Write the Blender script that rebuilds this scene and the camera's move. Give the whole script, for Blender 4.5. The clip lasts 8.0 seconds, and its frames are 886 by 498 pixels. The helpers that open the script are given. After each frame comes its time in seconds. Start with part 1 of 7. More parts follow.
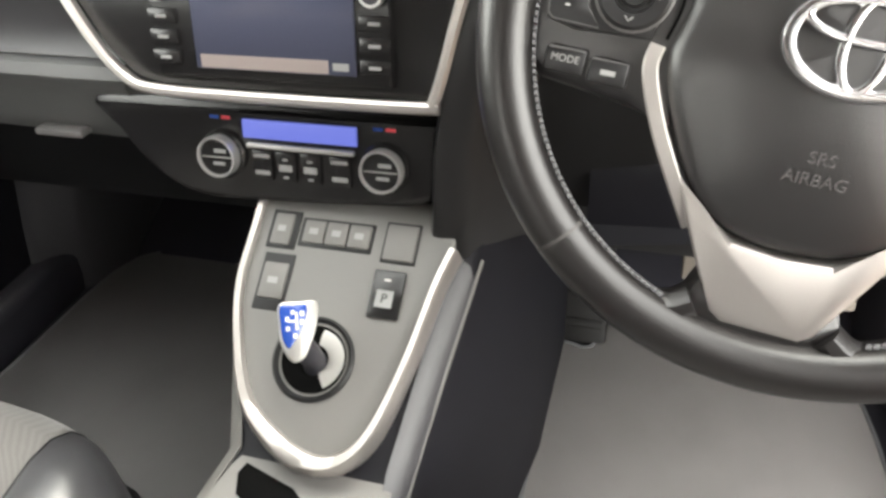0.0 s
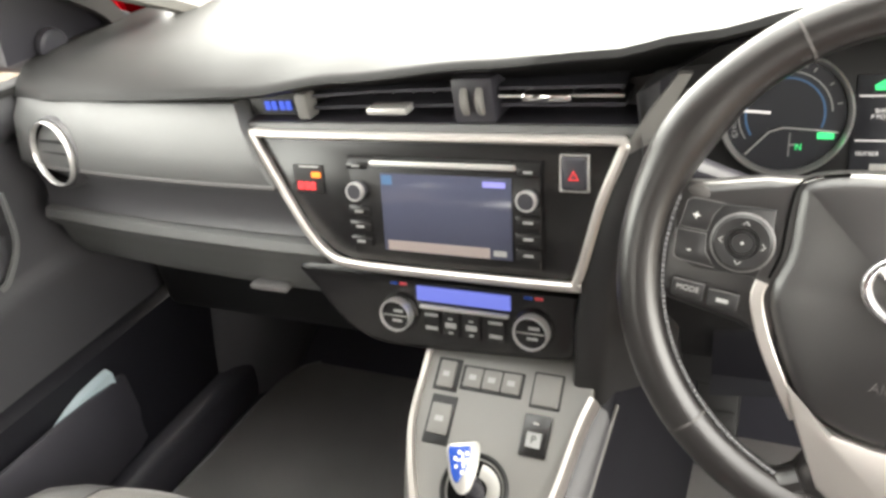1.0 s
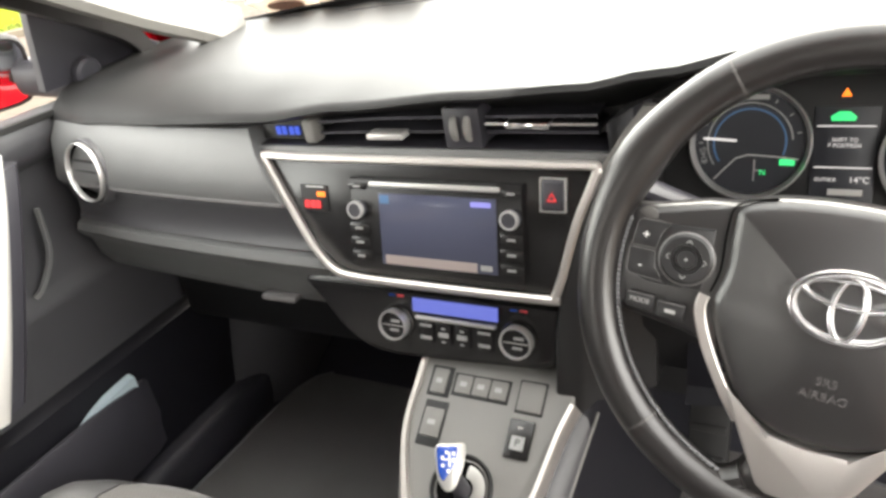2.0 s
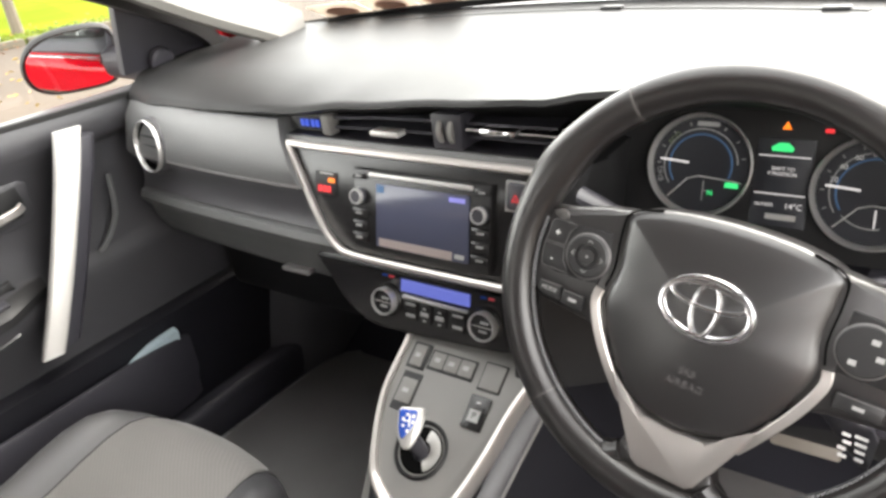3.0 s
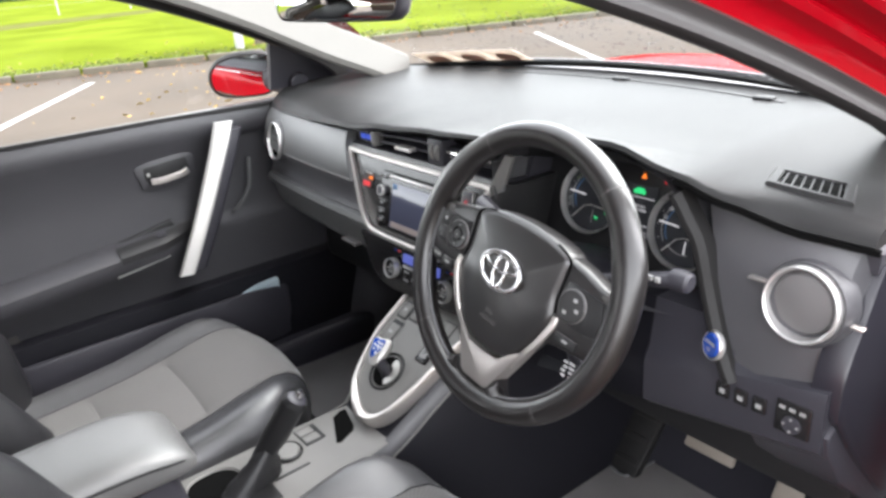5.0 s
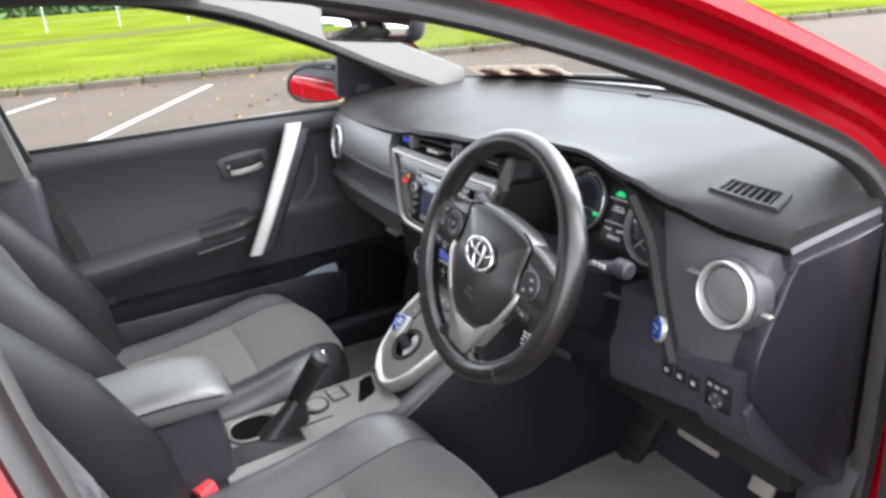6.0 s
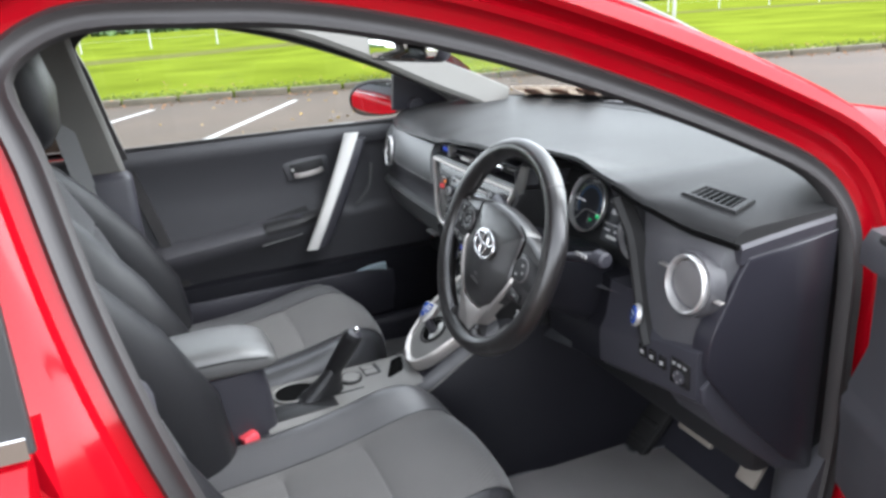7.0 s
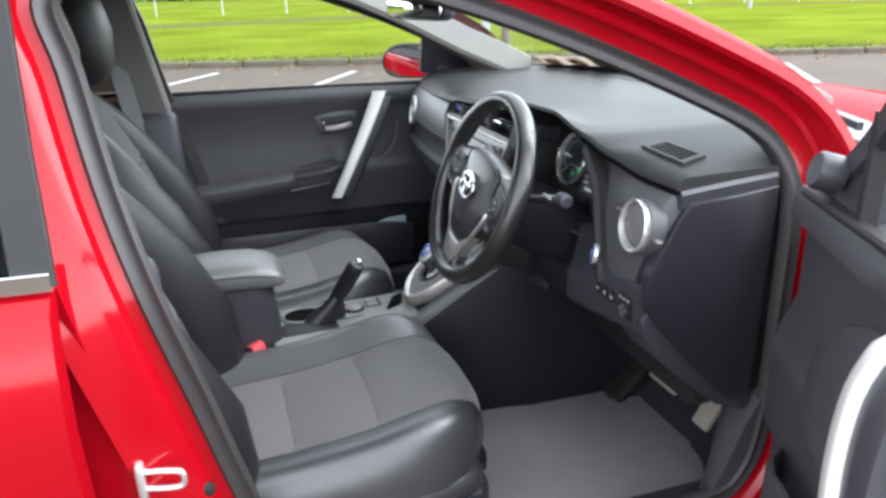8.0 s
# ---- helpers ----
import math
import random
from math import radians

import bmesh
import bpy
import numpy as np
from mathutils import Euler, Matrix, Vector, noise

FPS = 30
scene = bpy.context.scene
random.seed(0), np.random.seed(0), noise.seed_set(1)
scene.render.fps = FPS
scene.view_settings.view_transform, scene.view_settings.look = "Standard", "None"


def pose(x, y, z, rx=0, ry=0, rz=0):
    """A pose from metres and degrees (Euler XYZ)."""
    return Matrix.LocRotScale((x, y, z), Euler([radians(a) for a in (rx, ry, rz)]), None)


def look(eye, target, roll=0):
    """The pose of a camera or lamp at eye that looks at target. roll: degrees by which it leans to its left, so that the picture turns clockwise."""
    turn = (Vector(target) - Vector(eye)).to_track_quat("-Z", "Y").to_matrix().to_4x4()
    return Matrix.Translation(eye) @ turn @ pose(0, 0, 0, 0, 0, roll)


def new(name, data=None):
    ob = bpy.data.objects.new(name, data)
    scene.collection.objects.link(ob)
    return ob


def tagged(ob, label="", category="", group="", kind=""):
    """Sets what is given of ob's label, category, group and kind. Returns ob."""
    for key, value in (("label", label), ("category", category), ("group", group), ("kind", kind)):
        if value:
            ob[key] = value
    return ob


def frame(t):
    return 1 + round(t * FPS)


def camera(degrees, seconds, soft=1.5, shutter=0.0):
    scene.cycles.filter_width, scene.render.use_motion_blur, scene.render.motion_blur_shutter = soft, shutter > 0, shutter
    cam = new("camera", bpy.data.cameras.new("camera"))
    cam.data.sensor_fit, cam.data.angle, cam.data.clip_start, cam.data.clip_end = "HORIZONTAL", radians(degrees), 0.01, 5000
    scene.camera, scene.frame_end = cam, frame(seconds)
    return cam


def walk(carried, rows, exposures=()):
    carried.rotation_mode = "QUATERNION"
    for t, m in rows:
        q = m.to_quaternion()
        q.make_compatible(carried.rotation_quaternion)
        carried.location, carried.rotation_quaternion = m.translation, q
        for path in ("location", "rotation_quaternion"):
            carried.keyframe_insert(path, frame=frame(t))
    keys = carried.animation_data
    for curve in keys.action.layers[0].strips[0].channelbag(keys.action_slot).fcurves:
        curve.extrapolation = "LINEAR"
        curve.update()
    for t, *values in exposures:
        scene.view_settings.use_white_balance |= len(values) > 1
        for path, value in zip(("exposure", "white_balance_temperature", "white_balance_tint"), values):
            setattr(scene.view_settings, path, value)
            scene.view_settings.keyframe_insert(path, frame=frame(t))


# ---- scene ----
cam = camera(63.7, 8.0, 3.0)
METRES, TILT, LEAN, TURN = 1.6, -38.0, 3.5, 15.5
BASE = pose(0.28, 0.0, 1.06, 0, LEAN, 0) @ pose(0, 0, 0, 0, 0, TURN) @ pose(0, 0, 0, TILT, 0, 0)
ROWS = [
    (0.0, 0.0, 0.0, 0.0, 0.0, 0.0, -0.0),
    (0.5, -0.0242, -0.0474, 0.0278, 4.93, 0.94, 0.71),
    (1.0, -0.0132, -0.0871, 0.0469, 9.47, 6.09, -0.59),
    (1.5, -0.0017, -0.1031, 0.0465, 10.76, 7.36, -1.27),
    (3.0, 0.1095, -0.1617, 0.0252, 17.47, 7.52, -8.0),
    (3.5, 0.1889, -0.1602, 0.027, 24.02, 5.44, -14.98),
    (4.0, 0.254, -0.1843, 0.0268, 28.59, 4.93, -17.63),
    (4.5, 0.3201, -0.2394, 0.0126, 30.7, 5.94, -19.34),
    (5.0, 0.3863, -0.2841, -0.0052, 30.66, 7.14, -19.59),
    (6.5, 0.5947, -0.3308, -0.0027, 43.21, 3.63, -25.66),
    (7.0, 0.6588, -0.3479, -0.0102, 45.08, 3.69, -26.67),
    (7.5, 0.7334, -0.3619, -0.0341, 46.55, 2.64, -29.11),
    (8.0, 0.7928, -0.3399, -0.0222, 49.77, -0.06, -30.89),
]
walk(cam, [(t, BASE @ pose(METRES * x, METRES * y, METRES * z, 90 + pitch, roll, yaw)) for t, x, y, z, yaw, pitch, roll in ROWS], [(0.0, 4.27, 7150, 8), (0.5, 4.5, 7350, 8), (1.5, 4.3, 7250, 9), (3.0, 3.9, 7050, 11), (5.0, 3.53, 6500, 12), (6.5, 3.16, 6200, 11), (8.0, 2.98, 6080, 9)])

# ---- light ----
world = bpy.data.worlds.new("overcast_sky")
scene.world = world
world.use_nodes = True
wn = world.node_tree.nodes
sky = wn.new("ShaderNodeTexSky")
sky.sky_type, sky.sun_disc = "NISHITA", False
sky.sun_elevation, sky.sun_rotation = radians(50), radians(15)
sky.air_density, sky.dust_density = 1.0, 1.0
pale = wn.new("ShaderNodeHueSaturation")
pale.inputs["Saturation"].default_value = 0.12
world.node_tree.links.new(sky.outputs[0], pale.inputs["Color"])
world.node_tree.links.new(pale.outputs[0], wn["Background"].inputs["Color"])
wn["Background"].inputs["Strength"].default_value = 0.15
SUN_WAY = Vector((math.sin(radians(15)) * math.cos(radians(50)), math.cos(radians(15)) * math.cos(radians(50)), math.sin(radians(50))))
sun = new("sun", bpy.data.lights.new("sun", "SUN"))
sun.data.energy, sun.data.angle, sun.data.color = 0.5, radians(60), (1.0, 0.97, 0.93)
sun.matrix_world = look(SUN_WAY * 30, (0, 0, 0))


# ---- materials ----
def material(name, color, rough=0.6, metal=0.0, grain=0.0, grain_size=900.0, spread=0.12, stain=3.0, coat=0.0, spec=0.5):
    """A surface with colour variation at two scales, roughness variation and a fine relief."""
    m = bpy.data.materials.new(name)
    m.use_nodes = True
    n, l = m.node_tree.nodes, m.node_tree.links
    b = n["Principled BSDF"]
    b.inputs["Metallic"].default_value = metal
    b.inputs["Specular IOR Level"].default_value = spec
    b.inputs["Coat Weight"].default_value = coat
    b.inputs["Coat Roughness"].default_value = 0.04
    where = n.new("ShaderNodeTexCoord")
    big = n.new("ShaderNodeTexNoise")
    big.inputs["Scale"].default_value, big.inputs["Detail"].default_value = stain, 5
    fine = n.new("ShaderNodeTexNoise")
    fine.inputs["Scale"].default_value, fine.inputs["Detail"].default_value = grain_size, 2
    l.new(where.outputs["Object"], big.inputs["Vector"])
    l.new(where.outputs["Object"], fine.inputs["Vector"])
    both = n.new("ShaderNodeMath")
    both.operation = "MULTIPLY_ADD"
    both.inputs[1].default_value = 0.4
    l.new(fine.outputs["Fac"], both.inputs[0])
    l.new(big.outputs["Fac"], both.inputs[2])
    ramp = n.new("ShaderNodeValToRGB")
    ramp.color_ramp.elements[0].position, ramp.color_ramp.elements[1].position = 0.35, 1.05
    ramp.color_ramp.elements[0].color = (*[c * (1 - spread) for c in color], 1)
    ramp.color_ramp.elements[1].color = (*[min(1, c * (1 + spread)) for c in color], 1)
    l.new(both.outputs[0], ramp.inputs["Fac"])
    l.new(ramp.outputs["Color"], b.inputs["Base Color"])
    gloss = n.new("ShaderNodeMapRange")
    gloss.inputs["To Min"].default_value, gloss.inputs["To Max"].default_value = rough * 0.88, min(1, rough * 1.12)
    l.new(big.outputs["Fac"], gloss.inputs["Value"])
    l.new(gloss.outputs[0], b.inputs["Roughness"])
    if grain:
        bump = n.new("ShaderNodeBump")
        bump.inputs["Strength"].default_value, bump.inputs["Distance"].default_value = grain, 0.0006
        l.new(fine.outputs["Fac"], bump.inputs["Height"])
        l.new(bump.outputs["Normal"], b.inputs["Normal"])
    return m


def lit(name, color, strength):
    """A lamp or display segment that gives off light."""
    m = bpy.data.materials.new(name)
    m.use_nodes = True
    b = m.node_tree.nodes["Principled BSDF"]
    b.inputs["Base Color"].default_value = (*[c * 0.3 for c in color], 1)
    b.inputs["Emission Color"].default_value = (*color, 1)
    b.inputs["Emission Strength"].default_value = strength
    return m


def clear(name, tint=(1, 1, 1), rough=0.0, gloss=0.55, least=0.04):
    """Thin glass: mostly see-through, with a mirror-like share that follows the angle."""
    m = bpy.data.materials.new(name)
    m.use_nodes = True
    n, l = m.node_tree.nodes, m.node_tree.links
    n.remove(n["Principled BSDF"])
    thin = n.new("ShaderNodeBsdfTransparent")
    thin.inputs["Color"].default_value = (*tint, 1)
    shine = n.new("ShaderNodeBsdfGlossy")
    shine.inputs["Roughness"].default_value = rough
    edge = n.new("ShaderNodeLayerWeight")
    steep = n.new("ShaderNodeMath")
    steep.operation, steep.inputs[1].default_value = "POWER", 5.0
    share = n.new("ShaderNodeMath")
    share.operation, share.inputs[1].default_value, share.inputs[2].default_value = "MULTIPLY_ADD", gloss, least
    mix = n.new("ShaderNodeMixShader")
    l.new(edge.outputs["Facing"], steep.inputs[0])
    l.new(steep.outputs[0], share.inputs[0])
    l.new(share.outputs[0], mix.inputs[0])
    l.new(thin.outputs[0], mix.inputs[1])
    l.new(shine.outputs[0], mix.inputs[2])
    l.new(mix.outputs[0], n["Material Output"].inputs["Surface"])
    return m



def woven(name, color):
    """Ribbed upholstery cloth: fine crossing threads in colour and relief."""
    m = material(name, color, 0.88, spread=0.2, spec=0.35)
    n, l = m.node_tree.nodes, m.node_tree.links
    b = n["Principled BSDF"]
    b.inputs["Sheen Weight"].default_value = 0.25
    b.inputs["Sheen Roughness"].default_value = 0.4
    where = next(k for k in n if k.type == "TEX_COORD")
    ramp = next(k for k in n if k.type == "VALTORGB")
    ribs = n.new("ShaderNodeTexWave")
    ribs.bands_direction, ribs.inputs["Scale"].default_value = "DIAGONAL", 80.0
    ribs.inputs["Distortion"].default_value, ribs.inputs["Detail"].default_value, ribs.inputs["Detail Scale"].default_value = 1.2, 2.0, 3.0
    cross = n.new("ShaderNodeTexWave")
    cross.bands_direction, cross.inputs["Scale"].default_value = "X", 95.0
    l.new(where.outputs["Object"], ribs.inputs["Vector"])
    l.new(where.outputs["Object"], cross.inputs["Vector"])
    weave = n.new("ShaderNodeMath")
    weave.operation = "MULTIPLY_ADD"
    weave.inputs[1].default_value = 0.5
    l.new(cross.outputs["Fac"], weave.inputs[0])
    l.new(ribs.outputs["Fac"], weave.inputs[2])
    shade = n.new("ShaderNodeMapRange")
    shade.inputs["From Max"].default_value = 1.5
    shade.inputs["To Min"].default_value, shade.inputs["To Max"].default_value = 0.86, 1.12
    l.new(weave.outputs[0], shade.inputs["Value"])
    tone = n.new("ShaderNodeVectorMath")
    tone.operation = "SCALE"
    l.new(ramp.outputs["Color"], tone.inputs[0])
    l.new(shade.outputs[0], tone.inputs["Scale"])
    l.new(tone.outputs[0], b.inputs["Base Color"])
    bump = n.new("ShaderNodeBump")
    bump.inputs["Strength"].default_value, bump.inputs["Distance"].default_value = 0.35, 0.0004
    l.new(weave.outputs[0], bump.inputs["Height"])
    l.new(bump.outputs["Normal"], b.inputs["Normal"])
    return m


DASH = material("soft_dash_plastic", (0.026, 0.026, 0.0262), 0.42, grain=0.4, grain_size=1100, spec=0.075)
FASCIA = material("grained_fascia", (0.1, 0.101, 0.101), 0.42, grain=0.6, grain_size=1100, spec=0.65)
FASCIADARK = material("dark_grained_fascia", (0.06, 0.059, 0.064), 0.38, grain=0.5, grain_size=1100, spec=0.6)
HARD = material("hard_black_plastic", (0.030, 0.029, 0.036), 0.42, grain=0.35, grain_size=1400)
DARK = material("dark_recess_plastic", (0.007, 0.007, 0.0078), 0.55)
PIANO = material("satin_black_panel", (0.012, 0.0115, 0.012), 0.26)
GREYPANEL = material("grey_console_plastic", (0.165, 0.16, 0.152), 0.5, grain=0.4, grain_size=1300)
SILVER = material("satin_silver_trim", (0.56, 0.53, 0.505), 0.38, 0.85, spread=0.06)
CHROME = material("bright_chrome", (0.82, 0.82, 0.83), 0.08, 1.0, spread=0.03)
RINGMETAL = material("bright_ring_metal", (0.64, 0.63, 0.62), 0.32, 0.7, spread=0.03)
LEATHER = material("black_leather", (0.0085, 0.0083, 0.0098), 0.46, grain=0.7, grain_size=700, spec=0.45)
LEATHERGREY = material("dark_grey_leather", (0.095, 0.095, 0.093), 0.36, grain=0.8, grain_size=700, spec=0.8)
WHEELHIDE = material("worn_wheel_leather", (0.0095, 0.0083, 0.0082), 0.33, grain=0.2, grain_size=900, spec=0.75)
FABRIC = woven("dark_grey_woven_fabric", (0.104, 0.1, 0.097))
CARPET = material("dark_carpet", (0.019, 0.0185, 0.026), 0.95, grain=1.0, grain_size=900, spread=0.35)
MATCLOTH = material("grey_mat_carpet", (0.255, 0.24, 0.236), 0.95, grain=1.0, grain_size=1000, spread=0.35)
# the same mat carpet, darkened for the shade of the passenger footwell
MATSHADE = material("shaded_mat_carpet", (0.135, 0.13, 0.128), 0.95, grain=1.0, grain_size=1000, spread=0.35)
EMBOSS = material("embossed_cover_lettering", (0.085, 0.08, 0.08), 0.5)
# the seat cloth again, darkened for the shade on the backrests
BACKCLOTH = woven("shaded_woven_fabric", (0.036, 0.035, 0.037))
RUBBER = material("black_rubber_seal", (0.015, 0.0145, 0.0145), 0.6, spec=0.3)
HEADLINER = material("pale_grey_headliner", (0.42, 0.4, 0.37), 0.9, grain=0.6, grain_size=900)
def water(name):
    """Raindrops: clear water that bends the light, with a small mirror-like share."""
    m = bpy.data.materials.new(name)
    m.use_nodes = True
    n, l = m.node_tree.nodes, m.node_tree.links
    n.remove(n["Principled BSDF"])
    bend, shine, mix = n.new("ShaderNodeBsdfRefraction"), n.new("ShaderNodeBsdfGlossy"), n.new("ShaderNodeMixShader")
    bend.inputs["IOR"].default_value = 1.33
    bend.inputs["Roughness"].default_value = shine.inputs["Roughness"].default_value = 0.02
    mix.inputs[0].default_value = 0.12
    l.new(bend.outputs[0], mix.inputs[1])
    l.new(shine.outputs[0], mix.inputs[2])
    l.new(mix.outputs[0], n["Material Output"].inputs["Surface"])
    return m


def paint(name, color):
    """Car paint: a plain colour under a clear coat whose gloss grows a little with the angle."""
    m = material(name, color, 0.5, 0.0, spread=0.05, spec=0.0)
    n, l = m.node_tree.nodes, m.node_tree.links
    shine = n.new("ShaderNodeBsdfGlossy")
    shine.inputs["Roughness"].default_value = 0.1
    edge = n.new("ShaderNodeLayerWeight")
    steep = n.new("ShaderNodeMath")
    steep.operation, steep.inputs[1].default_value = "POWER", 4.0
    share = n.new("ShaderNodeMath")
    share.operation, share.inputs[1].default_value, share.inputs[2].default_value = "MULTIPLY_ADD", 0.08, 0.032
    mix = n.new("ShaderNodeMixShader")
    l.new(edge.outputs["Facing"], steep.inputs[0])
    l.new(steep.outputs[0], share.inputs[0])
    l.new(share.outputs[0], mix.inputs[0])
    l.new(n["Principled BSDF"].outputs[0], mix.inputs[1])
    l.new(shine.outputs[0], mix.inputs[2])
    l.new(mix.outputs[0], n["Material Output"].inputs["Surface"])
    return m


RED = paint("red_car_paint", (0.27, 0.0018, 0.0065))
GLASS = clear("window_glass", (0.93, 0.96, 0.95))
TINT = clear("tinted_rear_glass", (0.075, 0.066, 0.06), 0.0, 0.04, 0.007)
MIRRORGLASS = material("mirror_glass", (0.85, 0.87, 0.88), 0.02, 1.0, spread=0.01)
WHITEMARK = material("white_print", (0.3, 0.3, 0.295), 0.6)
WHITEPRINT = material("bright_white_print", (0.75, 0.75, 0.74), 0.6)
ECOPRINT = material("dim_green_print", (0.16, 0.2, 0.1), 0.6)
SEALGREY = material("grey_rubber_door_seal", (0.024, 0.022, 0.022), 0.55, spread=0.2)
# black bolster leather, paled for the window light on the left bolsters
BOLSTERLIT = material("lit_bolster_leather", (0.072, 0.071, 0.073), 0.35, grain=0.5, grain_size=700, spec=0.85)
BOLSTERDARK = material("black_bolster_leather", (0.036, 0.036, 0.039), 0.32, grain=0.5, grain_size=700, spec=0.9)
STITCH = material("grey_thread", (0.14, 0.14, 0.145), 0.8)
BLUE = material("blue_enamel", (0.012, 0.055, 0.30), 0.25, coat=0.6)
BUCKLERED = material("red_buckle_plastic", (0.72, 0.07, 0.09), 0.4)
SCREEN = material("dull_screen_glass", (0.06, 0.065, 0.1), 0.12)
SATIN = material("satin_grey_metal", (0.5, 0.49, 0.47), 0.4, 0.5, spread=0.06)
VENTGREY = material("matt_grey_plastic", (0.13, 0.125, 0.125), 0.5, grain=0.4)
SCREENBAR = material("pinkish_screen_bar", (0.3, 0.25, 0.24), 0.2)
SWITCHBLACK = material("matt_black_switch_plastic", (0.014, 0.0138, 0.0145), 0.42)
# near-black that stands for the shade inside openings and gaps
SHADEBLACK = material("opening_shade_black", (0.003, 0.003, 0.003), 0.9, spec=0.05)
DIALFACE = material("dial_face", (0.012, 0.013, 0.018), 0.5)
ENDCAP = material("smooth_black_end_plastic", (0.016, 0.0152, 0.0205), 0.3, spread=0.08)
PILLARCLOTH = material("pale_pillar_plastic", (0.105, 0.1, 0.092), 0.7, grain=0.4, grain_size=900)
WEBBING = material("grey_belt_webbing", (0.12, 0.12, 0.12), 0.8, grain=0.8, grain_size=600)
WATER = water("rain_water")
GLOWRED = lit("red_lamp_light", (1.0, 0.04, 0.05), 0.07)
GLOWORANGE = lit("orange_lamp_light", (1.0, 0.22, 0.02), 0.12)
GLOWGREEN = lit("green_lamp_light", (0.02, 0.6, 0.18), 0.1)
GLOWBLUE = lit("blue_segment_light", (0.05, 0.12, 0.8), 0.05)
GLOWVIOLET = lit("violet_segment_light", (0.25, 0.25, 0.7), 0.06)
GLOWDIM = lit("dim_blue_scale_light", (0.12, 0.3, 0.6), 0.012)
GLOWWHITE = lit("white_segment_light", (0.85, 0.85, 0.88), 0.05)
WHEELPLASTIC = material("wheel_cover_plastic", (0.0135, 0.0125, 0.013), 0.33, grain=0.25, grain_size=1500, spec=1.0)
SEAM = material("worn_seam_leather", (0.07, 0.066, 0.064), 0.6)
# near-black console plastic; also puts shade into the column panel and lower door card
CONSOLEBLACK = material("console_side_and_shade_plastic", (0.0085, 0.0084, 0.0115), 0.5, grain=0.4, grain_size=1200, spec=0.25)
DOORTRIM = material("grained_door_plastic", (0.048, 0.047, 0.052), 0.44, grain=0.5, grain_size=1100, spec=0.55)
CLOTHBLUE = material("pale_blue_cloth", (0.40, 0.49, 0.53), 0.85, grain=0.5)
GRIP = material("worn_black_grip_leather", (0.014, 0.014, 0.015), 0.38, grain=0.6, grain_size=700)
EMBLEM = material("polished_emblem", (0.7, 0.7, 0.71), 0.2, 1.0, spread=0.03)
PEDALPAD = material("worn_pedal_rubber", (0.24, 0.21, 0.18), 0.6, grain=0.5, grain_size=400)
ASPHALT = material("wet_asphalt", (0.062, 0.048, 0.037), 0.8, grain=1.0, grain_size=120, spread=0.35, stain=0.5, spec=0.1)
LINEPAINT = material("white_road_paint", (0.3, 0.3, 0.285), 0.7, spread=0.25, spec=0.1)
KERB = material("weathered_kerb_stone", (0.072, 0.06, 0.042), 0.9, grain=1.0, grain_size=90, spread=0.4)
GRASS = material("mown_grass", (0.092, 0.116, 0.012), 0.9, grain=1.0, grain_size=60, spread=0.45, stain=0.35, spec=0.0)
PATHMAT = material("gravel_path", (0.085, 0.088, 0.028), 0.9, grain=1.0, grain_size=80, spread=0.2, spec=0.0)
LEAF = material("hedge_leaves", (0.05, 0.1, 0.02), 0.7, spread=0.5)
LEAFBROWN = material("brown_leaves", (0.2, 0.1, 0.04), 0.8, spread=0.6)
GRASSBLADE = material("grass_blades", (0.092, 0.118, 0.014), 0.8, spread=0.3)
GALV = material("grey_galvanised_metal", (0.35, 0.36, 0.36), 0.5, 0.6)
LEAFGOLD = material("autumn_leaves", (0.2, 0.13, 0.03), 0.7, spread=0.5)
BARK = material("tree_bark", (0.1, 0.08, 0.06), 0.9, grain=1.0, grain_size=60)


def paper(name, color):
    """Thin paper that lets light through."""
    m = bpy.data.materials.new(name)
    m.use_nodes = True
    n, l = m.node_tree.nodes, m.node_tree.links
    n.remove(n["Principled BSDF"])
    front, back, mix = n.new("ShaderNodeBsdfDiffuse"), n.new("ShaderNodeBsdfTranslucent"), n.new("ShaderNodeMixShader")
    front.inputs["Color"].default_value = back.inputs["Color"].default_value = (*color, 1)
    l.new(front.outputs[0], mix.inputs[1])
    l.new(back.outputs[0], mix.inputs[2])
    l.new(mix.outputs[0], n["Material Output"].inputs["Surface"])
    return m


PAPER = paper("paper_disc", (0.6, 0.54, 0.48))
PAPERBROWN = paper("brown_print", (0.45, 0.33, 0.28))


# ---- mesh tools ----
def under(ob, parent):
    if parent is not None:
        ob.parent = parent
        if parent.type == "EMPTY":
            ob.matrix_parent_inverse = Matrix.Translation(-parent.location)


def part(name, bm, mat, parent=None, label="", sharp=35):
    """Links a bmesh as one mesh object, under a thing or a part."""
    me = bpy.data.meshes.new(name)
    bmesh.ops.recalc_face_normals(bm, faces=bm.faces)
    bm.to_mesh(me)
    bm.free()
    me.polygons.foreach_set("use_smooth", [True] * len(me.polygons))
    me.set_sharp_from_angle(angle=radians(sharp))
    me.materials.append(mat)
    ob = new(name, me)
    under(ob, parent)
    if label:
        ob["label"] = label
    return ob


def thing(name, label, category, at=(0, 0, 0), group="", kind=""):
    """An Empty at a thing's base; its parts are given in world places."""
    ob = new(name)
    ob.empty_display_size = 0.05
    ob.location = at
    return tagged(ob, label, category, group, kind)


def basis(o, x, y, z):
    m = Matrix((Vector(x), Vector(y), Vector(z))).transposed().to_4x4()
    m.translation = Vector(o)
    return m


IDENT = Matrix.Identity(4)


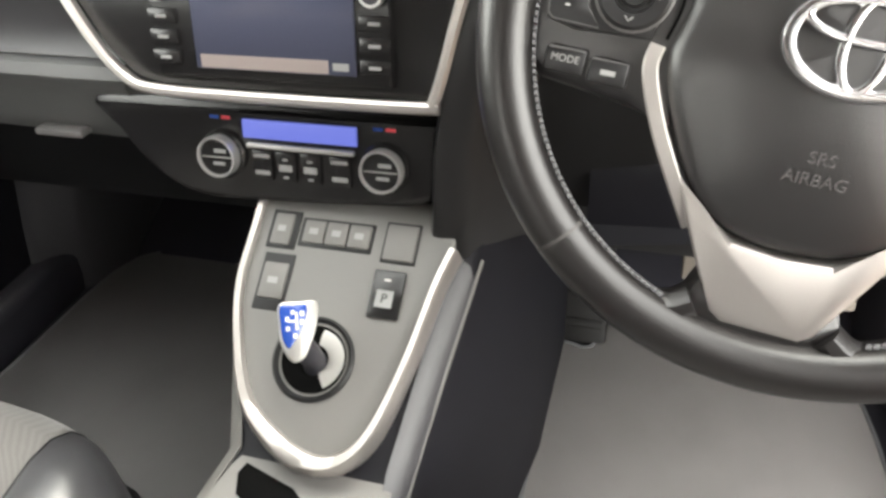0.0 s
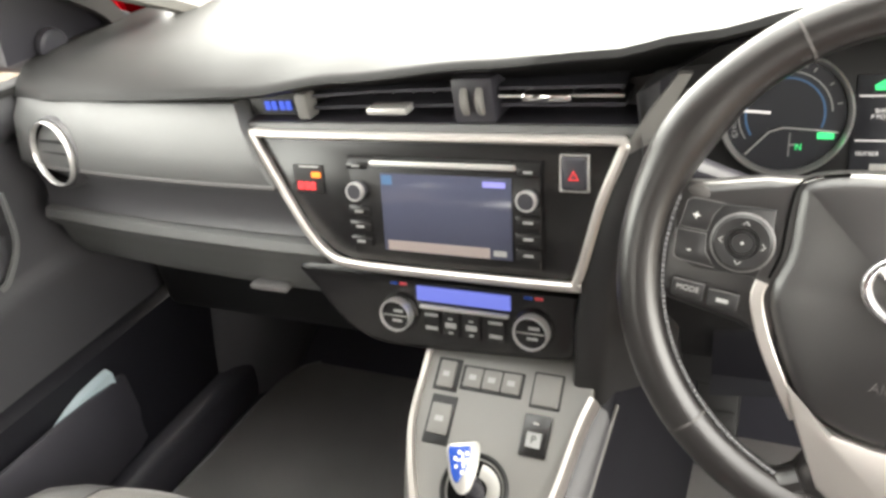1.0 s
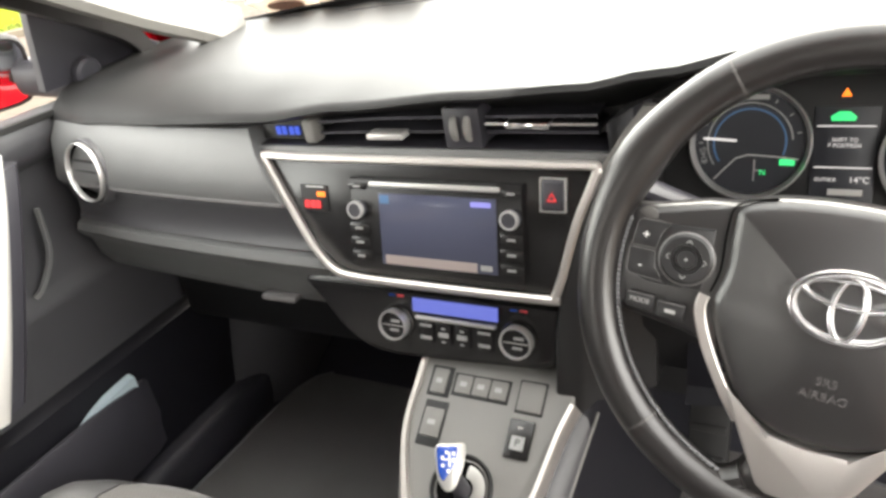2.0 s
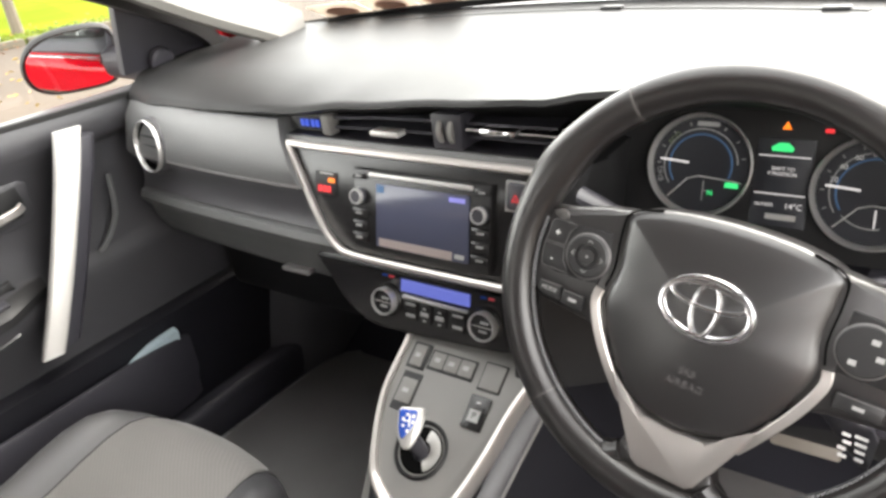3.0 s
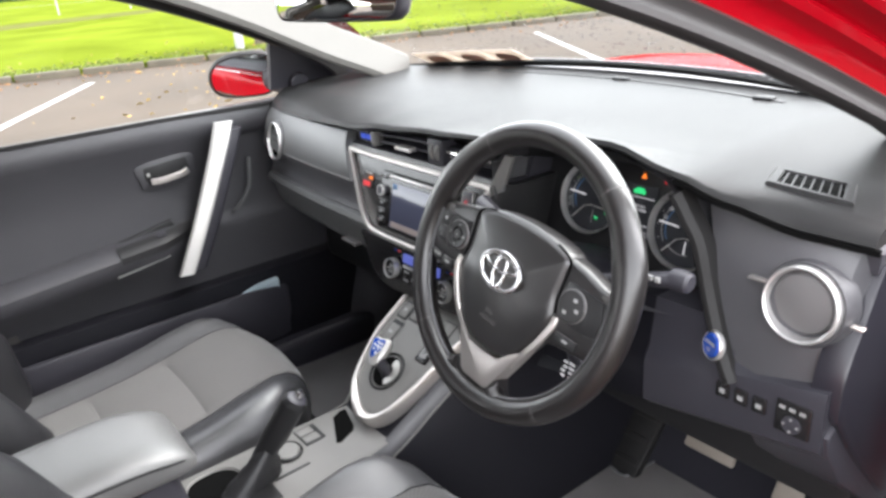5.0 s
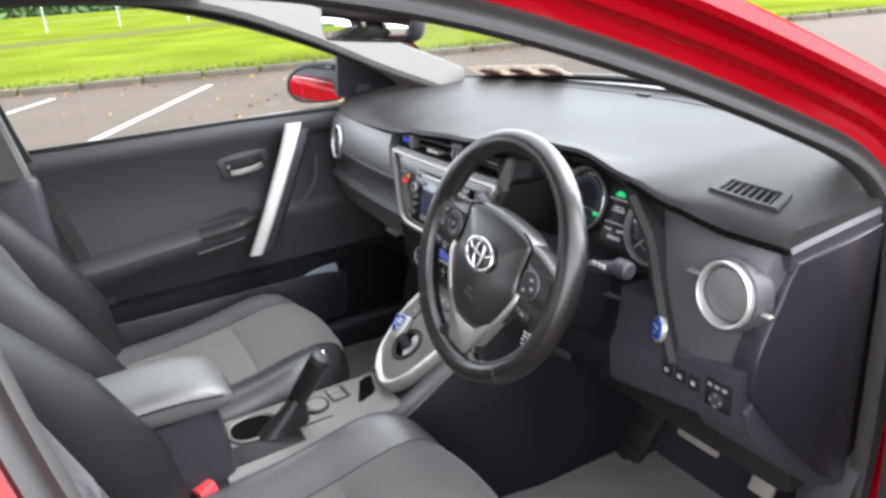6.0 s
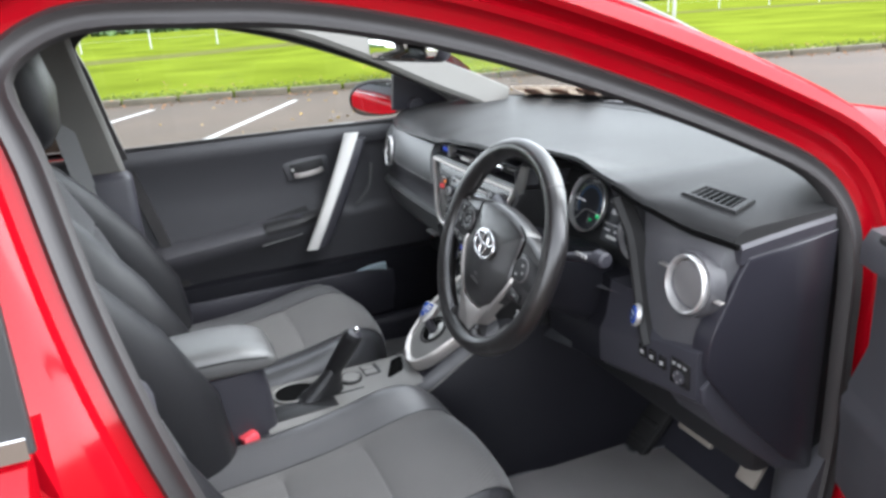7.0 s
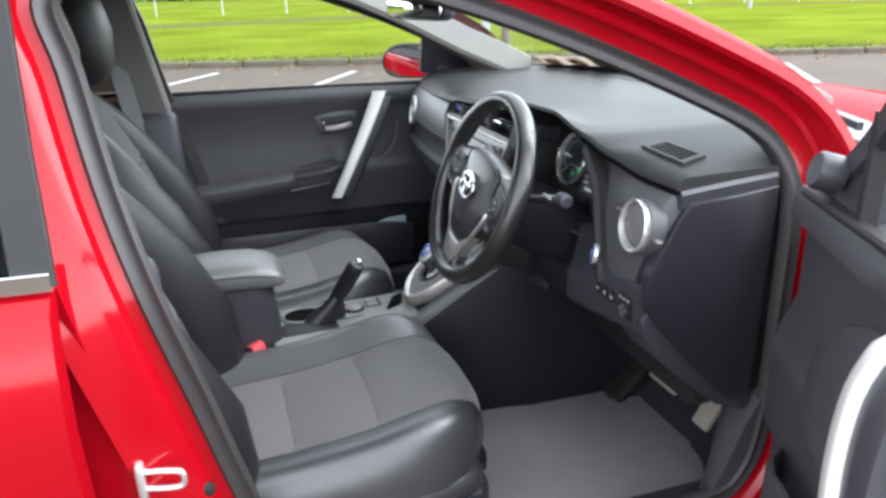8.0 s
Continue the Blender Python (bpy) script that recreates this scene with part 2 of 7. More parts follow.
def loft(rings, m=IDENT, closed=True, caps=True, bm=None, loop=False):
    """Skin over rings of equally many points."""
    bm = bm or bmesh.new()
    vs = [[bm.verts.new(m @ Vector(p)) for p in r] for r in rings]
    k = len(rings[0])
    pairs = list(zip(vs, vs[1:])) + ([(vs[-1], vs[0])] if loop else [])
    for a, b in pairs:
        for i in range(k if closed else k - 1):
            j = (i + 1) % k
            bm.faces.new((a[i], a[j], b[j], b[i]))
    if caps and closed and not loop:
        bm.faces.new(vs[0][::-1])
        bm.faces.new(vs[-1])
    return bm


def oval(c, u, v, a, b, n=20, p=2.0):
    """A superellipse round c in the plane of u and v."""
    c, u, v = Vector(c), Vector(u), Vector(v)
    out = []
    for i in range(n):
        s, t = math.sin(2 * math.pi * i / n), math.cos(2 * math.pi * i / n)
        x, y = math.copysign(abs(t) ** (2 / p), t), math.copysign(abs(s) ** (2 / p), s)
        out.append(c + u * a * x + v * b * y)
    return out


def smooth_path(pts, per=6, closed=False):
    """Catmull-Rom through the points."""
    pts = [Vector(p) for p in pts]
    n = len(pts)
    out = []
    for i in range(n if closed else n - 1):
        if closed:
            a, b, c, d = pts[i - 1], pts[i], pts[(i + 1) % n], pts[(i + 2) % n]
        else:
            a, b, c, d = pts[max(i - 1, 0)], pts[i], pts[i + 1], pts[min(i + 2, n - 1)]
        for k in range(per):
            t = k / per
            out.append(0.5 * (2 * b + (c - a) * t + (2 * a - 5 * b + 4 * c - d) * t * t + (3 * b - a - 3 * c + d) * t ** 3))
    if not closed:
        out.append(pts[-1])
    return out


def sweep(path, profile, up=(0, 0, 1), closed=False, m=IDENT, bm=None):
    """Moves a closed profile of (side, up) along a path."""
    path = [Vector(p) for p in path]
    n = len(path)
    rings = []
    for i, p in enumerate(path):
        if closed:
            d = path[(i + 1) % n] - path[i - 1]
        else:
            d = path[min(i + 1, n - 1)] - path[max(i - 1, 0)]
        d.normalize()
        side = d.cross(Vector(up)).normalized()
        top = side.cross(d)
        rings.append([p + side * a + top * b for a, b in profile])
    return loft(rings, m, True, not closed, bm, closed)


def round_profile(a, b=None, n=10):
    b = a if b is None else b
    return [(a * math.cos(2 * math.pi * i / n), b * math.sin(2 * math.pi * i / n)) for i in range(n)]


def rect_profile(a, b, r=0.2):
    """A rectangle 2a by 2b with cut corners."""
    c = min(a, b) * r
    return [(a, -b + c), (a, b - c), (a - c, b), (-a + c, b), (-a, b - c), (-a, -b + c), (-a + c, -b), (a - c, -b)]


def turned(profile, n=28, m=IDENT, bm=None):
    """A body of revolution about local z from (radius, height) pairs."""
    rings = [[(max(r, 1e-4) * math.cos(2 * math.pi * i / n), max(r, 1e-4) * math.sin(2 * math.pi * i / n), h) for i in range(n)] for r, h in profile]
    return loft(rings, m, True, True, bm)


def hoop(profile, n=36, m=IDENT):
    """A ring turned about local z from a closed (radius, height) section."""
    rings = [[(r * math.cos(2 * math.pi * i / n), r * math.sin(2 * math.pi * i / n), h) for i in range(n)] for r, h in profile]
    return loft(rings, m, True, False, None, True)


def block(x, y, z, m=IDENT, r=0.004, seg=2, bm=None):
    """A box between pairs of bounds with rounded edges."""
    one = bmesh.new()
    bmesh.ops.create_cube(one, size=1)
    for v in one.verts:
        v.co = Vector(((x[0] + x[1]) / 2 + v.co.x * (x[1] - x[0]), (y[0] + y[1]) / 2 + v.co.y * (y[1] - y[0]), (z[0] + z[1]) / 2 + v.co.z * (z[1] - z[0])))
    if r:
        r = min(r, 0.45 * min(x[1] - x[0], y[1] - y[0], z[1] - z[0]))
        bmesh.ops.bevel(one, geom=list(one.edges), offset=r, segments=seg, profile=0.5, affect="EDGES")
    bmesh.ops.transform(one, matrix=m, verts=one.verts)
    if bm is None:
        return one
    me = bpy.data.meshes.new("tmp")
    one.to_mesh(me)
    one.free()
    bm.from_mesh(me)
    bpy.data.meshes.remove(me)
    return bm


def slab(outline, h0, h1, m=IDENT, r=0.003, dome=0.0, bm=None):
    """A plate with an outline in local x, y, between two heights, with a rounded upper rim and, if asked, a domed face."""
    pts = [Vector((p[0], p[1], 0)) for p in outline]
    n = len(pts)
    c = sum(pts, Vector()) / n
    normals = []
    for i in range(n):
        d = pts[(i + 1) % n] - pts[i - 1]
        q = Vector((d.y, -d.x, 0)).normalized()
        normals.append(q if q.dot(pts[i] - c) > 0 else -q)

    def ring(inset, h):
        return [(p.x - q.x * inset, p.y - q.y * inset, h) for p, q in zip(pts, normals)]

    def scaled(s, inset, h):
        return [(c.x + (p.x - q.x * inset - c.x) * s, c.y + (p.y - q.y * inset - c.y) * s, h) for p, q in zip(pts, normals)]
    rings = [ring(0, h0), ring(0, h1 - r), ring(r * 0.3, h1 - r * 0.3), ring(r, h1)]
    if dome:
        for s in (0.85, 0.65, 0.4, 0.15):
            rings.append(scaled(s, r, h1 + dome * (1 - s * s)))
    return loft(rings, m, True, True, bm)


def words(name, text, size, m, mat, parent=None, depth=0.0003):
    """Raised lettering in the built-in font, made into a mesh."""
    cu = bpy.data.curves.new(name, "FONT")
    cu.body, cu.size, cu.extrude, cu.align_x, cu.align_y = text, size, depth, "CENTER", "CENTER"
    tmp = new(name + "_source", cu)
    me = bpy.data.meshes.new_from_object(tmp)
    bpy.data.objects.remove(tmp)
    me.transform(m)
    me.materials.clear()
    me.materials.append(mat)
    ob = new(name, me)
    under(ob, parent)
    return ob


def shifted(m, x, y, z=0.0, turn=0.0):
    return m @ Matrix.Translation((x, y, z)) @ Matrix.Rotation(radians(turn), 4, "Z")


# ---- ground and surroundings ----
def flat(name, pts, z, mat, label, cat, thick=0.0):
    bm = bmesh.new()
    top = [bm.verts.new((p[0], p[1], z)) for p in pts]
    bm.faces.new(top)
    if thick:
        low = [bm.verts.new((p[0], p[1], z - thick)) for p in pts]
        for i in range(len(pts)):
            j = (i + 1) % len(pts)
            bm.faces.new((top[i], top[j], low[j], low[i]))
    return tagged(part(name, bm, mat), label, cat, kind="structure")


flat("ground", [(-600, -600), (600, -600), (600, 600), (-600, 600)], 0.0, ASPHALT, "dark wet asphalt of the car park", "ground")


def kerb_x(y):
    """The kerb's line beside the parking bays."""
    return -12.15 + 0.272 * y + 0.0005 * y * y


KERB_YS = [-60 + 4 * i for i in range(31)]
lawn = [(kerb_x(y) - 0.12, y) for y in KERB_YS] + [(-600, 600), (-600, -600)]
flat("lawn", [(kerb_x(-60) - 0.12, -600)] + lawn[:-2] + [(kerb_x(60), 600)] + lawn[-2:], 0.09, GRASS, "bright green mown grass beside the car park", "grass", 0.2)
kerb = tagged(new("kerb"), "low weathered stone kerb with fallen leaves", "kerb", kind="structure")
rand = random.Random(4)
for k in range(48):
    y0 = -16 + 0.92 * k
    a, b = Vector((kerb_x(y0), y0, 0)), Vector((kerb_x(y0 + 0.91), y0 + 0.91, 0))
    d = (b - a).normalized()
    m = basis((a + b) / 2, (d.y, -d.x, 0), d, (0, 0, 1)) @ Matrix.Rotation(radians(rand.uniform(-0.4, 0.4)), 4, "Y")
    part("kerbstone", block((-0.14, 0.0), (-0.452, 0.452), (-0.1, 0.1 + rand.uniform(-0.006, 0.006)), m, 0.02, 2), KERB, kerb)
walkway = smooth_path([(-26, -40, 0), (-26.5, -20, 0), (-28, -1.8, 0), (-32, 8, 0), (-35, 18, 0), (-34.5, 26, 0), (-30, 37, 0), (-24, 52, 0)], 5)
bm = sweep([p + Vector((0, 0, 0.1)) for p in walkway], [(1.7, -0.05), (1.7, 0.0), (-1.7, 0.0), (-1.7, -0.05)])
tagged(part("footpath", bm, PATHMAT), "pale gravel footpath across the grass", "path", kind="structure")
LINES = [((-10.35, 2.26), (-5.6, -0.43)), ((-11.15, 0.1), (-6.4, -2.55)), ((-8.15, 9.05), (-3.5, 5.95))]
for a, b in LINES:
    bm = sweep([(a[0], a[1], 0.002), ((a[0] + b[0]) / 2, (a[1] + b[1]) / 2, 0.002), (b[0], b[1], 0.002)], [(0.05, -0.002), (0.05, 0.003), (-0.05, 0.003), (-0.05, -0.002)])
    tagged(part("bay_line", bm, LINEPAINT), "worn white painted parking bay line on asphalt", "road marking", "parking bay lines", "structure")


def scatter(name, count, place, size, mat, label, cat, seed, up=0.6):
    """Many small bent leaves or blades as one object."""
    r = random.Random(seed)
    verts, faces = [], []
    for _ in range(count):
        c = Vector(place(r))
        a = Vector((r.uniform(-1, 1), r.uniform(-1, 1), r.uniform(-up, up))).normalized()
        b = a.cross(Vector((r.uniform(-1, 1), r.uniform(-1, 1), r.uniform(-1, 1)))).normalized()
        s = size * r.uniform(0.6, 1.4)
        n = a.cross(b) * s * 0.25
        k = len(verts)
        verts += [c - a * s, c + b * s * 0.45 + n, c + a * s, c - b * s * 0.45 + n]
        faces += [(k, k + 1, k + 2), (k, k + 2, k + 3)]
    me = bpy.data.meshes.new(name)
    me.from_pydata(verts, [], faces)
    me.materials.append(mat)
    return new(name, me)


def litter(r):
    y = r.uniform(-4, 14)
    return (kerb_x(y) + abs(r.gauss(0, 0.45)) * (1 if r.random() < 0.75 else -0.6), y, 0.012 + (0.095 if r.random() < 0.12 else 0))


def litter_lawn(r):
    y = r.uniform(0, 16)
    x = kerb_x(y) - 0.2 - abs(r.gauss(0, 1.4))
    return (x, y, 0.11)


tagged(scatter("fallen_leaves", 420, litter, 0.032, LEAFBROWN, "", "", 5, 0.25), "brown and yellow fallen leaves along the kerb", "leaves", kind="stuff")
tagged(scatter("fallen_leaves", 160, litter_lawn, 0.034, LEAFGOLD, "", "", 6, 0.25), "yellow fallen leaves lying on the grass", "leaves", kind="stuff")


def litter_bay(r):
    return (-7.6 + r.gauss(0, 1.7), 3.4 + r.gauss(0, 1.0), 0.012)


tagged(scatter("fallen_leaves", 130, litter_bay, 0.038, LEAFGOLD, "", "", 8, 0.25), "yellow fallen leaves on the wet asphalt", "leaves", kind="stuff")


def blades(r):
    y = r.uniform(-5, 16)
    return (kerb_x(y) - 0.14 - abs(r.gauss(0, 0.5)), y, 0.1)


tagged(scatter("grass_edge", 4000, blades, 0.03, GRASSBLADE, "", "", 7, 2.0), "ragged grass blades at the edge of the lawn", "grass", kind="stuff")


def tree(x, y, height, spread, leaf, label, seed, count=2600, low=0.35):
    r = random.Random(seed)
    t = thing("tree", label, "tree", (x, y, 0.05), "trees by the car park")
    trunk = smooth_path([(x, y, 0.02), (x + 0.03, y, height * 0.25), (x - 0.04, y + 0.05, height * 0.55), (x, y, height * 0.92)], 4)
    n = len(trunk)
    rings = [oval(p, (1, 0, 0), (0, 1, 0), 0.018 * height * (1.15 - i / n), 0.018 * height * (1.15 - i / n), 9) for i, p in enumerate(trunk)]
    bm = loft(rings)
    tips = []
    for k in range(16):
        z = height * r.uniform(low, 0.85)
        a = r.uniform(0, 6.28)
        reach = spread * r.uniform(0.5, 1.0) * (1.1 - 0.5 * z / height)
        s = Vector((x, y, z))
        e = s + Vector((math.cos(a) * reach, math.sin(a) * reach, height * r.uniform(0.05, 0.2)))
        mid = s.lerp(e, 0.5) + Vector((0, 0, 0.04 * height))
        loft([oval(p, (0, 0, 1), (-math.sin(a), math.cos(a), 0), w, w, 6) for p, w in ((s, 0.007 * height), (mid, 0.005 * height), (e, 0.0015 * height))], bm=bm)
        tips += [s.lerp(e, 0.6), mid.lerp(e, 0.7), e]
    part("trunk", bm, BARK, t)

    def clump(q):
        p = q.choice(tips)
        d = Vector((q.gauss(0, 1), q.gauss(0, 1), q.gauss(0, 0.8)))
        return p + d * spread * 0.17
    crown = scatter("crown", count, clump, 0.09 * spread ** 0.4, leaf, "", "", seed + 1, 1.0)
    under(crown, t)
    return t


tree(-11.75, 5.55, 4.6, 1.4, LEAFGOLD, "young tree with yellow autumn leaves on the grass", 21, 1500, 0.45)
rand = random.Random(9)
for k in range(26):
    a = radians(70 + 5.2 * k)
    dist = 118 + rand.uniform(-12, 12)
    tree(dist * math.cos(a), dist * math.sin(a), rand.uniform(7, 12), rand.uniform(4, 6.5), LEAF, "full dark green tree at the far edge of the field", 40 + 2 * k, 700, 0.12)


def hedge_place(r):
    a = radians(r.uniform(65, 215))
    d = 112 + 3 * math.sin(a * 9) + r.gauss(0, 1.3)
    return (d * math.cos(a), d * math.sin(a), abs(r.gauss(1.6, 1.2)))


tagged(scatter("hedge", 12000, hedge_place, 0.9, LEAF, "", "", 12, 1.0), "dark green hedge along the far field", "hedge", kind="stuff")
fence = thing("fence", "thin grey post and wire fence beside the path", "fence", (-36, 10, 0.09), kind="structure")
posts = []
for k in range(18):
    t = k / 17
    p = Vector((-40 + 8 * t * t, -12 + 56 * t, 0.09))
    posts.append(p)
    part("post", turned([(0.035, 0.0), (0.035, 1.45), (0.01, 1.48)], 8, Matrix.Translation(p)), GALV, fence)
for h in (0.5, 0.95, 1.4):
    part("wire", sweep([p + Vector((0, 0, h)) for p in posts], round_profile(0.0035, n=5)), GALV, fence)
for x, y in ((-27.5, 24.6), (-11.25, 4.95)):
    b = thing("bollard", "short white painted wooden post on the grass", "post", (x, y, 0.09), "white posts")
    part("shaft", block((x - 0.06, x + 0.06), (y - 0.06, y + 0.06), (0.05, 1.0), IDENT, 0.01), WHITEMARK, b)

# ---- frames of reference inside the car: x to its right, y ahead, z up ----
STACK = basis((0, 0.515, 0.85), (1, 0, 0), (0, 0.24, 0.97), (0, -0.97, 0.24))
CLIM = basis((0, 0.512, 0.742), (1, 0, 0), (0, 0.24, 0.97), (0, -0.97, 0.24))
CONS = basis((0.03, 0.446, 0.642), (1, 0, 0), (0, 0.829, 0.559), (0, -0.559, 0.829))
WHEEL = basis((0.377, 0.361, 0.924), (1, 0, 0), (0, 0.358, 0.934), (0, -0.934, 0.358)) @ Matrix.Rotation(radians(-8.5), 4, "Z")


def lerp_table(table, x):
    """Smooth values between the rows (x, a, b, ...) of a table."""
    if x <= table[0][0]:
        return table[0][1:]
    for p, q in zip(table, table[1:]):
        if x <= q[0]:
            t = (x - p[0]) / (q[0] - p[0])
            t = t * t * (3 - 2 * t)
            return tuple(a + (b - a) * t for a, b in zip(p[1:], q[1:]))
    return table[-1][1:]


def mark(name, x, y, w, h, m, mat, parent, lift=0.0):
    """A printed bar or lit segment of the given size on a plane."""
    return part(name, block((x - w / 2, x + w / 2), (y - h / 2, y + h / 2), (lift, lift + 0.0006), m, 0), mat, parent)


# ---- car body ----
# the door opening's rubber edge: x, y, z
SEAL = [(0.74, -0.06, 0.36), (0.74, -0.13, 0.6), (0.74, -0.17, 0.76), (0.735, -0.212, 0.92), (0.70, -0.243, 1.05), (0.645, -0.268, 1.19), (0.605, -0.285, 1.285),
        (0.578, -0.21, 1.34), (0.576, -0.08, 1.343), (0.58, 0.06, 1.331), (0.599, 0.245, 1.288), (0.627, 0.455, 1.215), (0.662, 0.657, 1.128), (0.694, 0.775, 1.062),
        (0.722, 0.822, 0.985), (0.738, 0.828, 0.90), (0.74, 0.83, 0.78), (0.74, 0.832, 0.55), (0.74, 0.80, 0.40), (0.74, 0.70, 0.345), (0.74, 0.35, 0.335), (0.74, 0.10, 0.335)]

car = thing("car", "red five-door hatchback with its driver's door open", "car", (0, 0, 0))


def side_frame(sign):
    """The red flange, jamb and outer skin round a front door opening."""
    path = smooth_path(SEAL, 4, True)
    n = len(path)
    rings = []
    c = Vector((0, 0.3, 0.85))
    for i, p in enumerate(path):
        d = path[(i + 1) % n] - path[i - 1]
        q = Vector((0, d.z, -d.y)).normalized()
        if q.dot(Vector((0, p.y, p.z)) - c) < 0:
            q = -q
        up = max(0.0, min(1.0, (p.z - 0.95) / 0.12))
        if p.y < -0.1:
            up *= 0.35
        ring = []
        plain = max(0.0, min(1.0, (-0.04 - p.y) / 0.06)) * max(0.0, min(1.0, (1.30 - p.z) / 0.06))
        for o, x in ((-0.006, -0.03), (0.0, -0.004), (0.016, 0.0), (0.021, 0.004), (0.026, 0.016), (0.034, 0.02), (0.040, 0.016), (0.045, 0.022), (0.05, 0.04 + 0.015 * (1 - up)), (0.058, 0.046 + 0.02 * (1 - up)), (0.075, 0.04 + 0.025 * (1 - up)), (0.088, 0.01 + 0.045 * (1 - up)), (0.092, -0.03 + 0.03 * (1 - up))):
            if sign < 0 and o < 0.01:
                x = 0.012
            x += (0.36 * o + 0.012 * min(1.0, o / 0.03) - x) * plain if o > 0.016 else 0.0
            v = p + q * o + Vector((x, 0, 0))
            ring.append((v.x * sign, v.y, v.z))
        rings.append(ring)
    return loft(rings, IDENT, False, False, None, True)


for s in (1, -1):
    part("body_frame", side_frame(s), RED, car)
seal_path = smooth_path(SEAL, 5, True)
seal_mid = []
for i, p in enumerate(seal_path):
    d = seal_path[(i + 1) % len(seal_path)] - seal_path[i - 1]
    q = Vector((0, d.z, -d.y)).normalized()
    if q.dot(Vector((0, p.y - 0.3, p.z - 0.85))) < 0:
        q = -q
    seal_mid.append(p - q * 0.014 + Vector((-0.006, 0, 0)))
for s in (1, -1):
    bm = sweep([(p.x * s, p.y, p.z) for p in seal_mid], [(-0.015, -0.012), (0.015, -0.012), (0.0165, 0.002), (0.011, 0.010), (0.005, 0.006), (0.0, 0.004), (-0.005, 0.006), (-0.011, 0.010), (-0.0165, 0.002)], up=(s, 0, 0), closed=True)
    part("door_seal", bm, SEALGREY, car, "black rubber door seal", 60)
    post = []
    for z in (0.27, 0.36, 0.6, 0.76, 0.9, 0.985):
        y = lerp_table([(0.27, -0.06), (0.36, -0.06), (0.6, -0.13), (0.76, -0.17), (0.92, -0.205), (1.0, -0.22)], z)[0]
        post.append([(0.775 * s, y - 0.075, z), (0.772 * s, (y - 0.38) / 2, z), (0.768 * s, -0.315, z), (0.74 * s, -0.32, z), (0.74 * s, y - 0.06, z)])
    part("pillar_skin", loft(post), RED, car)

ROOF_ROWS = [(-1.9, 0.50, 1.30, 1.33), (-1.2, 0.56, 1.375, 1.42), (-0.6, 0.60, 1.385, 1.44), (-0.1, 0.605, 1.39, 1.445), (0.12, 0.60, 1.365, 1.42), (0.22, 0.60, 1.34, 1.395)]


def roof_rings(lift, grow=0.0):
    rows = []
    for y, half, edge, mid in ROOF_ROWS:
        rows.append([((half + grow) * k / 8, y + 0.03 * (1 - (k / 8) ** 2), mid + (edge - mid) * abs(k / 8) ** 2.4 + lift) for k in range(-8, 9)])
    return rows


roof_shell = roof_rings(0.0)
roof_under = [r[::-1] for r in roof_rings(-0.012, -0.005)]
part("roof", loft([a + b for a, b in zip(roof_shell, roof_under)]), RED, car)
part("headliner", loft([a + [(x, y, z + 0.008) for x, y, z in a[::-1]] for a in roof_rings(-0.04, -0.04)]), HEADLINER, car, "pale grey cloth roof lining")


def base_y(x):
    return 1.13 - 0.36 * x * x


def screen_point(u, t):
    """A place on the windscreen: u from -1 to 1 across, t from the base to the roof."""
    xb, xt = 0.70 * u, 0.60 * u
    b = Vector((xb, base_y(xb) + 0.03, 1.035 - 0.02 * u * u))
    e = Vector((xt, 0.25 - 0.03 * u * u, 1.385 - 0.05 * u * u))
    return b.lerp(e, t) + Vector((0, 0.0, 0.03 * math.sin(math.pi * t)))


glass = part("windscreen", loft([[screen_point(i / 8, k / 8) for i in range(-8, 9)] for k in range(9)], IDENT, False), GLASS, car, "clear windscreen specked with rain")
glass.visible_shadow = False
edge_band = [screen_point(i / 12, 0.030) + Vector((0, -0.003, -0.006)) for i in range(-12, 13)]
part("screen_edge", sweep(edge_band, rect_profile(0.018, 0.002), up=(0, 0.42, 0.9)), RUBBER, car, "black windscreen border")
rand = random.Random(3)
verts, faces = [], []
for _ in range(2600):
    p = screen_point(rand.uniform(-0.95, 0.95), rand.random() ** 1.3 * 0.75 + 0.01)
    r = 0.0009 + 0.0028 * rand.random() ** 2.2
    k = len(verts)
    nrm = Vector((0, 0.42, 0.9)).normalized()
    a = Vector((1, 0, 0))
    b = nrm.cross(a)
    p = p + nrm * 0.002
    verts.append(p + nrm * r * 0.6)
    for i in range(6):
        verts.append(p + (a * math.cos(i * 1.047) + b * math.sin(i * 1.047)) * r)
    faces += [(k, k + 1 + i, k + 1 + (i + 1) % 6) for i in range(6)]
me = bpy.data.meshes.new("raindrops")
me.from_pydata(verts, [], faces)
me.materials.append(WATER)
tagged(new("raindrops", me), "small raindrops on the windscreen", "raindrops", kind="stuff")

hood_rows = []
for y, z, half in ((1.14, 0.985, 0.70), (1.25, 1.008, 0.71), (1.45, 1.012, 0.72), (1.62, 0.985, 0.72), (1.82, 0.90, 0.72), (1.98, 0.80, 0.64), (2.06, 0.66, 0.55)):
    hood_rows.append([(half * k / 10, y + 0.1 * (1 - (k / 10) ** 2), z - 0.14 * abs(k / 10) ** 3) for k in range(-10, 11)])
part("bonnet", loft(hood_rows, IDENT, False), RED, car)
bm = sweep([(x / 10, base_y(x / 10) + 0.09, 1.01 - 0.03 * (x / 10) ** 2) for x in range(-7, 8)], rect_profile(0.06, 0.008))
part("cowl", bm, HARD, car, "black plastic scuttle below the windscreen")
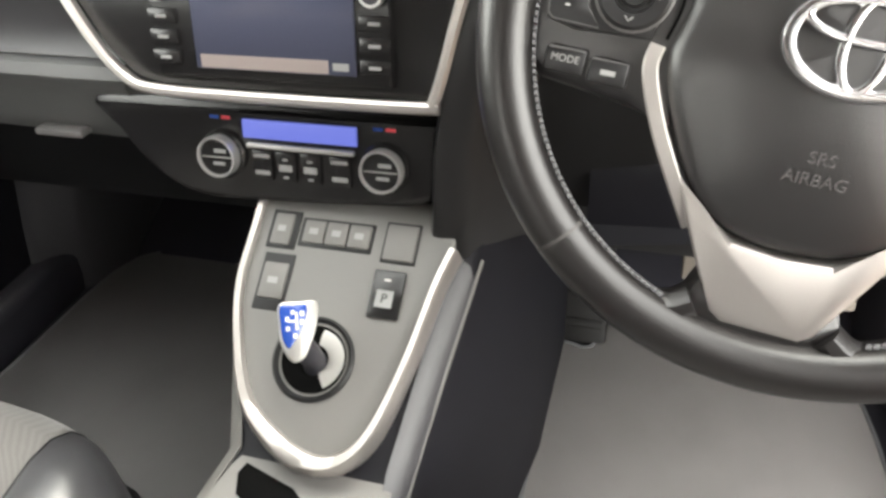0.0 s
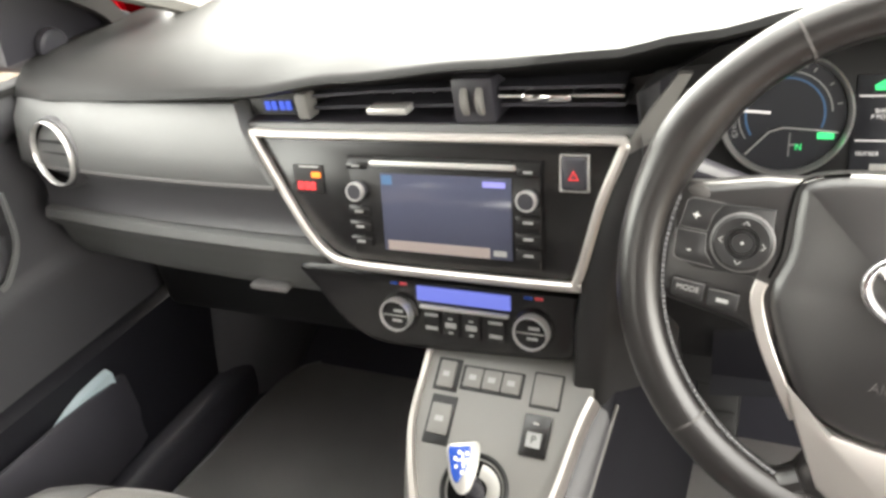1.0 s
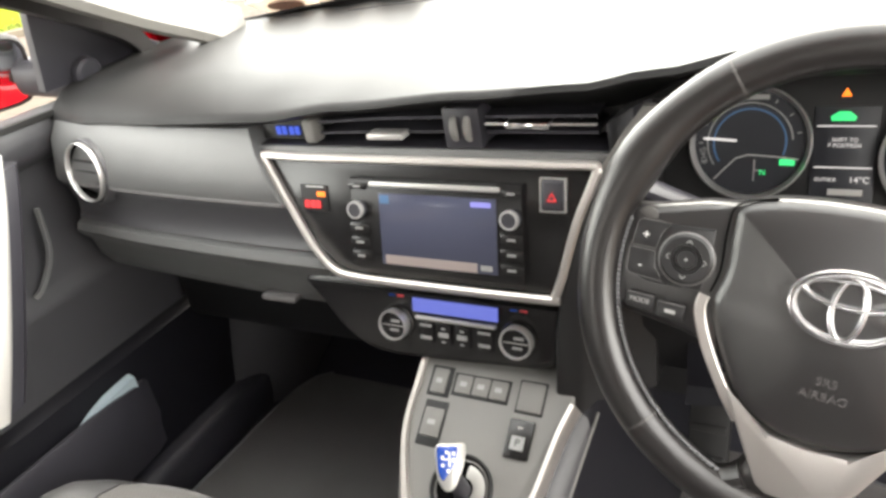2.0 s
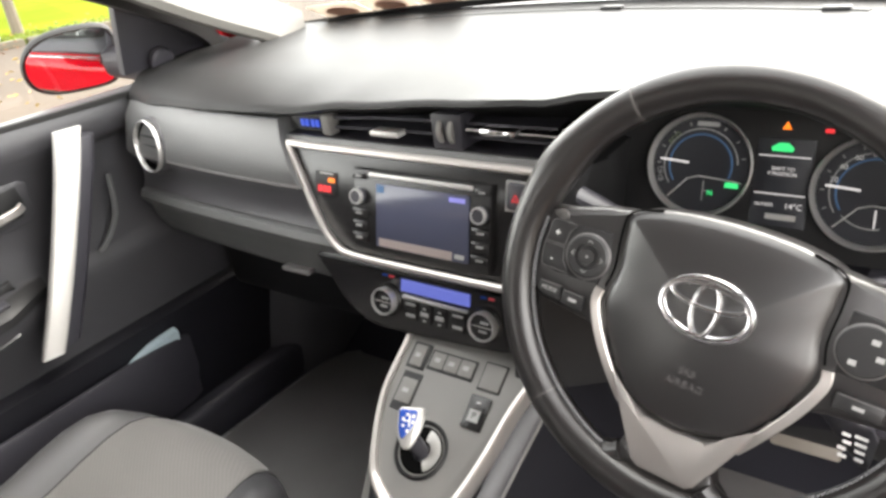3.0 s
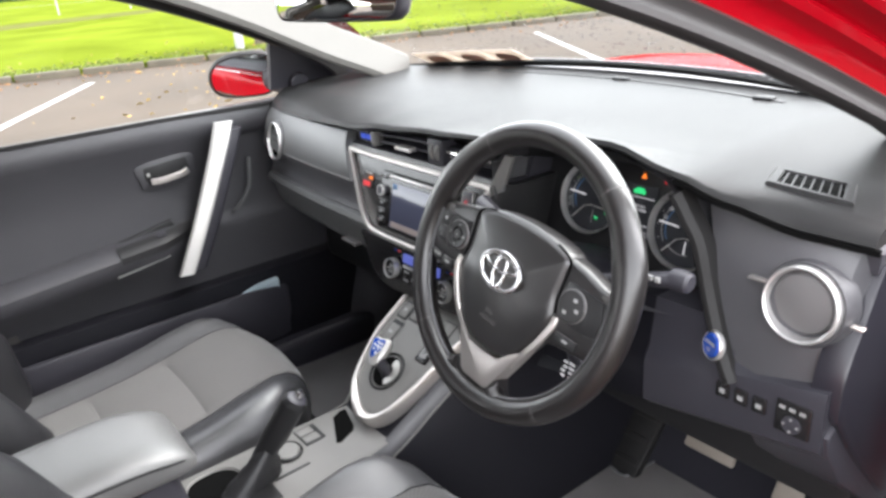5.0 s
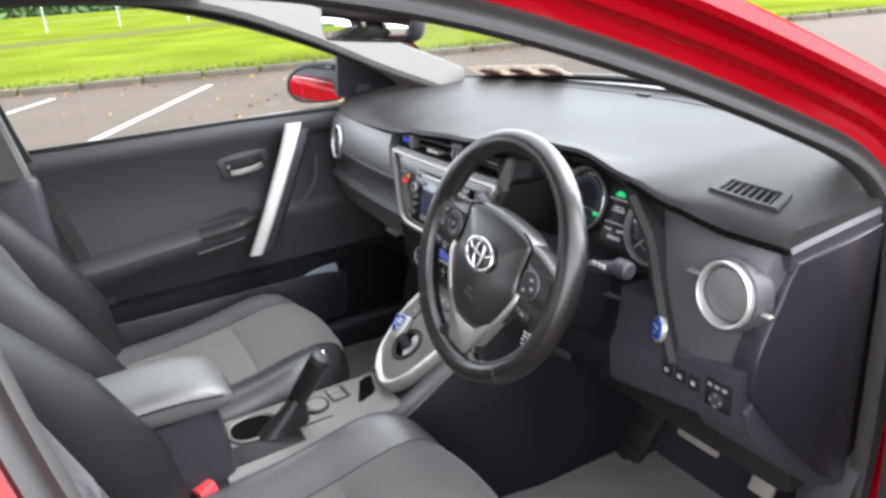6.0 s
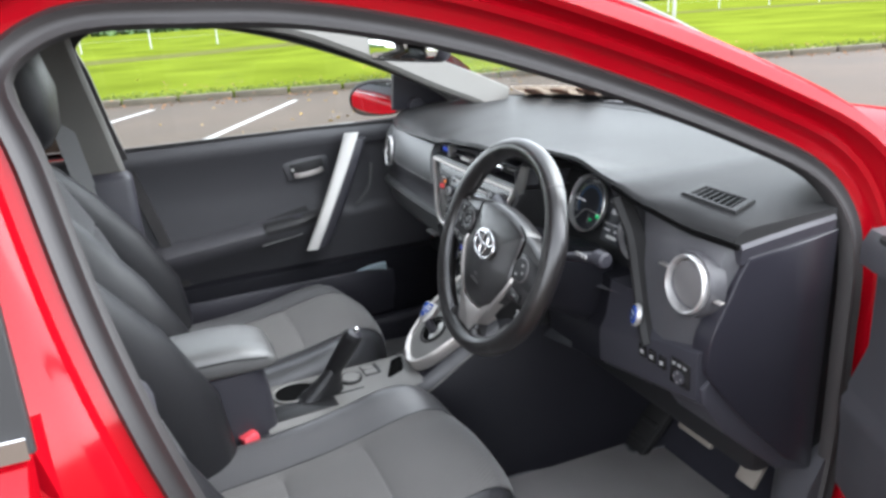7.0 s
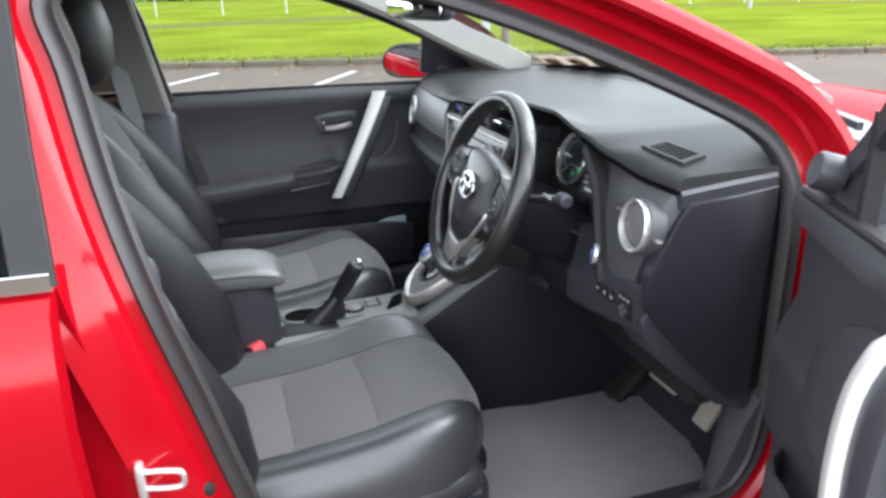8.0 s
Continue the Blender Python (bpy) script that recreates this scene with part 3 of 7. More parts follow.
for x0, x1 in ((-0.62, 0.05), (-0.05, 0.62)):
    arm = [(x0 + (x1 - x0) * t / 6, base_y(x0 + (x1 - x0) * t / 6) + 0.06, 1.035 - 0.02 * (x0 + (x1 - x0) * t / 6) ** 2) for t in range(7)]
    part("wiper", sweep(arm, rect_profile(0.006, 0.008)), HARD, car, "black windscreen wiper")

SIDEPROF = [(0.795, 0.972), (0.825, 0.95), (0.845, 0.90), (0.862, 0.80), (0.85, 0.68), (0.852, 0.64), (0.862, 0.5), (0.84, 0.34), (0.80, 0.26)]
for s in (1, -1):
    part("rear_quarter", loft([[((x - 0.05 * t * t) * s, -1.25 - 0.85 * t, z) for x, z in SIDEPROF] for t in (0, 0.25, 0.5, 0.75, 1)], IDENT, False), RED, car)
    part("front_wing", loft([[((x - 0.22 * t ** 3) * s, 0.935 + 1.05 * t, z - ((0.06 + 0.12 * t * t) if z > 0.6 else 0)) for x, z in SIDEPROF] for t in (0, 0.2, 0.4, 0.6, 0.8, 1)], IDENT, False), RED, car)
    shell = [[(x * s, -0.292 - 0.95 * t, z) for x, z in SIDEPROF] + [((x - 0.05) * s, -0.292 - 0.95 * t, z) for x, z in SIDEPROF[::-1]] for t in (0, 0.012, 0.5, 1)]
    rdoor = part("rear_door", loft(shell), RED, car)
    bm = sweep([(0.803 * s, -0.287, 0.984), (0.803 * s, -0.7, 0.99), (0.798 * s, -1.25, 1.005)], rect_profile(0.006, 0.011))
    part("belt_moulding", bm, CHROME, rdoor, "bright chrome strip")
    bm = loft([[(0.79 * s, y, 0.985), (0.735 * s, y - 0.01, 1.12), (0.62 * s, y - 0.03, 1.345)] for y in (-0.31, -0.8, -1.3)], IDENT, False)
    part("rear_window", bm, TINT, rdoor, "dark tinted side window")
    bm = sweep([(0.80 * s, -0.305, 0.975), (0.748 * s, -0.312, 1.12), (0.63 * s, -0.325, 1.345)], rect_profile(0.022, 0.007), up=(s, 0, 0.4))
    part("window_frame", bm, RUBBER, rdoor, "black window frame")
bm = loft([[(x, -2.1 - 0.1 * (1 - (x / 0.8) ** 2), z) for x in (-0.8, -0.4, 0, 0.4, 0.8)] for z in (0.25, 0.6, 0.97)], IDENT, False)
part("tailgate", bm, RED, car)
part("rear_screen", loft([[(x * k, y, z) for x in (-0.72, -0.36, 0, 0.36, 0.72)] for y, z, k in ((-2.12, 0.97, 1.0), (-1.9, 1.31, 0.72))], IDENT, False), TINT, car)
bm = loft([[(x, 2.06 + 0.1 * (1 - (x / 0.6) ** 2), z) for x in (-0.64, -0.3, 0, 0.3, 0.64)] for z in (0.22, 0.45, 0.66)], IDENT, False)
part("front_bumper", bm, RED, car)
for s in (1, -1):
    for y in (1.32, -1.28):
        m = basis((0.79 * s, y, 0.31), (0, 1, 0), (0, 0, 1), (s, 0, 0))
        if s < 0:
            m = basis((0.79 * s, y, 0.31), (0, -1, 0), (0, 0, 1), (s, 0, 0))
        w = part("wheel", turned([(0.2, -0.16), (0.29, -0.16), (0.31, -0.13), (0.31, -0.0), (0.295, 0.06), (0.22, 0.08)], 32, m), RUBBER, car, "black rubber tyre")
        part("rim", turned([(0.21, -0.05), (0.215, 0.085), (0.19, 0.07), (0.06, 0.06), (0.02, 0.075)], 20, m), SILVER, w, "silver alloy rim")
# door catch on the rear pillar
catch = part("striker", sweep(smooth_path([(0.782, -0.236, 0.699), (0.791, -0.200, 0.699), (0.793, -0.188, 0.694), (0.793, -0.188, 0.678), (0.791, -0.200, 0.673), (0.782, -0.236, 0.673)], 4), round_profile(0.0040)), RINGMETAL, car, "bright metal door catch")
part("striker_plate", block((0.770, 0.793), (-0.245, -0.234), (0.654, 0.716), IDENT, 0.004), RINGMETAL, catch)
part("grommet", turned([(0.012, 0.0), (0.012, 0.006), (0.006, 0.009)], 14, basis((0.752, -0.165, 0.632), (0, 1, 0), (0, 0, 1), (1, 0, 0))), RUBBER, car, "black rubber buffer")
for z in (0.52, 0.83):
    part("hinge", block((0.755, 0.80), (0.845, 0.875), (z, z + 0.05), IDENT, 0.006), RED, car, "red painted door hinge")
part("jamb_bolt", turned([(0.011, 0), (0.011, 0.006), (0.004, 0.009)], 8, basis((0.765, 0.858, 0.775), (0, 1, 0), (0, 0, 1), (1, 0, 0))), GALV, car, "bare metal bolt")

# cabin floor, sills, bulkhead, pillars
part("cabin_floor", block((-0.74, 0.74), (-1.3, 1.0), (0.2, 0.262), IDENT, 0.005), CARPET, car, "dark carpeted floor")
toe = [(0.86, 0.262), (0.98, 0.33), (1.10, 0.5), (1.16, 0.75), (1.16, 1.0)]
part("bulkhead", loft([[(-0.74, y, z), (0.74, y, z), (0.74, y + 0.03, z - 0.01), (-0.74, y + 0.03, z - 0.01)] for y, z in toe]), CARPET, car, "carpeted toe board under the dashboard")
part("rear_bench", block((-0.62, 0.62), (-1.35, -0.85), (0.3, 0.55), IDENT, 0.05, 3), FABRIC, car, "dark grey rear bench")
part("rear_backrest", block((-0.62, 0.62), (-1.5, -1.3), (0.5, 1.05), IDENT, 0.06, 3), FABRIC, car, "dark grey rear backrest")
for s in (1, -1):
    part("rear_door_card", block((min(0.70 * s, 0.745 * s), max(0.70 * s, 0.745 * s)), (-1.25, -0.33), (0.27, 0.985), IDENT, 0.02, 3), DOORTRIM, car, "dark plastic rear door panel")
    part("sill", block((min(0.655 * s, 0.745 * s), max(0.655 * s, 0.745 * s)), (-0.6, 0.82), (0.24, 0.345), IDENT, 0.02, 3), HARD, car, "black plastic sill plate")
    kick_rows = []
    for y, inner_x, top in ((0.66, 0.722, 0.338), (0.71, 0.706, 0.36), (0.745, 0.686, 0.43), (0.775, 0.666, 0.51), (0.80, 0.648, 0.555), (0.86, 0.636, 0.60), (1.06, 0.605, 0.60)):
        kick_rows.append([(s * x, y, z) for x, z in ((inner_x - 0.02, 0.255), (inner_x - 0.012, 0.29), (inner_x - 0.002, top - 0.05), (inner_x + 0.012, top - 0.012), (inner_x + 0.03, top), (0.738, top + 0.004), (0.738, 0.255))])
    part("kick_panel", loft(kick_rows), DOORTRIM, car, "grey plastic footwell side panel", 50)
    bm = sweep(smooth_path([(0.665 * s, -0.265, 0.94), (0.635 * s, -0.29, 1.08), (0.575 * s, -0.32, 1.25), (0.54 * s, -0.33, 1.36)], 4), rect_profile(0.06, 0.02, 0.5), up=(s, 0, 0.3))
    part("upper_pillar_trim", bm, PILLARCLOTH, car, "pale grey pillar cover")
    part("lower_pillar_trim", block((min(0.62 * s, 0.70 * s), max(0.62 * s, 0.70 * s)), (-0.36, -0.19), (0.26, 0.95), IDENT, 0.025, 3), HARD, car, "black lower pillar cover")
    out, lift = (0.02, 0.03) if s > 0 else (0.0, 0.0)
    pil = smooth_path([(0.60 * s, 0.93, 1.02), (0.598 * s, 0.83, 1.068), (0.597 * s, 0.70, 1.125), (0.585 * s, 0.47, 1.235), (0.56 * s, 0.22, 1.322), (0.545 * s, -0.1, 1.355), (0.545 * s, -0.6, 1.36)], 5)
    part("pillar_trim", sweep([p + Vector((out, 0, lift)) for p in pil], rect_profile(0.05, 0.014, 0.7), up=(-s, -0.35, 0.75)), PILLARCLOTH, car, "pale grey windscreen pillar cover")
belt = sweep(smooth_path([(-0.60, -0.345, 1.25), (-0.61, -0.33, 1.1), (-0.615, -0.31, 0.95), (-0.62, -0.26, 0.6), (-0.63, -0.22, 0.36)], 4), rect_profile(0.024, 0.0012, 0.3), up=(1, 0.3, 0))
belt_ob = part("belt_webbing", belt, WEBBING, thing("seat_belt", "grey webbing seat belt on the pillar", "seat belt", (-0.61, -0.3, 0.36)))
part("belt_guide", block((-0.635, -0.59), (-0.352, -0.325), (1.215, 1.265), IDENT, 0.008), HARD, belt_ob)

# ---- dashboard ----
LIP = [(-0.71, 0.58, 0.983), (-0.60, 0.56, 0.985), (-0.44, 0.546, 0.989), (-0.257, 0.534, 0.997), (-0.13, 0.530, 1.012), (0.03, 0.527, 1.024), (0.15, 0.523, 1.032),
       (0.22, 0.518, 1.045), (0.31, 0.515, 1.062), (0.42, 0.518, 1.063), (0.50, 0.535, 1.036), (0.56, 0.552, 1.012), (0.64, 0.578, 0.988), (0.735, 0.590, 0.983)]
dash = thing("dashboard", "black soft-touch dashboard with grained panels", "dashboard", (0, 0.6, 0.7))


def pad_top(x):
    """The height of the dash top, which falls towards the driver's side window."""
    return 1.027 - 0.14 * max(0.0, x - 0.5)


rings = []
for i in range(73):
    x = -0.71 + 1.425 * i / 72
    ly, lz = lerp_table(LIP, x)
    by = base_y(x)
    ring = []
    keen = min(1.0, max(0.0, (x - 0.52) / 0.06))
    for f, g, gk in ((0.004, 0.0, 0.0), (0.016, 0.14, 0.4), (0.05, 0.38, 0.78), (0.10, 0.68, 0.87), (0.2, 0.9, 0.92), (0.4, 1.0, 1.0), (0.7, 1.0, 1.0), (1.0, 1.0, 1.0)):
        g += (gk - g) * keen
        ring.append((x, ly + (by - ly) * f, lz + (pad_top(x) - lz) * g + 0.004 * f * (1 - keen)))
    ring += [(x, by, 0.985), (x, ly + 0.08, lz - 0.05), (x, ly + 0.025, lz - 0.014), (x, ly + 0.006, lz - 0.011), (x, ly - 0.001, lz - 0.006)]
    rings.append(ring)
pad = part("dash_pad", loft(rings), DASH, dash, "dark grey soft dash top", 60)
part("pad_gap", sweep([(x / 100, lerp_table(LIP, x / 100)[0] + 0.002, lerp_table(LIP, x / 100)[1] - 0.012) for x in range(50, 73, 2)], rect_profile(0.004, 0.0035)), SHADEBLACK, pad, "dark gap under the pad's edge")
# vent slot along the windscreen's foot, with two small clips
part("demist_slot", sweep([(x / 20, base_y(x / 20) - 0.085, 1.0305) for x in range(-8, 9)], rect_profile(0.004, 0.0016)), DARK, pad, "thin black demister slot")
for x in (0.02, 0.36):
    part("clip", block((x - 0.018, x + 0.018), (base_y(x) - 0.095, base_y(x) - 0.078), (1.030, 1.036), IDENT, 0.002), DARK, pad)
# square side vent let into the pad
VENT = [(0.576, 0.612), (0.559, 0.669), (0.647, 0.694), (0.670, 0.632)]


def vent_outline(k):
    """The vent's outline drawn in towards its middle by the factor k."""
    mx, my = sum(p[0] for p in VENT) / 4, sum(p[1] for p in VENT) / 4
    return [(mx + (x - mx) * k, my + (y - my) * k) for x, y in VENT]


TOPV = basis((0, 0, 1.0975 - 0.0005), (1, 0, -0.14), (0, 1, 0), (0.14, 0, 1))
rim_rows = [[Vector((x, y, h)) for x, y in vent_outline(k)] for k, h in ((1.0, -0.012), (1.0, 0.0015), (0.96, 0.0034), (0.78, 0.0034), (0.75, 0.002), (0.74, -0.012))]
grille = part("top_vent", loft(rim_rows, TOPV, True, False), DASH, dash, "small square demister vent")
part("vent_hole", slab(vent_outline(0.75), -0.004, 0.0006, TOPV, 0.0003), SHADEBLACK, grille)
va, vb, vc, vd = [Vector((x, y, 0.0)) for x, y in vent_outline(0.75)]
for k in range(7):
    t = (k + 0.5) / 7
    p, q = va.lerp(vd, t), vb.lerp(vc, t)
    part("slat", sweep([p + Vector((0, 0, -0.0008)), q + Vector((0, 0, -0.0008))], rect_profile(0.0009, 0.0026), m=TOPV), DARK, grille)


def trim_x(z):
    """The left edge of the centre stack."""
    return lerp_table([(0.69, -0.125), (0.73, -0.16), (0.78, -0.195), (0.81, -0.18), (0.875, -0.228), (0.945, -0.266), (0.99, -0.29)], z)[0]


def passenger_panel(name, prof, mat, label):
    rings = []
    for i in range(15):
        t = i / 14
        ring = []
        for y, z in prof:
            x = -0.70 + (trim_x(z) + 0.70) * t
            bow = 0.03 * (1 - t) ** 2
            ring.append((x, y + bow, z))
        rings.append(ring)
    return part(name, loft(rings), mat, dash, label)


passenger_panel("upper_fascia", [(0.548, 0.977), (0.530, 0.955), (0.520, 0.92), (0.513, 0.897), (0.515, 0.889), (0.53, 0.885), (0.66, 0.885), (0.66, 0.977)], FASCIA, "grained grey-black upper fascia panel")
bm = sweep([(-0.66 + (trim_x(0.889) + 0.66) * i / 14, 0.5135 + 0.03 * (1 - (0.04 + 0.96 * i / 14)) ** 2, 0.8895) for i in range(15)], rect_profile(0.002, 0.0021))
part("fascia_trim", bm, VENTGREY, dash, "thin grey trim line")
passenger_panel("groove_panel", [(0.517, 0.886), (0.525, 0.874), (0.531, 0.850), (0.528, 0.832), (0.522, 0.822), (0.66, 0.82), (0.66, 0.886)], FASCIADARK, "dark recessed band")
glove = passenger_panel("glovebox_door", [(0.532, 0.822), (0.514, 0.817), (0.509, 0.806), (0.514, 0.796), (0.526, 0.782), (0.533, 0.75), (0.55, 0.722), (0.60, 0.71), (0.70, 0.71), (0.70, 0.822)], FASCIA, "black glovebox door")
part("latch", block((-0.332, -0.273), (0.526, 0.545), (0.729, 0.737), IDENT, 0.003), VENTGREY, glove, "bright glovebox latch")
for s, (px, py, pz), turn in ((-1, (-0.611, 0.534, 0.912), 8), (1, (0.662, 0.555, 0.905), -5)):
    m = Matrix.Translation((px, py, pz)) @ Matrix.Rotation(radians(turn * s), 4, "Z") @ basis((0, 0, 0), (1, 0, 0), (0, 0.15, 0.99), (0, -0.99, 0.15)) @ Matrix.Scale(0.97, 4)
    ring = part("round_vent", hoop([(0.0455, -0.004), (0.0470, 0.0), (0.0467, 0.004), (0.0452, 0.006), (0.0440, 0.003), (0.0440, -0.004)] if s < 0 else [(0.044, -0.03), (0.0465, 0.0), (0.0465, 0.005), (0.0445, 0.0075), (0.0420, 0.006), (0.0405, 0.0), (0.039, -0.03)], 40, m), RINGMETAL, dash, "round silver vent ring")
    # the passenger's vent core is blackened for the shade inside it
    core = part("vent_core", turned([(0.0385, -0.025), (0.038, -0.006), (0.035, -0.001), (0.02, 0.002), (0.004, 0.003)] if s > 0 else [(0.0452, -0.03), (0.0450, -0.002), (0.0436, -0.002), (0.0425, -0.018), (0.004, -0.018)], 32, m @ Matrix.Rotation(radians(8 if s > 0 else 0), 4, "X")), VENTGREY if s > 0 else SHADEBLACK, ring, "matt grey vent disc" if s > 0 else "vent opening blackened for the shade inside")
    if s < 0:
        for k in (-0.016, 0.0, 0.016):
            part("vane", block((-0.034, 0.034), (k - 0.0015, k + 0.0015), (-0.012, -0.002), m, 0.001), DARK, core)
    part("vent_socket", hoop([(0.053, -0.03), (0.052, -0.006), (0.050, -0.002), (0.046, -0.004), (0.046, -0.03)], 40, m), FASCIADARK, dash)

# ---- centre panel with the radio ----
OUT = [(-0.260, 0.097), (-0.241, 0.060), (-0.222, 0.027), (-0.196, -0.015), (-0.170, -0.040), (-0.141, -0.0475), (-0.05, -0.049), (0.108, -0.048), (0.116, -0.044), (0.124, -0.022), (0.14, 0.038), (0.158, 0.085), (0.160, 0.095), (0.154, 0.0985), (0.10, 0.098), (0.0, 0.098), (-0.12, 0.098), (-0.22, 0.0985), (-0.252, 0.100)]
stack = thing("radio_panel", "dark centre panel with a touchscreen radio in a silver frame", "car radio", (0, 0.52, 0.85))
panel = part("panel", slab([(x * 0.975 - 0.001, y * 0.95 + 0.001) for x, y in OUT], -0.05, -0.004, STACK), PIANO, stack)
fine = smooth_path([(x, y, 0) for x, y in OUT], 3, True)
part("silver_frame", sweep(fine, rect_profile(0.0048, 0.006, 0.55), up=(0, 0, 1), closed=True, m=STACK), SILVER, stack, "satin silver frame")
part("frame_wing", loft([[(0.156, 0.536, 0.932), (0.170, 0.544, 0.920), (0.170, 0.552, 0.920), (0.156, 0.546, 0.932)], [(0.182, 0.534, 0.974), (0.196, 0.542, 0.966), (0.196, 0.550, 0.966), (0.182, 0.544, 0.974)], [(0.207, 0.532, 1.008), (0.217, 0.538, 1.006), (0.217, 0.546, 1.006), (0.207, 0.542, 1.008)]]), GREYPANEL, stack, "grey flank running up to the dash lip")
radio = part("radio_body", slab([(-0.134, -0.034), (0.083, -0.034), (0.083, 0.077), (-0.134, 0.077)], -0.01, 0.005, STACK, 0.004), PIANO, stack)
screen_ob = part("screen", slab([(-0.094, -0.025), (0.053, -0.025), (0.053, 0.060), (-0.094, 0.060)], 0.0, 0.0065, STACK, 0.001), SCREEN, stack, "dim grey-blue touchscreen")
mark("screen_bar", -0.03, -0.0185, 0.118, 0.011, STACK, SCREENBAR, screen_ob, 0.0063)
mark("screen_mark", 0.035, 0.053, 0.024, 0.006, STACK, GLOWVIOLET, screen_ob, 0.0063)
mark("screen_mark", 0.04, -0.018, 0.014, 0.006, STACK, WHITEMARK, screen_ob, 0.0066)
mark("screen_glow", -0.086, 0.053, 0.012, 0.010, STACK, GLOWDIM, screen_ob, 0.0063)
slot = part("disc_slot", block((-0.105, 0.058), (0.0675, 0.0735), (0.004, 0.009), STACK, 0.002), SATIN, radio, "satin disc slot lip")
part("slot_gap", block((-0.10, 0.053), (0.0738, 0.0765), (0.004, 0.0056), STACK, 0), DARK, slot)
for x in (-0.122, 0.0705):
    kn = part("volume_knob", turned([(0.0105, 0.0), (0.0105, 0.013), (0.0088, 0.0155), (0.0005, 0.0155)], 24, shifted(STACK, x, 0.040)), HARD, radio, "small black rotary knob")
    part("knob_ring", hoop([(0.0108, 0.011), (0.0108, 0.014), (0.0100, 0.0163), (0.0084, 0.0163), (0.0084, 0.0155)], 24, shifted(STACK, x, 0.040)), RINGMETAL, kn, "silver knob ring")
    for u in (0.017, 0.0, -0.017):
        bt = part("button", block((x - 0.0135, x + 0.0135), (u - 0.0062, u + 0.0062), (0.0, 0.0085), STACK, 0.0018), PIANO, radio)
        mark("legend", x, u, 0.010, 0.0025, STACK, WHITEMARK, bt, 0.0085)
    bt = part("button", block((x - 0.012, x + 0.012), (0.063, 0.071), (0.0, 0.0075), STACK, 0.0015), PIANO, radio)
    mark("legend", x, 0.067, 0.009, 0.002, STACK, WHITEMARK, bt, 0.0075)
haz = part("hazard_button", block((0.102, 0.127), (0.050, 0.083), (-0.004, 0.005), STACK, 0.004, 3), HARD, stack, "black hazard light button")
part("hazard_rim", sweep([(0.1012, 0.0492, 0), (0.1278, 0.0492, 0), (0.1278, 0.0838, 0), (0.1012, 0.0838, 0)], rect_profile(0.0008, 0.003), closed=True, m=STACK), SATIN, haz)
part("triangle", sweep([(0.1102, 0.061, 0.0052), (0.1188, 0.061, 0.0052), (0.1145, 0.069, 0.0052)], rect_profile(0.0008, 0.0004), closed=True, m=STACK), GLOWRED, haz, "red warning triangle")
bag = part("airbag_indicator", block((-0.212, -0.172), (0.031, 0.064), (-0.004, -0.002), STACK, 0.002), DARK, stack, "dark indicator window with red and orange lamps")
for x, w in ((-0.203, 0.007), (-0.194, 0.007), (-0.186, 0.006)):
    mark("red_lamp", x, 0.040, w, 0.009, STACK, GLOWRED, bag, -0.002)
mark("orange_lamp", -0.181, 0.053, 0.012, 0.006, STACK, GLOWORANGE, bag, -0.002)
mark("legend", -0.19, 0.062, 0.026, 0.0015, STACK, SATIN, bag, -0.002)

# ---- climate control ----
CL = smooth_path([(-0.232, 0.044, 0), (-0.212, 0.010, 0), (-0.175, -0.030, 0), (-0.128, -0.050, 0), (-0.06, -0.050, 0), (0.04, -0.044, 0), (0.098, -0.038, 0), (0.110, -0.02, 0), (0.113, 0.03, 0), (0.108, 0.046, 0), (-0.1, 0.05, 0)], 3, True)
climate = thing("climate_control", "black climate control panel with two chrome-ringed knobs", "climate control", (0, 0.52, 0.74))
part("panel", slab(CL, -0.07, 0.0, CLIM, 0.008), PIANO, climate)
for kx in (-0.097, 0.065):
    knob = part("knob", turned([(0.0190, -0.01), (0.0190, 0.010), (0.0172, 0.0125), (0.0005, 0.0125)], 32, shifted(CLIM, kx, -0.004)), PIANO, climate, "black rotary knob")
    part("knob_ring", hoop([(0.0196, 0.004), (0.0200, 0.012), (0.0190, 0.0160), (0.0178, 0.0160), (0.0172, 0.0125)], 32, shifted(CLIM, kx, -0.004)), RINGMETAL, knob, "chrome ring")
    part("knob_skirt", turned([(0.0235, -0.004), (0.0235, 0.002), (0.0215, 0.0045), (0.0200, 0.0045)], 32, shifted(CLIM, kx, -0.004)), PIANO, climate, "gloss black knob surround")
    mark("knob_split", kx, -0.004, 0.031, 0.001, CLIM, SATIN, knob, 0.0126)
    mark("legend", kx + 0.004, 0.002, 0.012, 0.0035, CLIM, WHITEMARK, knob, 0.0126)
    mark("legend", kx + 0.002, -0.010, 0.012, 0.003, CLIM, WHITEMARK, knob, 0.0126)
    mark("blue_mark", kx - 0.006, 0.031, 0.009, 0.003, CLIM, BLUE, climate, 0.0)
    mark("red_mark", kx + 0.006, 0.031, 0.009, 0.003, CLIM, BUCKLERED, climate, 0.0)
part("display", slab([(-0.073, 0.014), (0.039, 0.014), (0.039, 0.031), (-0.073, 0.031)], -0.002, 0.003, CLIM, 0.001), lit("blue_display", (0.10, 0.13, 0.5), 0.075), climate, "lit blue display")
part("button_bar", block((-0.070, 0.037), (0.005, 0.0095), (-0.001, 0.005), CLIM, 0.0015), SATIN, climate, "satin grey bar")
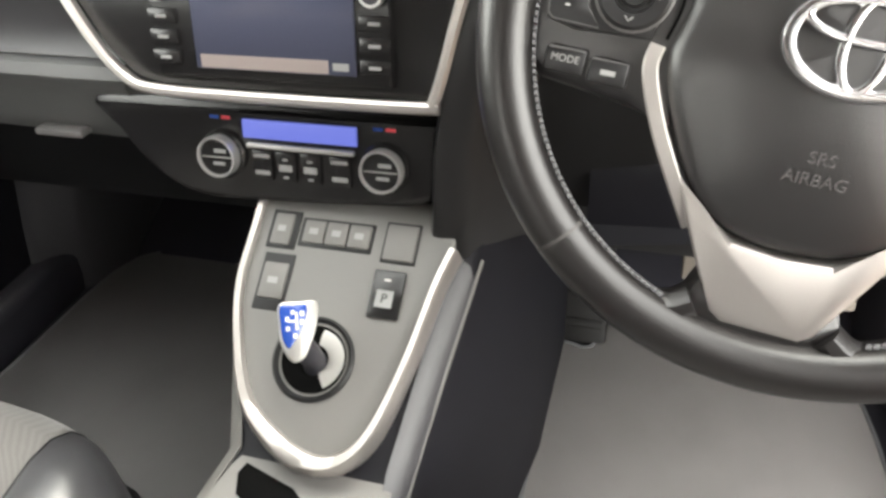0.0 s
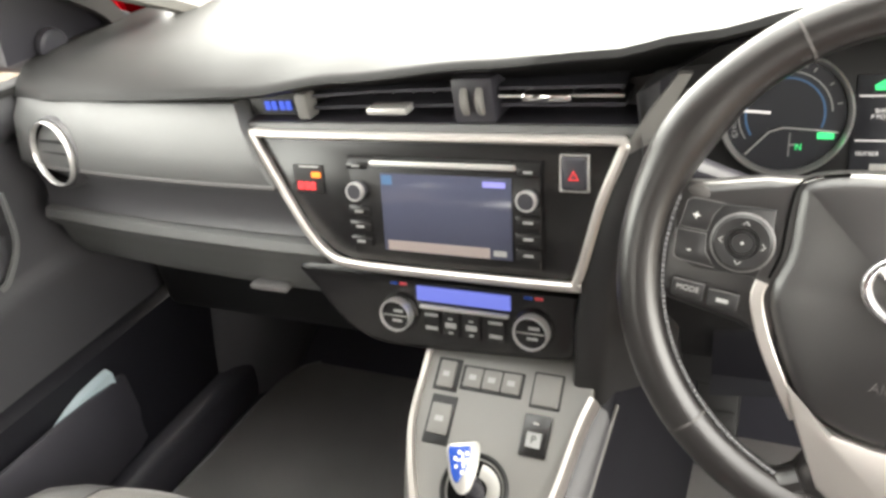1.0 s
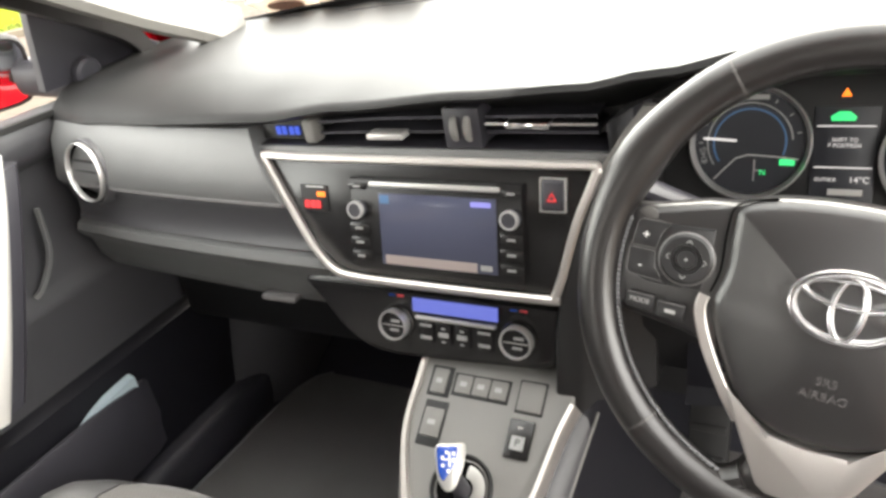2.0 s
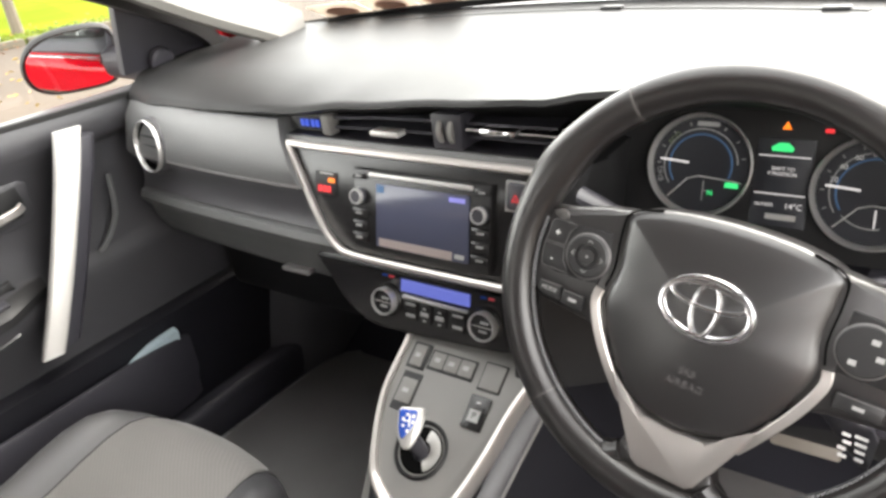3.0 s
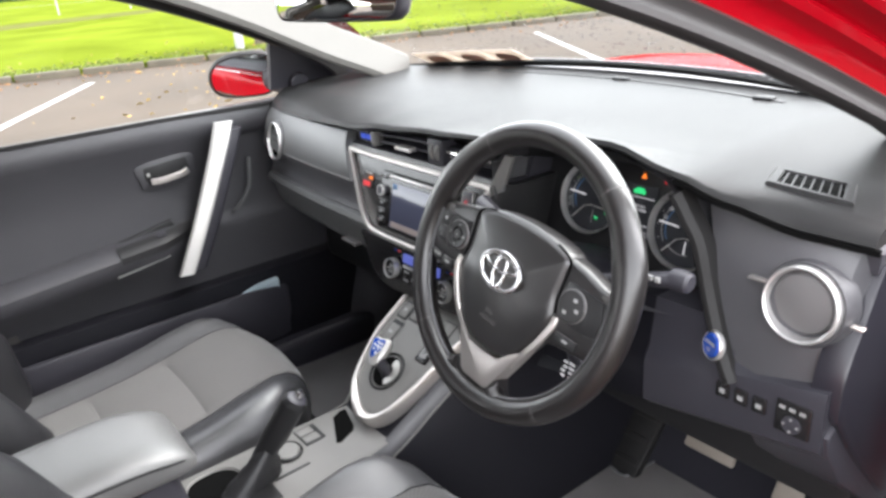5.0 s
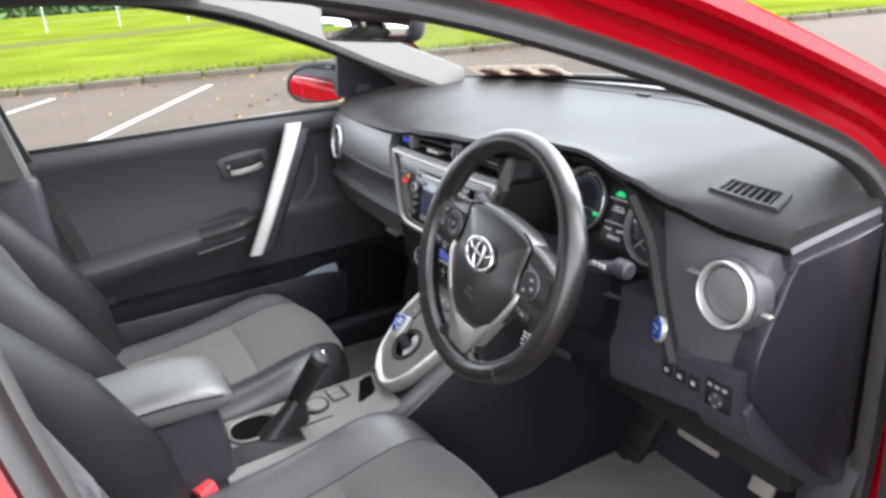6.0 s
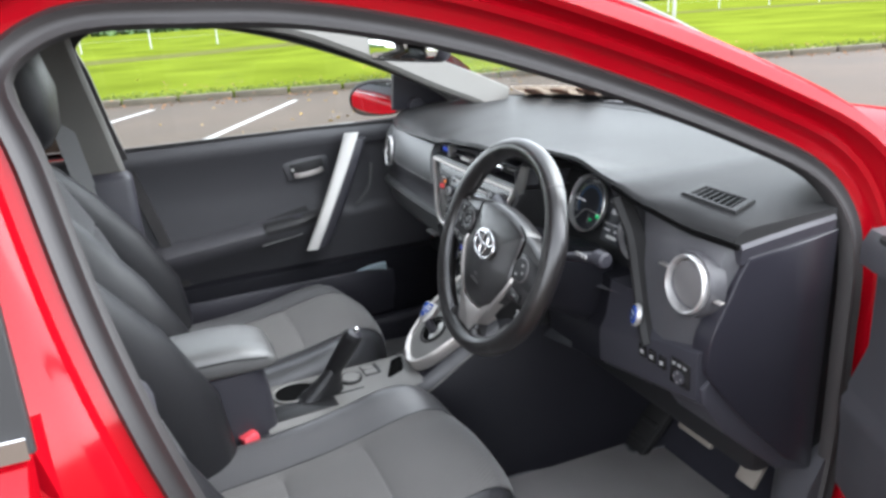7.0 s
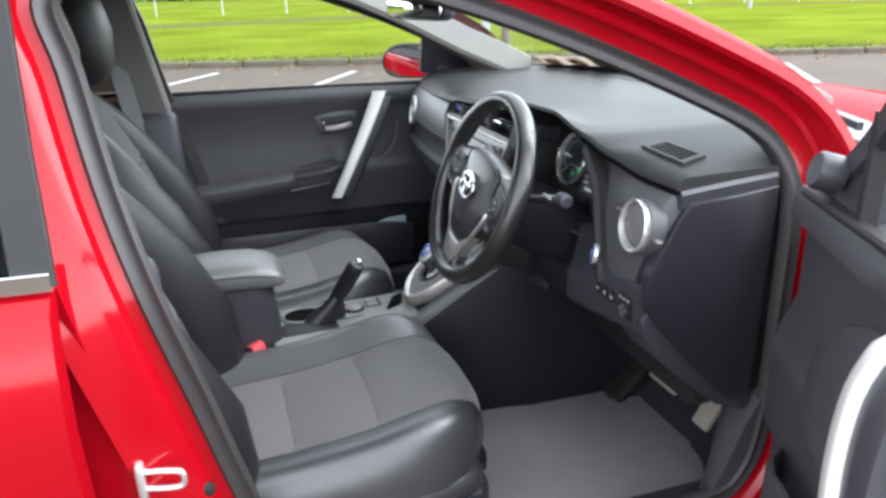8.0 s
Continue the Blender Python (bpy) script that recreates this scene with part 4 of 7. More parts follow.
for i, x in enumerate((-0.056, -0.032, -0.007, 0.022)):
    key = part("key", block((x - 0.0105, x + 0.0105), (-0.026, 0.003), (-0.001, 0.003), CLIM, 0.002), PIANO, climate)
    for u, w, h in (((-0.002, 0.016, 0.003), (-0.018, 0.015, 0.004)) if i in (0, 3) else ((-0.004, 0.005, 0.002), (-0.012, 0.013, 0.006), (-0.021, 0.005, 0.002))):
        mark("legend", x, u, w, h, CLIM, WHITEMARK, key, 0.003)

# ---- centre vents ----
vents = thing("centre_vents", "dark central air vents with silver tabs", "air vent", (0, 0.56, 0.96))


def vent_z(x, t):
    """Height between the vents' lower and upper edge."""
    lo = 0.957
    hi = 0.976 + 0.026 * min(1, max(0, (x + 0.28) / 0.2)) ** 0.5 + 0.012 * (x + 0.1)
    return lo + (hi - lo) * t


xs = [-0.285 + 0.475 * i / 12 for i in range(13)]
part("housing", loft([[(x, 0.56, 0.945), (x, 0.548, 0.957), (x, 0.60, 0.957), (x, 0.62, vent_z(x, 1) + 0.01), (x, 0.66, vent_z(x, 1) + 0.01), (x, 0.66, 0.945)] for x in xs]), HARD, vents)
part("lower_ledge", loft([[(x, 0.541, 0.944), (x, 0.545, 0.956), (x, 0.57, 0.957), (x, 0.57, 0.944)] for x in xs]), FASCIA, vents)
part("clock_window", loft([[(x, 0.560, 0.960), (x, 0.563, vent_z(x, 0.95)), (x, 0.59, vent_z(x, 0.95)), (x, 0.59, 0.960)] for x in (-0.272, -0.24, -0.205)]), PIANO, vents, "dark clock window")
for k, x in enumerate((-0.246, -0.237, -0.226, -0.217)):
    part("clock_digit", block((x - 0.003, x + 0.003), (0.5585, 0.5605), (0.966, 0.976), IDENT, 0), GLOWBLUE, vents, "blue clock digit")
part("slider", block((-0.200, -0.183), (0.548, 0.57), (0.958, 0.988), IDENT, 0.004), GREYPANEL, vents)
div = part("divider", block((-0.008, 0.036), (0.545, 0.60), (0.957, 1.003), IDENT, 0.004), HARD, vents)
for x in (0.006, 0.022):
    part("thumb_wheel", turned([(0.016, -0.004), (0.018, -0.0025), (0.018, 0.0025), (0.016, 0.004)], 22, basis((x, 0.556, 0.980), (0, 1, 0), (0, 0, 1), (1, 0, 0))), GREYPANEL, div, "ribbed grey thumb wheel")
for x0, x1 in ((-0.18, -0.01), (0.038, 0.158)):
    for k in range(2):
        part("vane", loft([[(x, 0.556, vent_z(x, 0.3 + 0.36 * k)), (x, 0.556, vent_z(x, 0.3 + 0.36 * k) + 0.003), (x, 0.60, vent_z(x, 0.34 + 0.36 * k) + 0.003), (x, 0.60, vent_z(x, 0.34 + 0.36 * k))] for x in (x0, (x0 + x1) / 2, x1)]), HARD, vents)
    for k in range(7):
        x = x0 + (x1 - x0) * (k + 0.5) / 7
        part("upright_vane", block((x - 0.001, x + 0.001), (0.585, 0.615), (0.96, vent_z(x, 1)), IDENT, 0), DARK, vents)
for (x, y, z), mat_tab in (((-0.082, 0.546, 0.971), SATIN), ((0.090, 0.543, 0.986), CHROME)):
    part("tab", block((x - 0.024, x + 0.024), (y - 0.006, y + 0.016), (z - 0.004, z + 0.004), IDENT, 0.003), mat_tab, vents, "silver vent tab")
part("tab_bar", block((0.038, 0.158), (0.551, 0.556), (0.9815, 0.984), IDENT, 0.001), SATIN, vents, "thin silver bar")

# ---- dash core, knee panels, column ----
part("core", block((-0.69, 0.71), (0.67, 1.08), (0.55, 0.965), IDENT, 0.02), DARK, dash, "dark inside of the dashboard")
cheek = []
for z, x0, y0 in ((0.648, 0.103, 0.502), (0.656, 0.1035, 0.496), (0.70, 0.108, 0.497), (0.76, 0.113, 0.499), (0.81, 0.121, 0.503), (0.85, 0.130, 0.512), (0.90, 0.145, 0.526), (0.955, 0.166, 0.548)):
    cheek.append([(x0, 0.66, z), (x0, y0 + 0.006, z), (x0 + 0.003, y0 + 0.001, z), (x0 + 0.008, y0, z), (x0 + 0.026, y0 + 0.001, z), (x0 + 0.036, y0 + 0.008, z), (x0 + 0.044, y0 + 0.03, z), (0.205, 0.575, z), (0.205, 0.66, z)])
part("column_cheek", loft(cheek), SWITCHBLACK, dash, "black upright panel beside the controls", 40)
bm = loft([[(x, y, z) for y, z in ((0.575, 0.845), (0.56, 0.80), (0.565, 0.74), (0.60, 0.66), (0.72, 0.60), (0.72, 0.845))] for x in (0.19, 0.40, 0.54)])
part("knee_panel", bm, DARK, dash, "black knee panel under the column")

# ---- instrument cluster ----
cluster = thing("instrument_cluster", "twin-dial instrument cluster with silver rings", "instruments", (0.37, 0.63, 0.9))
CLU = basis((0.372, 0.640, 0.925), (1, 0, 0), (0, 0.30, 0.954), (0, -0.954, 0.30))
part("face_plate", slab([(-0.19, -0.09), (0.19, -0.09), (0.19, 0.10), (-0.19, 0.10)], -0.02, 0.0, CLU), DARK, cluster)


def arc(r, a0, a1, h, n=24):
    return [(r * math.cos(radians(a0 + (a1 - a0) * i / n)), r * math.sin(radians(a0 + (a1 - a0) * i / n)), h) for i in range(n + 1)]


for gx, gy, side in ((-0.083, 0.006, 0), (0.088, -0.006, 1)):
    D = shifted(CLU, gx, gy)
    dial = part("dial", turned([(0.054, 0.0), (0.054, 0.003), (0.0005, 0.003)], 40, D), DIALFACE, cluster)
    part("dial_ring", hoop([(0.0535, 0.0), (0.0555, 0.006), (0.0575, 0.012), (0.0560, 0.0135), (0.0545, 0.010), (0.0525, 0.003)], 44, D), RINGMETAL, dial, "silver dial ring")
    part("blue_arc", sweep(arc(0.034, -20, 215, 0.0035), rect_profile(0.0008, 0.0004), m=D), GLOWDIM, dial, "dim blue scale arc")
    part("scale_arc", sweep(arc(0.040, 5, 215, 0.0035), rect_profile(0.0006, 0.0004), m=D), WHITEMARK, dial, "white scale arc")
    needle = [(-0.044, 0.004, 0.006), (-0.03, 0.0033, 0.006), (-0.012, 0.002, 0.006)]
    part("needle", sweep(needle, rect_profile(0.0012, 0.0008), m=D), GLOWWHITE, dial, "white needle")
    part("fan_edge", sweep([(-0.032, -0.038, 0.005), (-0.012, -0.016, 0.005), (0.0, -0.012, 0.005), (0.03, -0.014, 0.005), (0.046, -0.016, 0.005)], rect_profile(0.0007, 0.0012), m=D), SATIN, dial, "thin silver divider")
    for k in range(9):
        a = radians(205 - 24 * k)
        part("tick", block((0.0445, 0.0485), (-0.0006, 0.0006), (0.003, 0.0036), D @ Matrix.Rotation(a, 4, "Z"), 0), WHITEMARK, dial)
    if side == 0:
        words("legend", "ECO", 0.008, shifted(D, -0.031, 0.028, 0.0036, 50), ECOPRINT, dial)
        words("legend", "CHG", 0.008, shifted(D, -0.043, -0.014, 0.0036, 100), WHITEMARK, dial)
        mark("legend", 0.004, 0.0455, 0.024, 0.005, D, WHITEMARK, dial, 0.003)
        mark("charge_lamp", 0.036, -0.019, 0.014, 0.006, D, GLOWGREEN, dial, 0.0036)
        words("gear_lamp", "N", 0.008, shifted(D, 0.014, -0.030, 0.0036), GLOWGREEN, dial)
        mark("gate_line", 0.006, -0.028, 0.0012, 0.022, D, WHITEMARK, dial, 0.0032)
        mark("gate_line", 0.010, -0.028, 0.008, 0.0012, D, WHITEMARK, dial, 0.0032)
    else:
        for text, a in (("20", 165), ("40", 142), ("60", 118), ("80", 94)):
            words("number", text, 0.0075, shifted(D, 0.0385 * math.cos(radians(a)), 0.0385 * math.sin(radians(a)), 0.0036), WHITEPRINT, dial)
        part("fuel_arc", sweep(arc(0.036, 225, 285, 0.0036, 10), rect_profile(0.0006, 0.0004), m=D), WHITEMARK, dial)
        part("fuel_needle", sweep([(0.004, -0.016, 0.006), (0.0045, -0.034, 0.006)], rect_profile(0.0008, 0.0008), m=D), GLOWWHITE, dial)
info = part("info_display", slab([(-0.026, -0.052), (0.030, -0.052), (0.030, 0.042), (-0.026, 0.042)], 0.0, 0.0025, CLU, 0.001), DIALFACE, cluster, "dark information display")
for u in (0.023, -0.017):
    mark("rule", 0.002, u, 0.05, 0.0012, CLU, GLOWWHITE, info, 0.0026)
words("message", "SHIFT TO\nP POSITION", 0.0054, shifted(CLU, 0.002, 0.007, 0.0028), GLOWWHITE, info)
words("reading", "OUTSIDE", 0.0046, shifted(CLU, -0.012, -0.029, 0.0028), GLOWWHITE, info)
words("reading", "14\u00b0C", 0.0085, shifted(CLU, 0.017, -0.029, 0.0028), GLOWWHITE, info)
mark("counter", 0.006, -0.041, 0.03, 0.006, CLU, SATIN, info, 0.0026)
part("ready_lamp", slab([(-0.011, 0.028), (0.009, 0.028), (0.010, 0.032), (0.004, 0.037), (-0.005, 0.037), (-0.012, 0.032)], 0.002, 0.0034, CLU, 0.0005), GLOWGREEN, info, "lit green car-shaped lamp")
part("warning_lamp", slab([(-0.0045, 0.051), (0.0045, 0.051), (0.0, 0.059)], 0.0, 0.0012, CLU, 0.0004), GLOWORANGE, cluster, "lit orange warning triangle")
mark("red_lamp", 0.040, 0.052, 0.008, 0.004, CLU, GLOWRED, cluster, 0.0002)
HOODRIM = [(0.172, 0.535, 0.99), (0.235, 0.530, 1.030), (0.31, 0.526, 1.046), (0.42, 0.528, 1.047), (0.485, 0.542, 1.02), (0.508, 0.552, 0.985), (0.532, 0.565, 0.93), (0.552, 0.57, 0.86), (0.54, 0.565, 0.835), (0.45, 0.55, 0.826), (0.30, 0.55, 0.826), (0.21, 0.545, 0.835), (0.18, 0.54, 0.87)]
INNER = [(0.185, 0.66, 0.99), (0.24, 0.665, 1.01), (0.31, 0.67, 1.022), (0.42, 0.67, 1.022), (0.485, 0.67, 1.0), (0.515, 0.66, 0.97), (0.526, 0.65, 0.93), (0.53, 0.635, 0.87), (0.52, 0.625, 0.845), (0.45, 0.62, 0.838), (0.30, 0.62, 0.838), (0.215, 0.62, 0.845), (0.19, 0.63, 0.87)]
part("hood_lining", loft([HOODRIM, INNER], IDENT, True, False), FASCIADARK, cluster, "matt black hood lining")

# ---- driver's side fascia ----
rings = [[(0.522, 0.588, 0.985), (0.538, 0.574, 0.945), (0.550, 0.563, 0.90), (0.562, 0.557, 0.85), (0.578, 0.552, 0.80), (0.578, 0.66, 0.80), (0.522, 0.66, 0.985)]]
for x, dy, z1, z0 in ((0.60, 0.0, 0.985, 0.80), (0.62, -0.002, 0.98, 0.798), (0.68, 0.002, 0.975, 0.796), (0.700, 0.010, 0.968, 0.795), (0.7105, 0.03, 0.964, 0.795)):
    rings.append([(x, 0.588 + dy, z1), (x, 0.572 + dy, 0.945), (x, 0.560 + dy, 0.90), (x, 0.556 + dy, 0.85), (x, 0.552 + dy, z0), (x, 0.66, z0), (x, 0.66, z1)])
part("driver_fascia", loft(rings), FASCIADARK, dash, "grained panel round the side vent")
for x0, x1, z in ((0.595, 0.617, 0.918), (0.714, 0.728, 0.895)):
    part("chrome_line", block((x0, x1), (0.556, 0.566), (z - 0.0015, z + 0.0015), IDENT, 0.001), SILVER, dash)
part("cluster_pillar", sweep(smooth_path([(0.497, 0.556, 1.005), (0.515, 0.560, 0.972), (0.531, 0.562, 0.942), (0.550, 0.560, 0.88), (0.578, 0.553, 0.81), (0.597, 0.548, 0.778)], 4), rect_profile(0.0105, 0.018, 0.7), up=(0, -1, 0)), RUBBER, dash, "black upright strip")
lower = part("lower_panel", loft([[(x, y, z) for y, z in ((0.562 + 0.15 * max(0.0, 0.468 - x) + 0.05 * max(0.0, min(1.0, (x - 0.59) / 0.03)), 0.848), (0.550 + 0.15 * max(0.0, 0.468 - x) + 0.045 * max(0.0, min(1.0, (x - 0.59) / 0.03)), 0.80 + 0.2 * (x - 0.573)), (0.542 + 0.15 * max(0.0, 0.468 - x), 0.787 + 0.2 * (x - 0.573)), (0.538 + 0.15 * max(0.0, 0.468 - x), 0.777 + 0.2 * (x - 0.573)), (0.540 + 0.15 * max(0.0, 0.468 - x), 0.695 + 0.166 * (x - 0.466)), (0.556, 0.681 + 0.166 * (x - 0.466)), (0.66, 0.67), (0.66, 0.848))] for x in (0.468, 0.53, 0.59, 0.62, 0.69, 0.710)]), HARD, dash, "black switch panel")
# the switch panel carried on to the left, its shade put into the colour
part("shaded_column_panel", loft([[(x, y, z) for y, z in ((0.562 + 0.15 * max(0.0, 0.468 - x) + 0.05 * max(0.0, min(1.0, (x - 0.59) / 0.03)), 0.848), (0.550 + 0.15 * max(0.0, 0.468 - x) + 0.045 * max(0.0, min(1.0, (x - 0.59) / 0.03)), 0.80 + 0.2 * (x - 0.573)), (0.542 + 0.15 * max(0.0, 0.468 - x), 0.787 + 0.2 * (x - 0.573)), (0.538 + 0.15 * max(0.0, 0.468 - x), 0.777 + 0.2 * (x - 0.573)), (0.540 + 0.15 * max(0.0, 0.468 - x), 0.695 + 0.166 * (x - 0.466)), (0.556, 0.681 + 0.166 * (x - 0.466)), (0.66, 0.67), (0.66, 0.848))] for x in (0.24, 0.35, 0.4665)]), CONSOLEBLACK, dash, "rest of the switch panel, blackened for the shade under the column")
PW = basis((0.573, 0.536, 0.825), (0.894, -0.449, 0), (0.09, 0.179, 0.98), (-0.44, -0.876, 0.2))
pw = part("power_button", turned([(0.0155, -0.004), (0.0155, 0.006), (0.014, 0.0075), (0.0005, 0.0078)], 28, PW), BLUE, lower, "round blue power button")
part("button_ring", hoop([(0.0158, -0.004), (0.0188, -0.001), (0.0188, 0.004), (0.0175, 0.0055), (0.0158, 0.003)], 28, PW), RINGMETAL, pw, "chrome button ring")
words("legend", "POWER", 0.0056, shifted(PW, 0.0, 0.003, 0.0081), WHITEMARK, pw)
part("power_symbol", sweep(arc(0.0026, 120, 420, 0.0082, 12), rect_profile(0.0004, 0.0002), m=shifted(PW, 0, -0.005)), WHITEMARK, pw)
SWP = basis((0.65, 0.5385, 0.767), (1, 0, 0), (0, 0.02, 1), (0, -1, 0.02))
for x in (-0.062, -0.038, -0.014):
    sw = part("switch", block((x - 0.009, x + 0.009), (-0.011, 0.011), (-0.002, 0.003), SWP, 0.002), PIANO, lower)
    mark("legend", x, -0.001, 0.007, 0.006, SWP, WHITEMARK, sw, 0.003)
ms = part("mirror_switch", block((0.006, 0.048), (-0.021, 0.022), (-0.002, 0.003), SWP, 0.003), PIANO, lower, "mirror adjuster switch")
for x in (0.014, 0.026, 0.038):
    mark("legend", x, 0.013, 0.007, 0.004, SWP, WHITEMARK, ms, 0.003)
part("adjuster", turned([(0.011, 0.002), (0.011, 0.006), (0.004, 0.007)], 20, shifted(SWP, 0.027, -0.006)), HARD, ms)
for a in range(4):
    mark("legend", 0.027 + 0.008 * math.cos(a * 1.57), -0.006 + 0.008 * math.sin(a * 1.57), 0.003, 0.003, SWP, WHITEMARK, ms, 0.0064)
part("end_band", loft([[(0.69, y, z - 0.03), (0.717, y, z - 0.036), (0.719, y, z - 0.012), (0.712, y, z), (0.69, y, z)] for y, z in ((0.600, 0.978), (0.64, 0.982), (0.70, 0.987), (0.785, 0.993))]), HARD, dash, "soft edge at the end of the dash")
END = basis((0.708, 0, 0), (0, 1, 0), (0, 0, 1), (1, 0, 0))
cap = smooth_path([(0.615, 0.952, 0), (0.597, 0.925, 0), (0.585, 0.90, 0), (0.553, 0.84, 0), (0.548, 0.79, 0), (0.56, 0.765, 0), (0.62, 0.69, 0), (0.73, 0.575, 0)], 3) + [Vector((0.79, 0.54, 0)), Vector((0.79, 0.965, 0)), Vector((0.70, 0.958, 0))]
part("end_cap", slab(cap, -0.02, 0.014, END, 0.005), ENDCAP, dash, "smooth black end panel")
low_end = [(0.545, 0.755), (0.55, 0.73), (0.60, 0.66), (0.72, 0.555), (0.79, 0.53), (0.79, 0.56), (0.73, 0.58), (0.62, 0.695), (0.56, 0.765)]
part("lower_end", slab(low_end, -0.10, 0.008, END, 0.004), HARD, dash)

# ---- steering wheel ----
wheel = thing("steering_wheel", "black leather steering wheel with silver lower spoke", "steering wheel", (0.377, 0.361, 0.924))
rim_rings = []
for i in range(96):
    a = 2 * math.pi * i / 96
    deg = math.degrees(a)
    thumb = sum(math.exp(-((deg - c) / 11) ** 2) for c in (25, 155))
    w, h = 0.0165 + 0.003 * thumb, 0.0178 + 0.0016 * thumb
    c = Vector((0.1755 * math.cos(a), 0.1755 * math.sin(a), -0.022))
    rim_rings.append(oval(c, (math.cos(a), math.sin(a), 0), (0, 0, 1), w, h, 16, 2.2))
rim = part("rim", loft(rim_rings, WHEEL, True, False, None, True), WHEELHIDE, wheel, "worn black leather rim", 60)
for deg in (54, 126, 228, 312):
    a = radians(deg)
    c = Vector((0.1755 * math.cos(a), 0.1755 * math.sin(a), -0.022))
    t = Vector((-math.sin(a), math.cos(a), 0)) * 0.0009
    outer = oval(c, (math.cos(a), math.sin(a), 0), (0, 0, 1), 0.0168, 0.0181, 16, 2.2)
    part("seam", loft([[p - t for p in outer], [p + t for p in outer]], WHEEL), SEAM, rim, "pale worn leather seam")
stitch = bmesh.new()
for k in range(150):
    deg = 170 + 205 * k / 149
    if 250 < deg < 290:
        continue
    a = radians(deg)
    m = WHEEL @ Matrix.Rotation(a, 4, "Z") @ Matrix.Translation((0.1585, 0, -0.0165))
    block((-0.0008, 0.0008), (-0.0013, 0.0013), (-0.0022, 0.0022), m @ Matrix.Rotation(radians(25), 4, "X"), 0, bm=stitch)
tagged(part("stitching", stitch, STITCH, rim, "grey stitching"), kind="stuff")

HALF = [(0.05, 0.0645), (0.082, 0.054), (0.0845, 0.034), (0.083, 0.004), (0.087, -0.026), (0.072, -0.062), (0.050, -0.094), (0.026, -0.107)]
HUB = smooth_path([(0, 0.068, 0)] + [(x, y, 0) for x, y in HALF] + [(0, -0.110, 0)] + [(-x, y, 0) for x, y in HALF[::-1]], 4, True)
cover = part("airbag_cover", slab(HUB, -0.05, -0.014, WHEEL, 0.009, 0.012), WHEELPLASTIC, wheel, "smooth dark airbag cover", 50)
words("legend", "SRS", 0.009, shifted(WHEEL, 0.0, -0.056, -0.0046) @ Matrix.Rotation(radians(8), 4, "X"), EMBOSS, cover)
words("legend", "AIRBAG", 0.009, shifted(WHEEL, 0.0, -0.067, -0.0058) @ Matrix.Rotation(radians(8), 4, "X"), EMBOSS, cover)
for s in (1, -1):
    arm = [(0.068 * s, 0.057), (0.105 * s, 0.052), (0.139 * s, 0.042), (0.168 * s, 0.037), (0.170 * s, -0.030), (0.150 * s, -0.046), (0.100 * s, -0.052), (0.072 * s, -0.058)]
    spoke = part("spoke", slab(arm, -0.045, -0.0185, WHEEL, 0.008), WHEELPLASTIC, wheel, "dark grey spoke", 50)
    B = shifted(WHEEL, 0.118 * s, 0.006, -0.0185)
    pad_out = [(-0.024, 0.026), (0.030, 0.022), (0.036, 0.0), (0.034, -0.020), (0.018, -0.024), (-0.022, -0.022), (-0.026, 0.0)]
    sw = part("switch_pad", slab([(x * s, y) for x, y in pad_out], -0.004, 0.0022, B, 0.002), SWITCHBLACK, spoke, "black switch pad")
    R = shifted(WHEEL, 0.110 * s, 0.006, -0.0163)
    if s > 0:
        part("round_switch", turned([(0.0195, -0.002), (0.0195, 0.0022), (0.0184, 0.0034), (0.0005, 0.0037)], 32, R), SWITCHBLACK, sw, "flat round switch")
    else:
        part("round_switch", turned([(0.0195, -0.002), (0.0195, 0.002), (0.0175, 0.0035), (0.011, 0.0028), (0.010, 0.0005), (0.008, 0.0005), (0.007, 0.0032), (0.0005, 0.0035)], 32, R), SWITCHBLACK, sw, "round four-way switch")
    part("switch_ring", turned([(0.0208, -0.002), (0.0208, 0.0012), (0.0196, 0.002), (0.0193, -0.001)], 32, R), VENTGREY, sw)
    if s < 0:
        for a in range(4):
            v = R @ Matrix.Rotation(a * math.pi / 2, 4, "Z")
            part("arrow", sweep([(0.0125, -0.0022, 0.0036), (0.0148, 0, 0.0036), (0.0125, 0.0022, 0.0036)], rect_profile(0.0004, 0.0002), m=v), WHITEMARK, sw)
        part("dot", turned([(0.0012, 0.0035), (0.0005, 0.004)], 10, R), WHITEMARK, sw)
        for outline in ([(-0.034, 0.003), (-0.0325, 0.021), (-0.029, 0.024), (-0.008, 0.024), (-0.0135, 0.015), (-0.0155, 0.003)], [(-0.035, 0.001), (-0.0155, 0.001), (-0.0135, -0.011), (-0.006, -0.021), (-0.031, -0.020), (-0.034, -0.017)]):
            key = part("volume_key", slab(outline, 0.0, 0.0036, B, 0.0009), SWITCHBLACK, sw)
            edge_line = [(x, y, 0.0033) for x, y in outline]
            part("key_edge", sweep(edge_line, rect_profile(0.0003, 0.0003), closed=True, m=B), VENTGREY, key)
        words("legend", "+", 0.010, shifted(B, -0.0245, 0.012, 0.0037), WHITEPRINT, sw)
        words("legend", "-", 0.010, shifted(B, -0.0245, -0.0115, 0.0037), WHITEPRINT, sw)
    else:
        for x, y in ((0.004, 0.009), (0.010, -0.002), (-0.006, -0.010)):
            mark("legend", x, y, 0.0055, 0.004, R, WHITEMARK, sw, 0.0036)
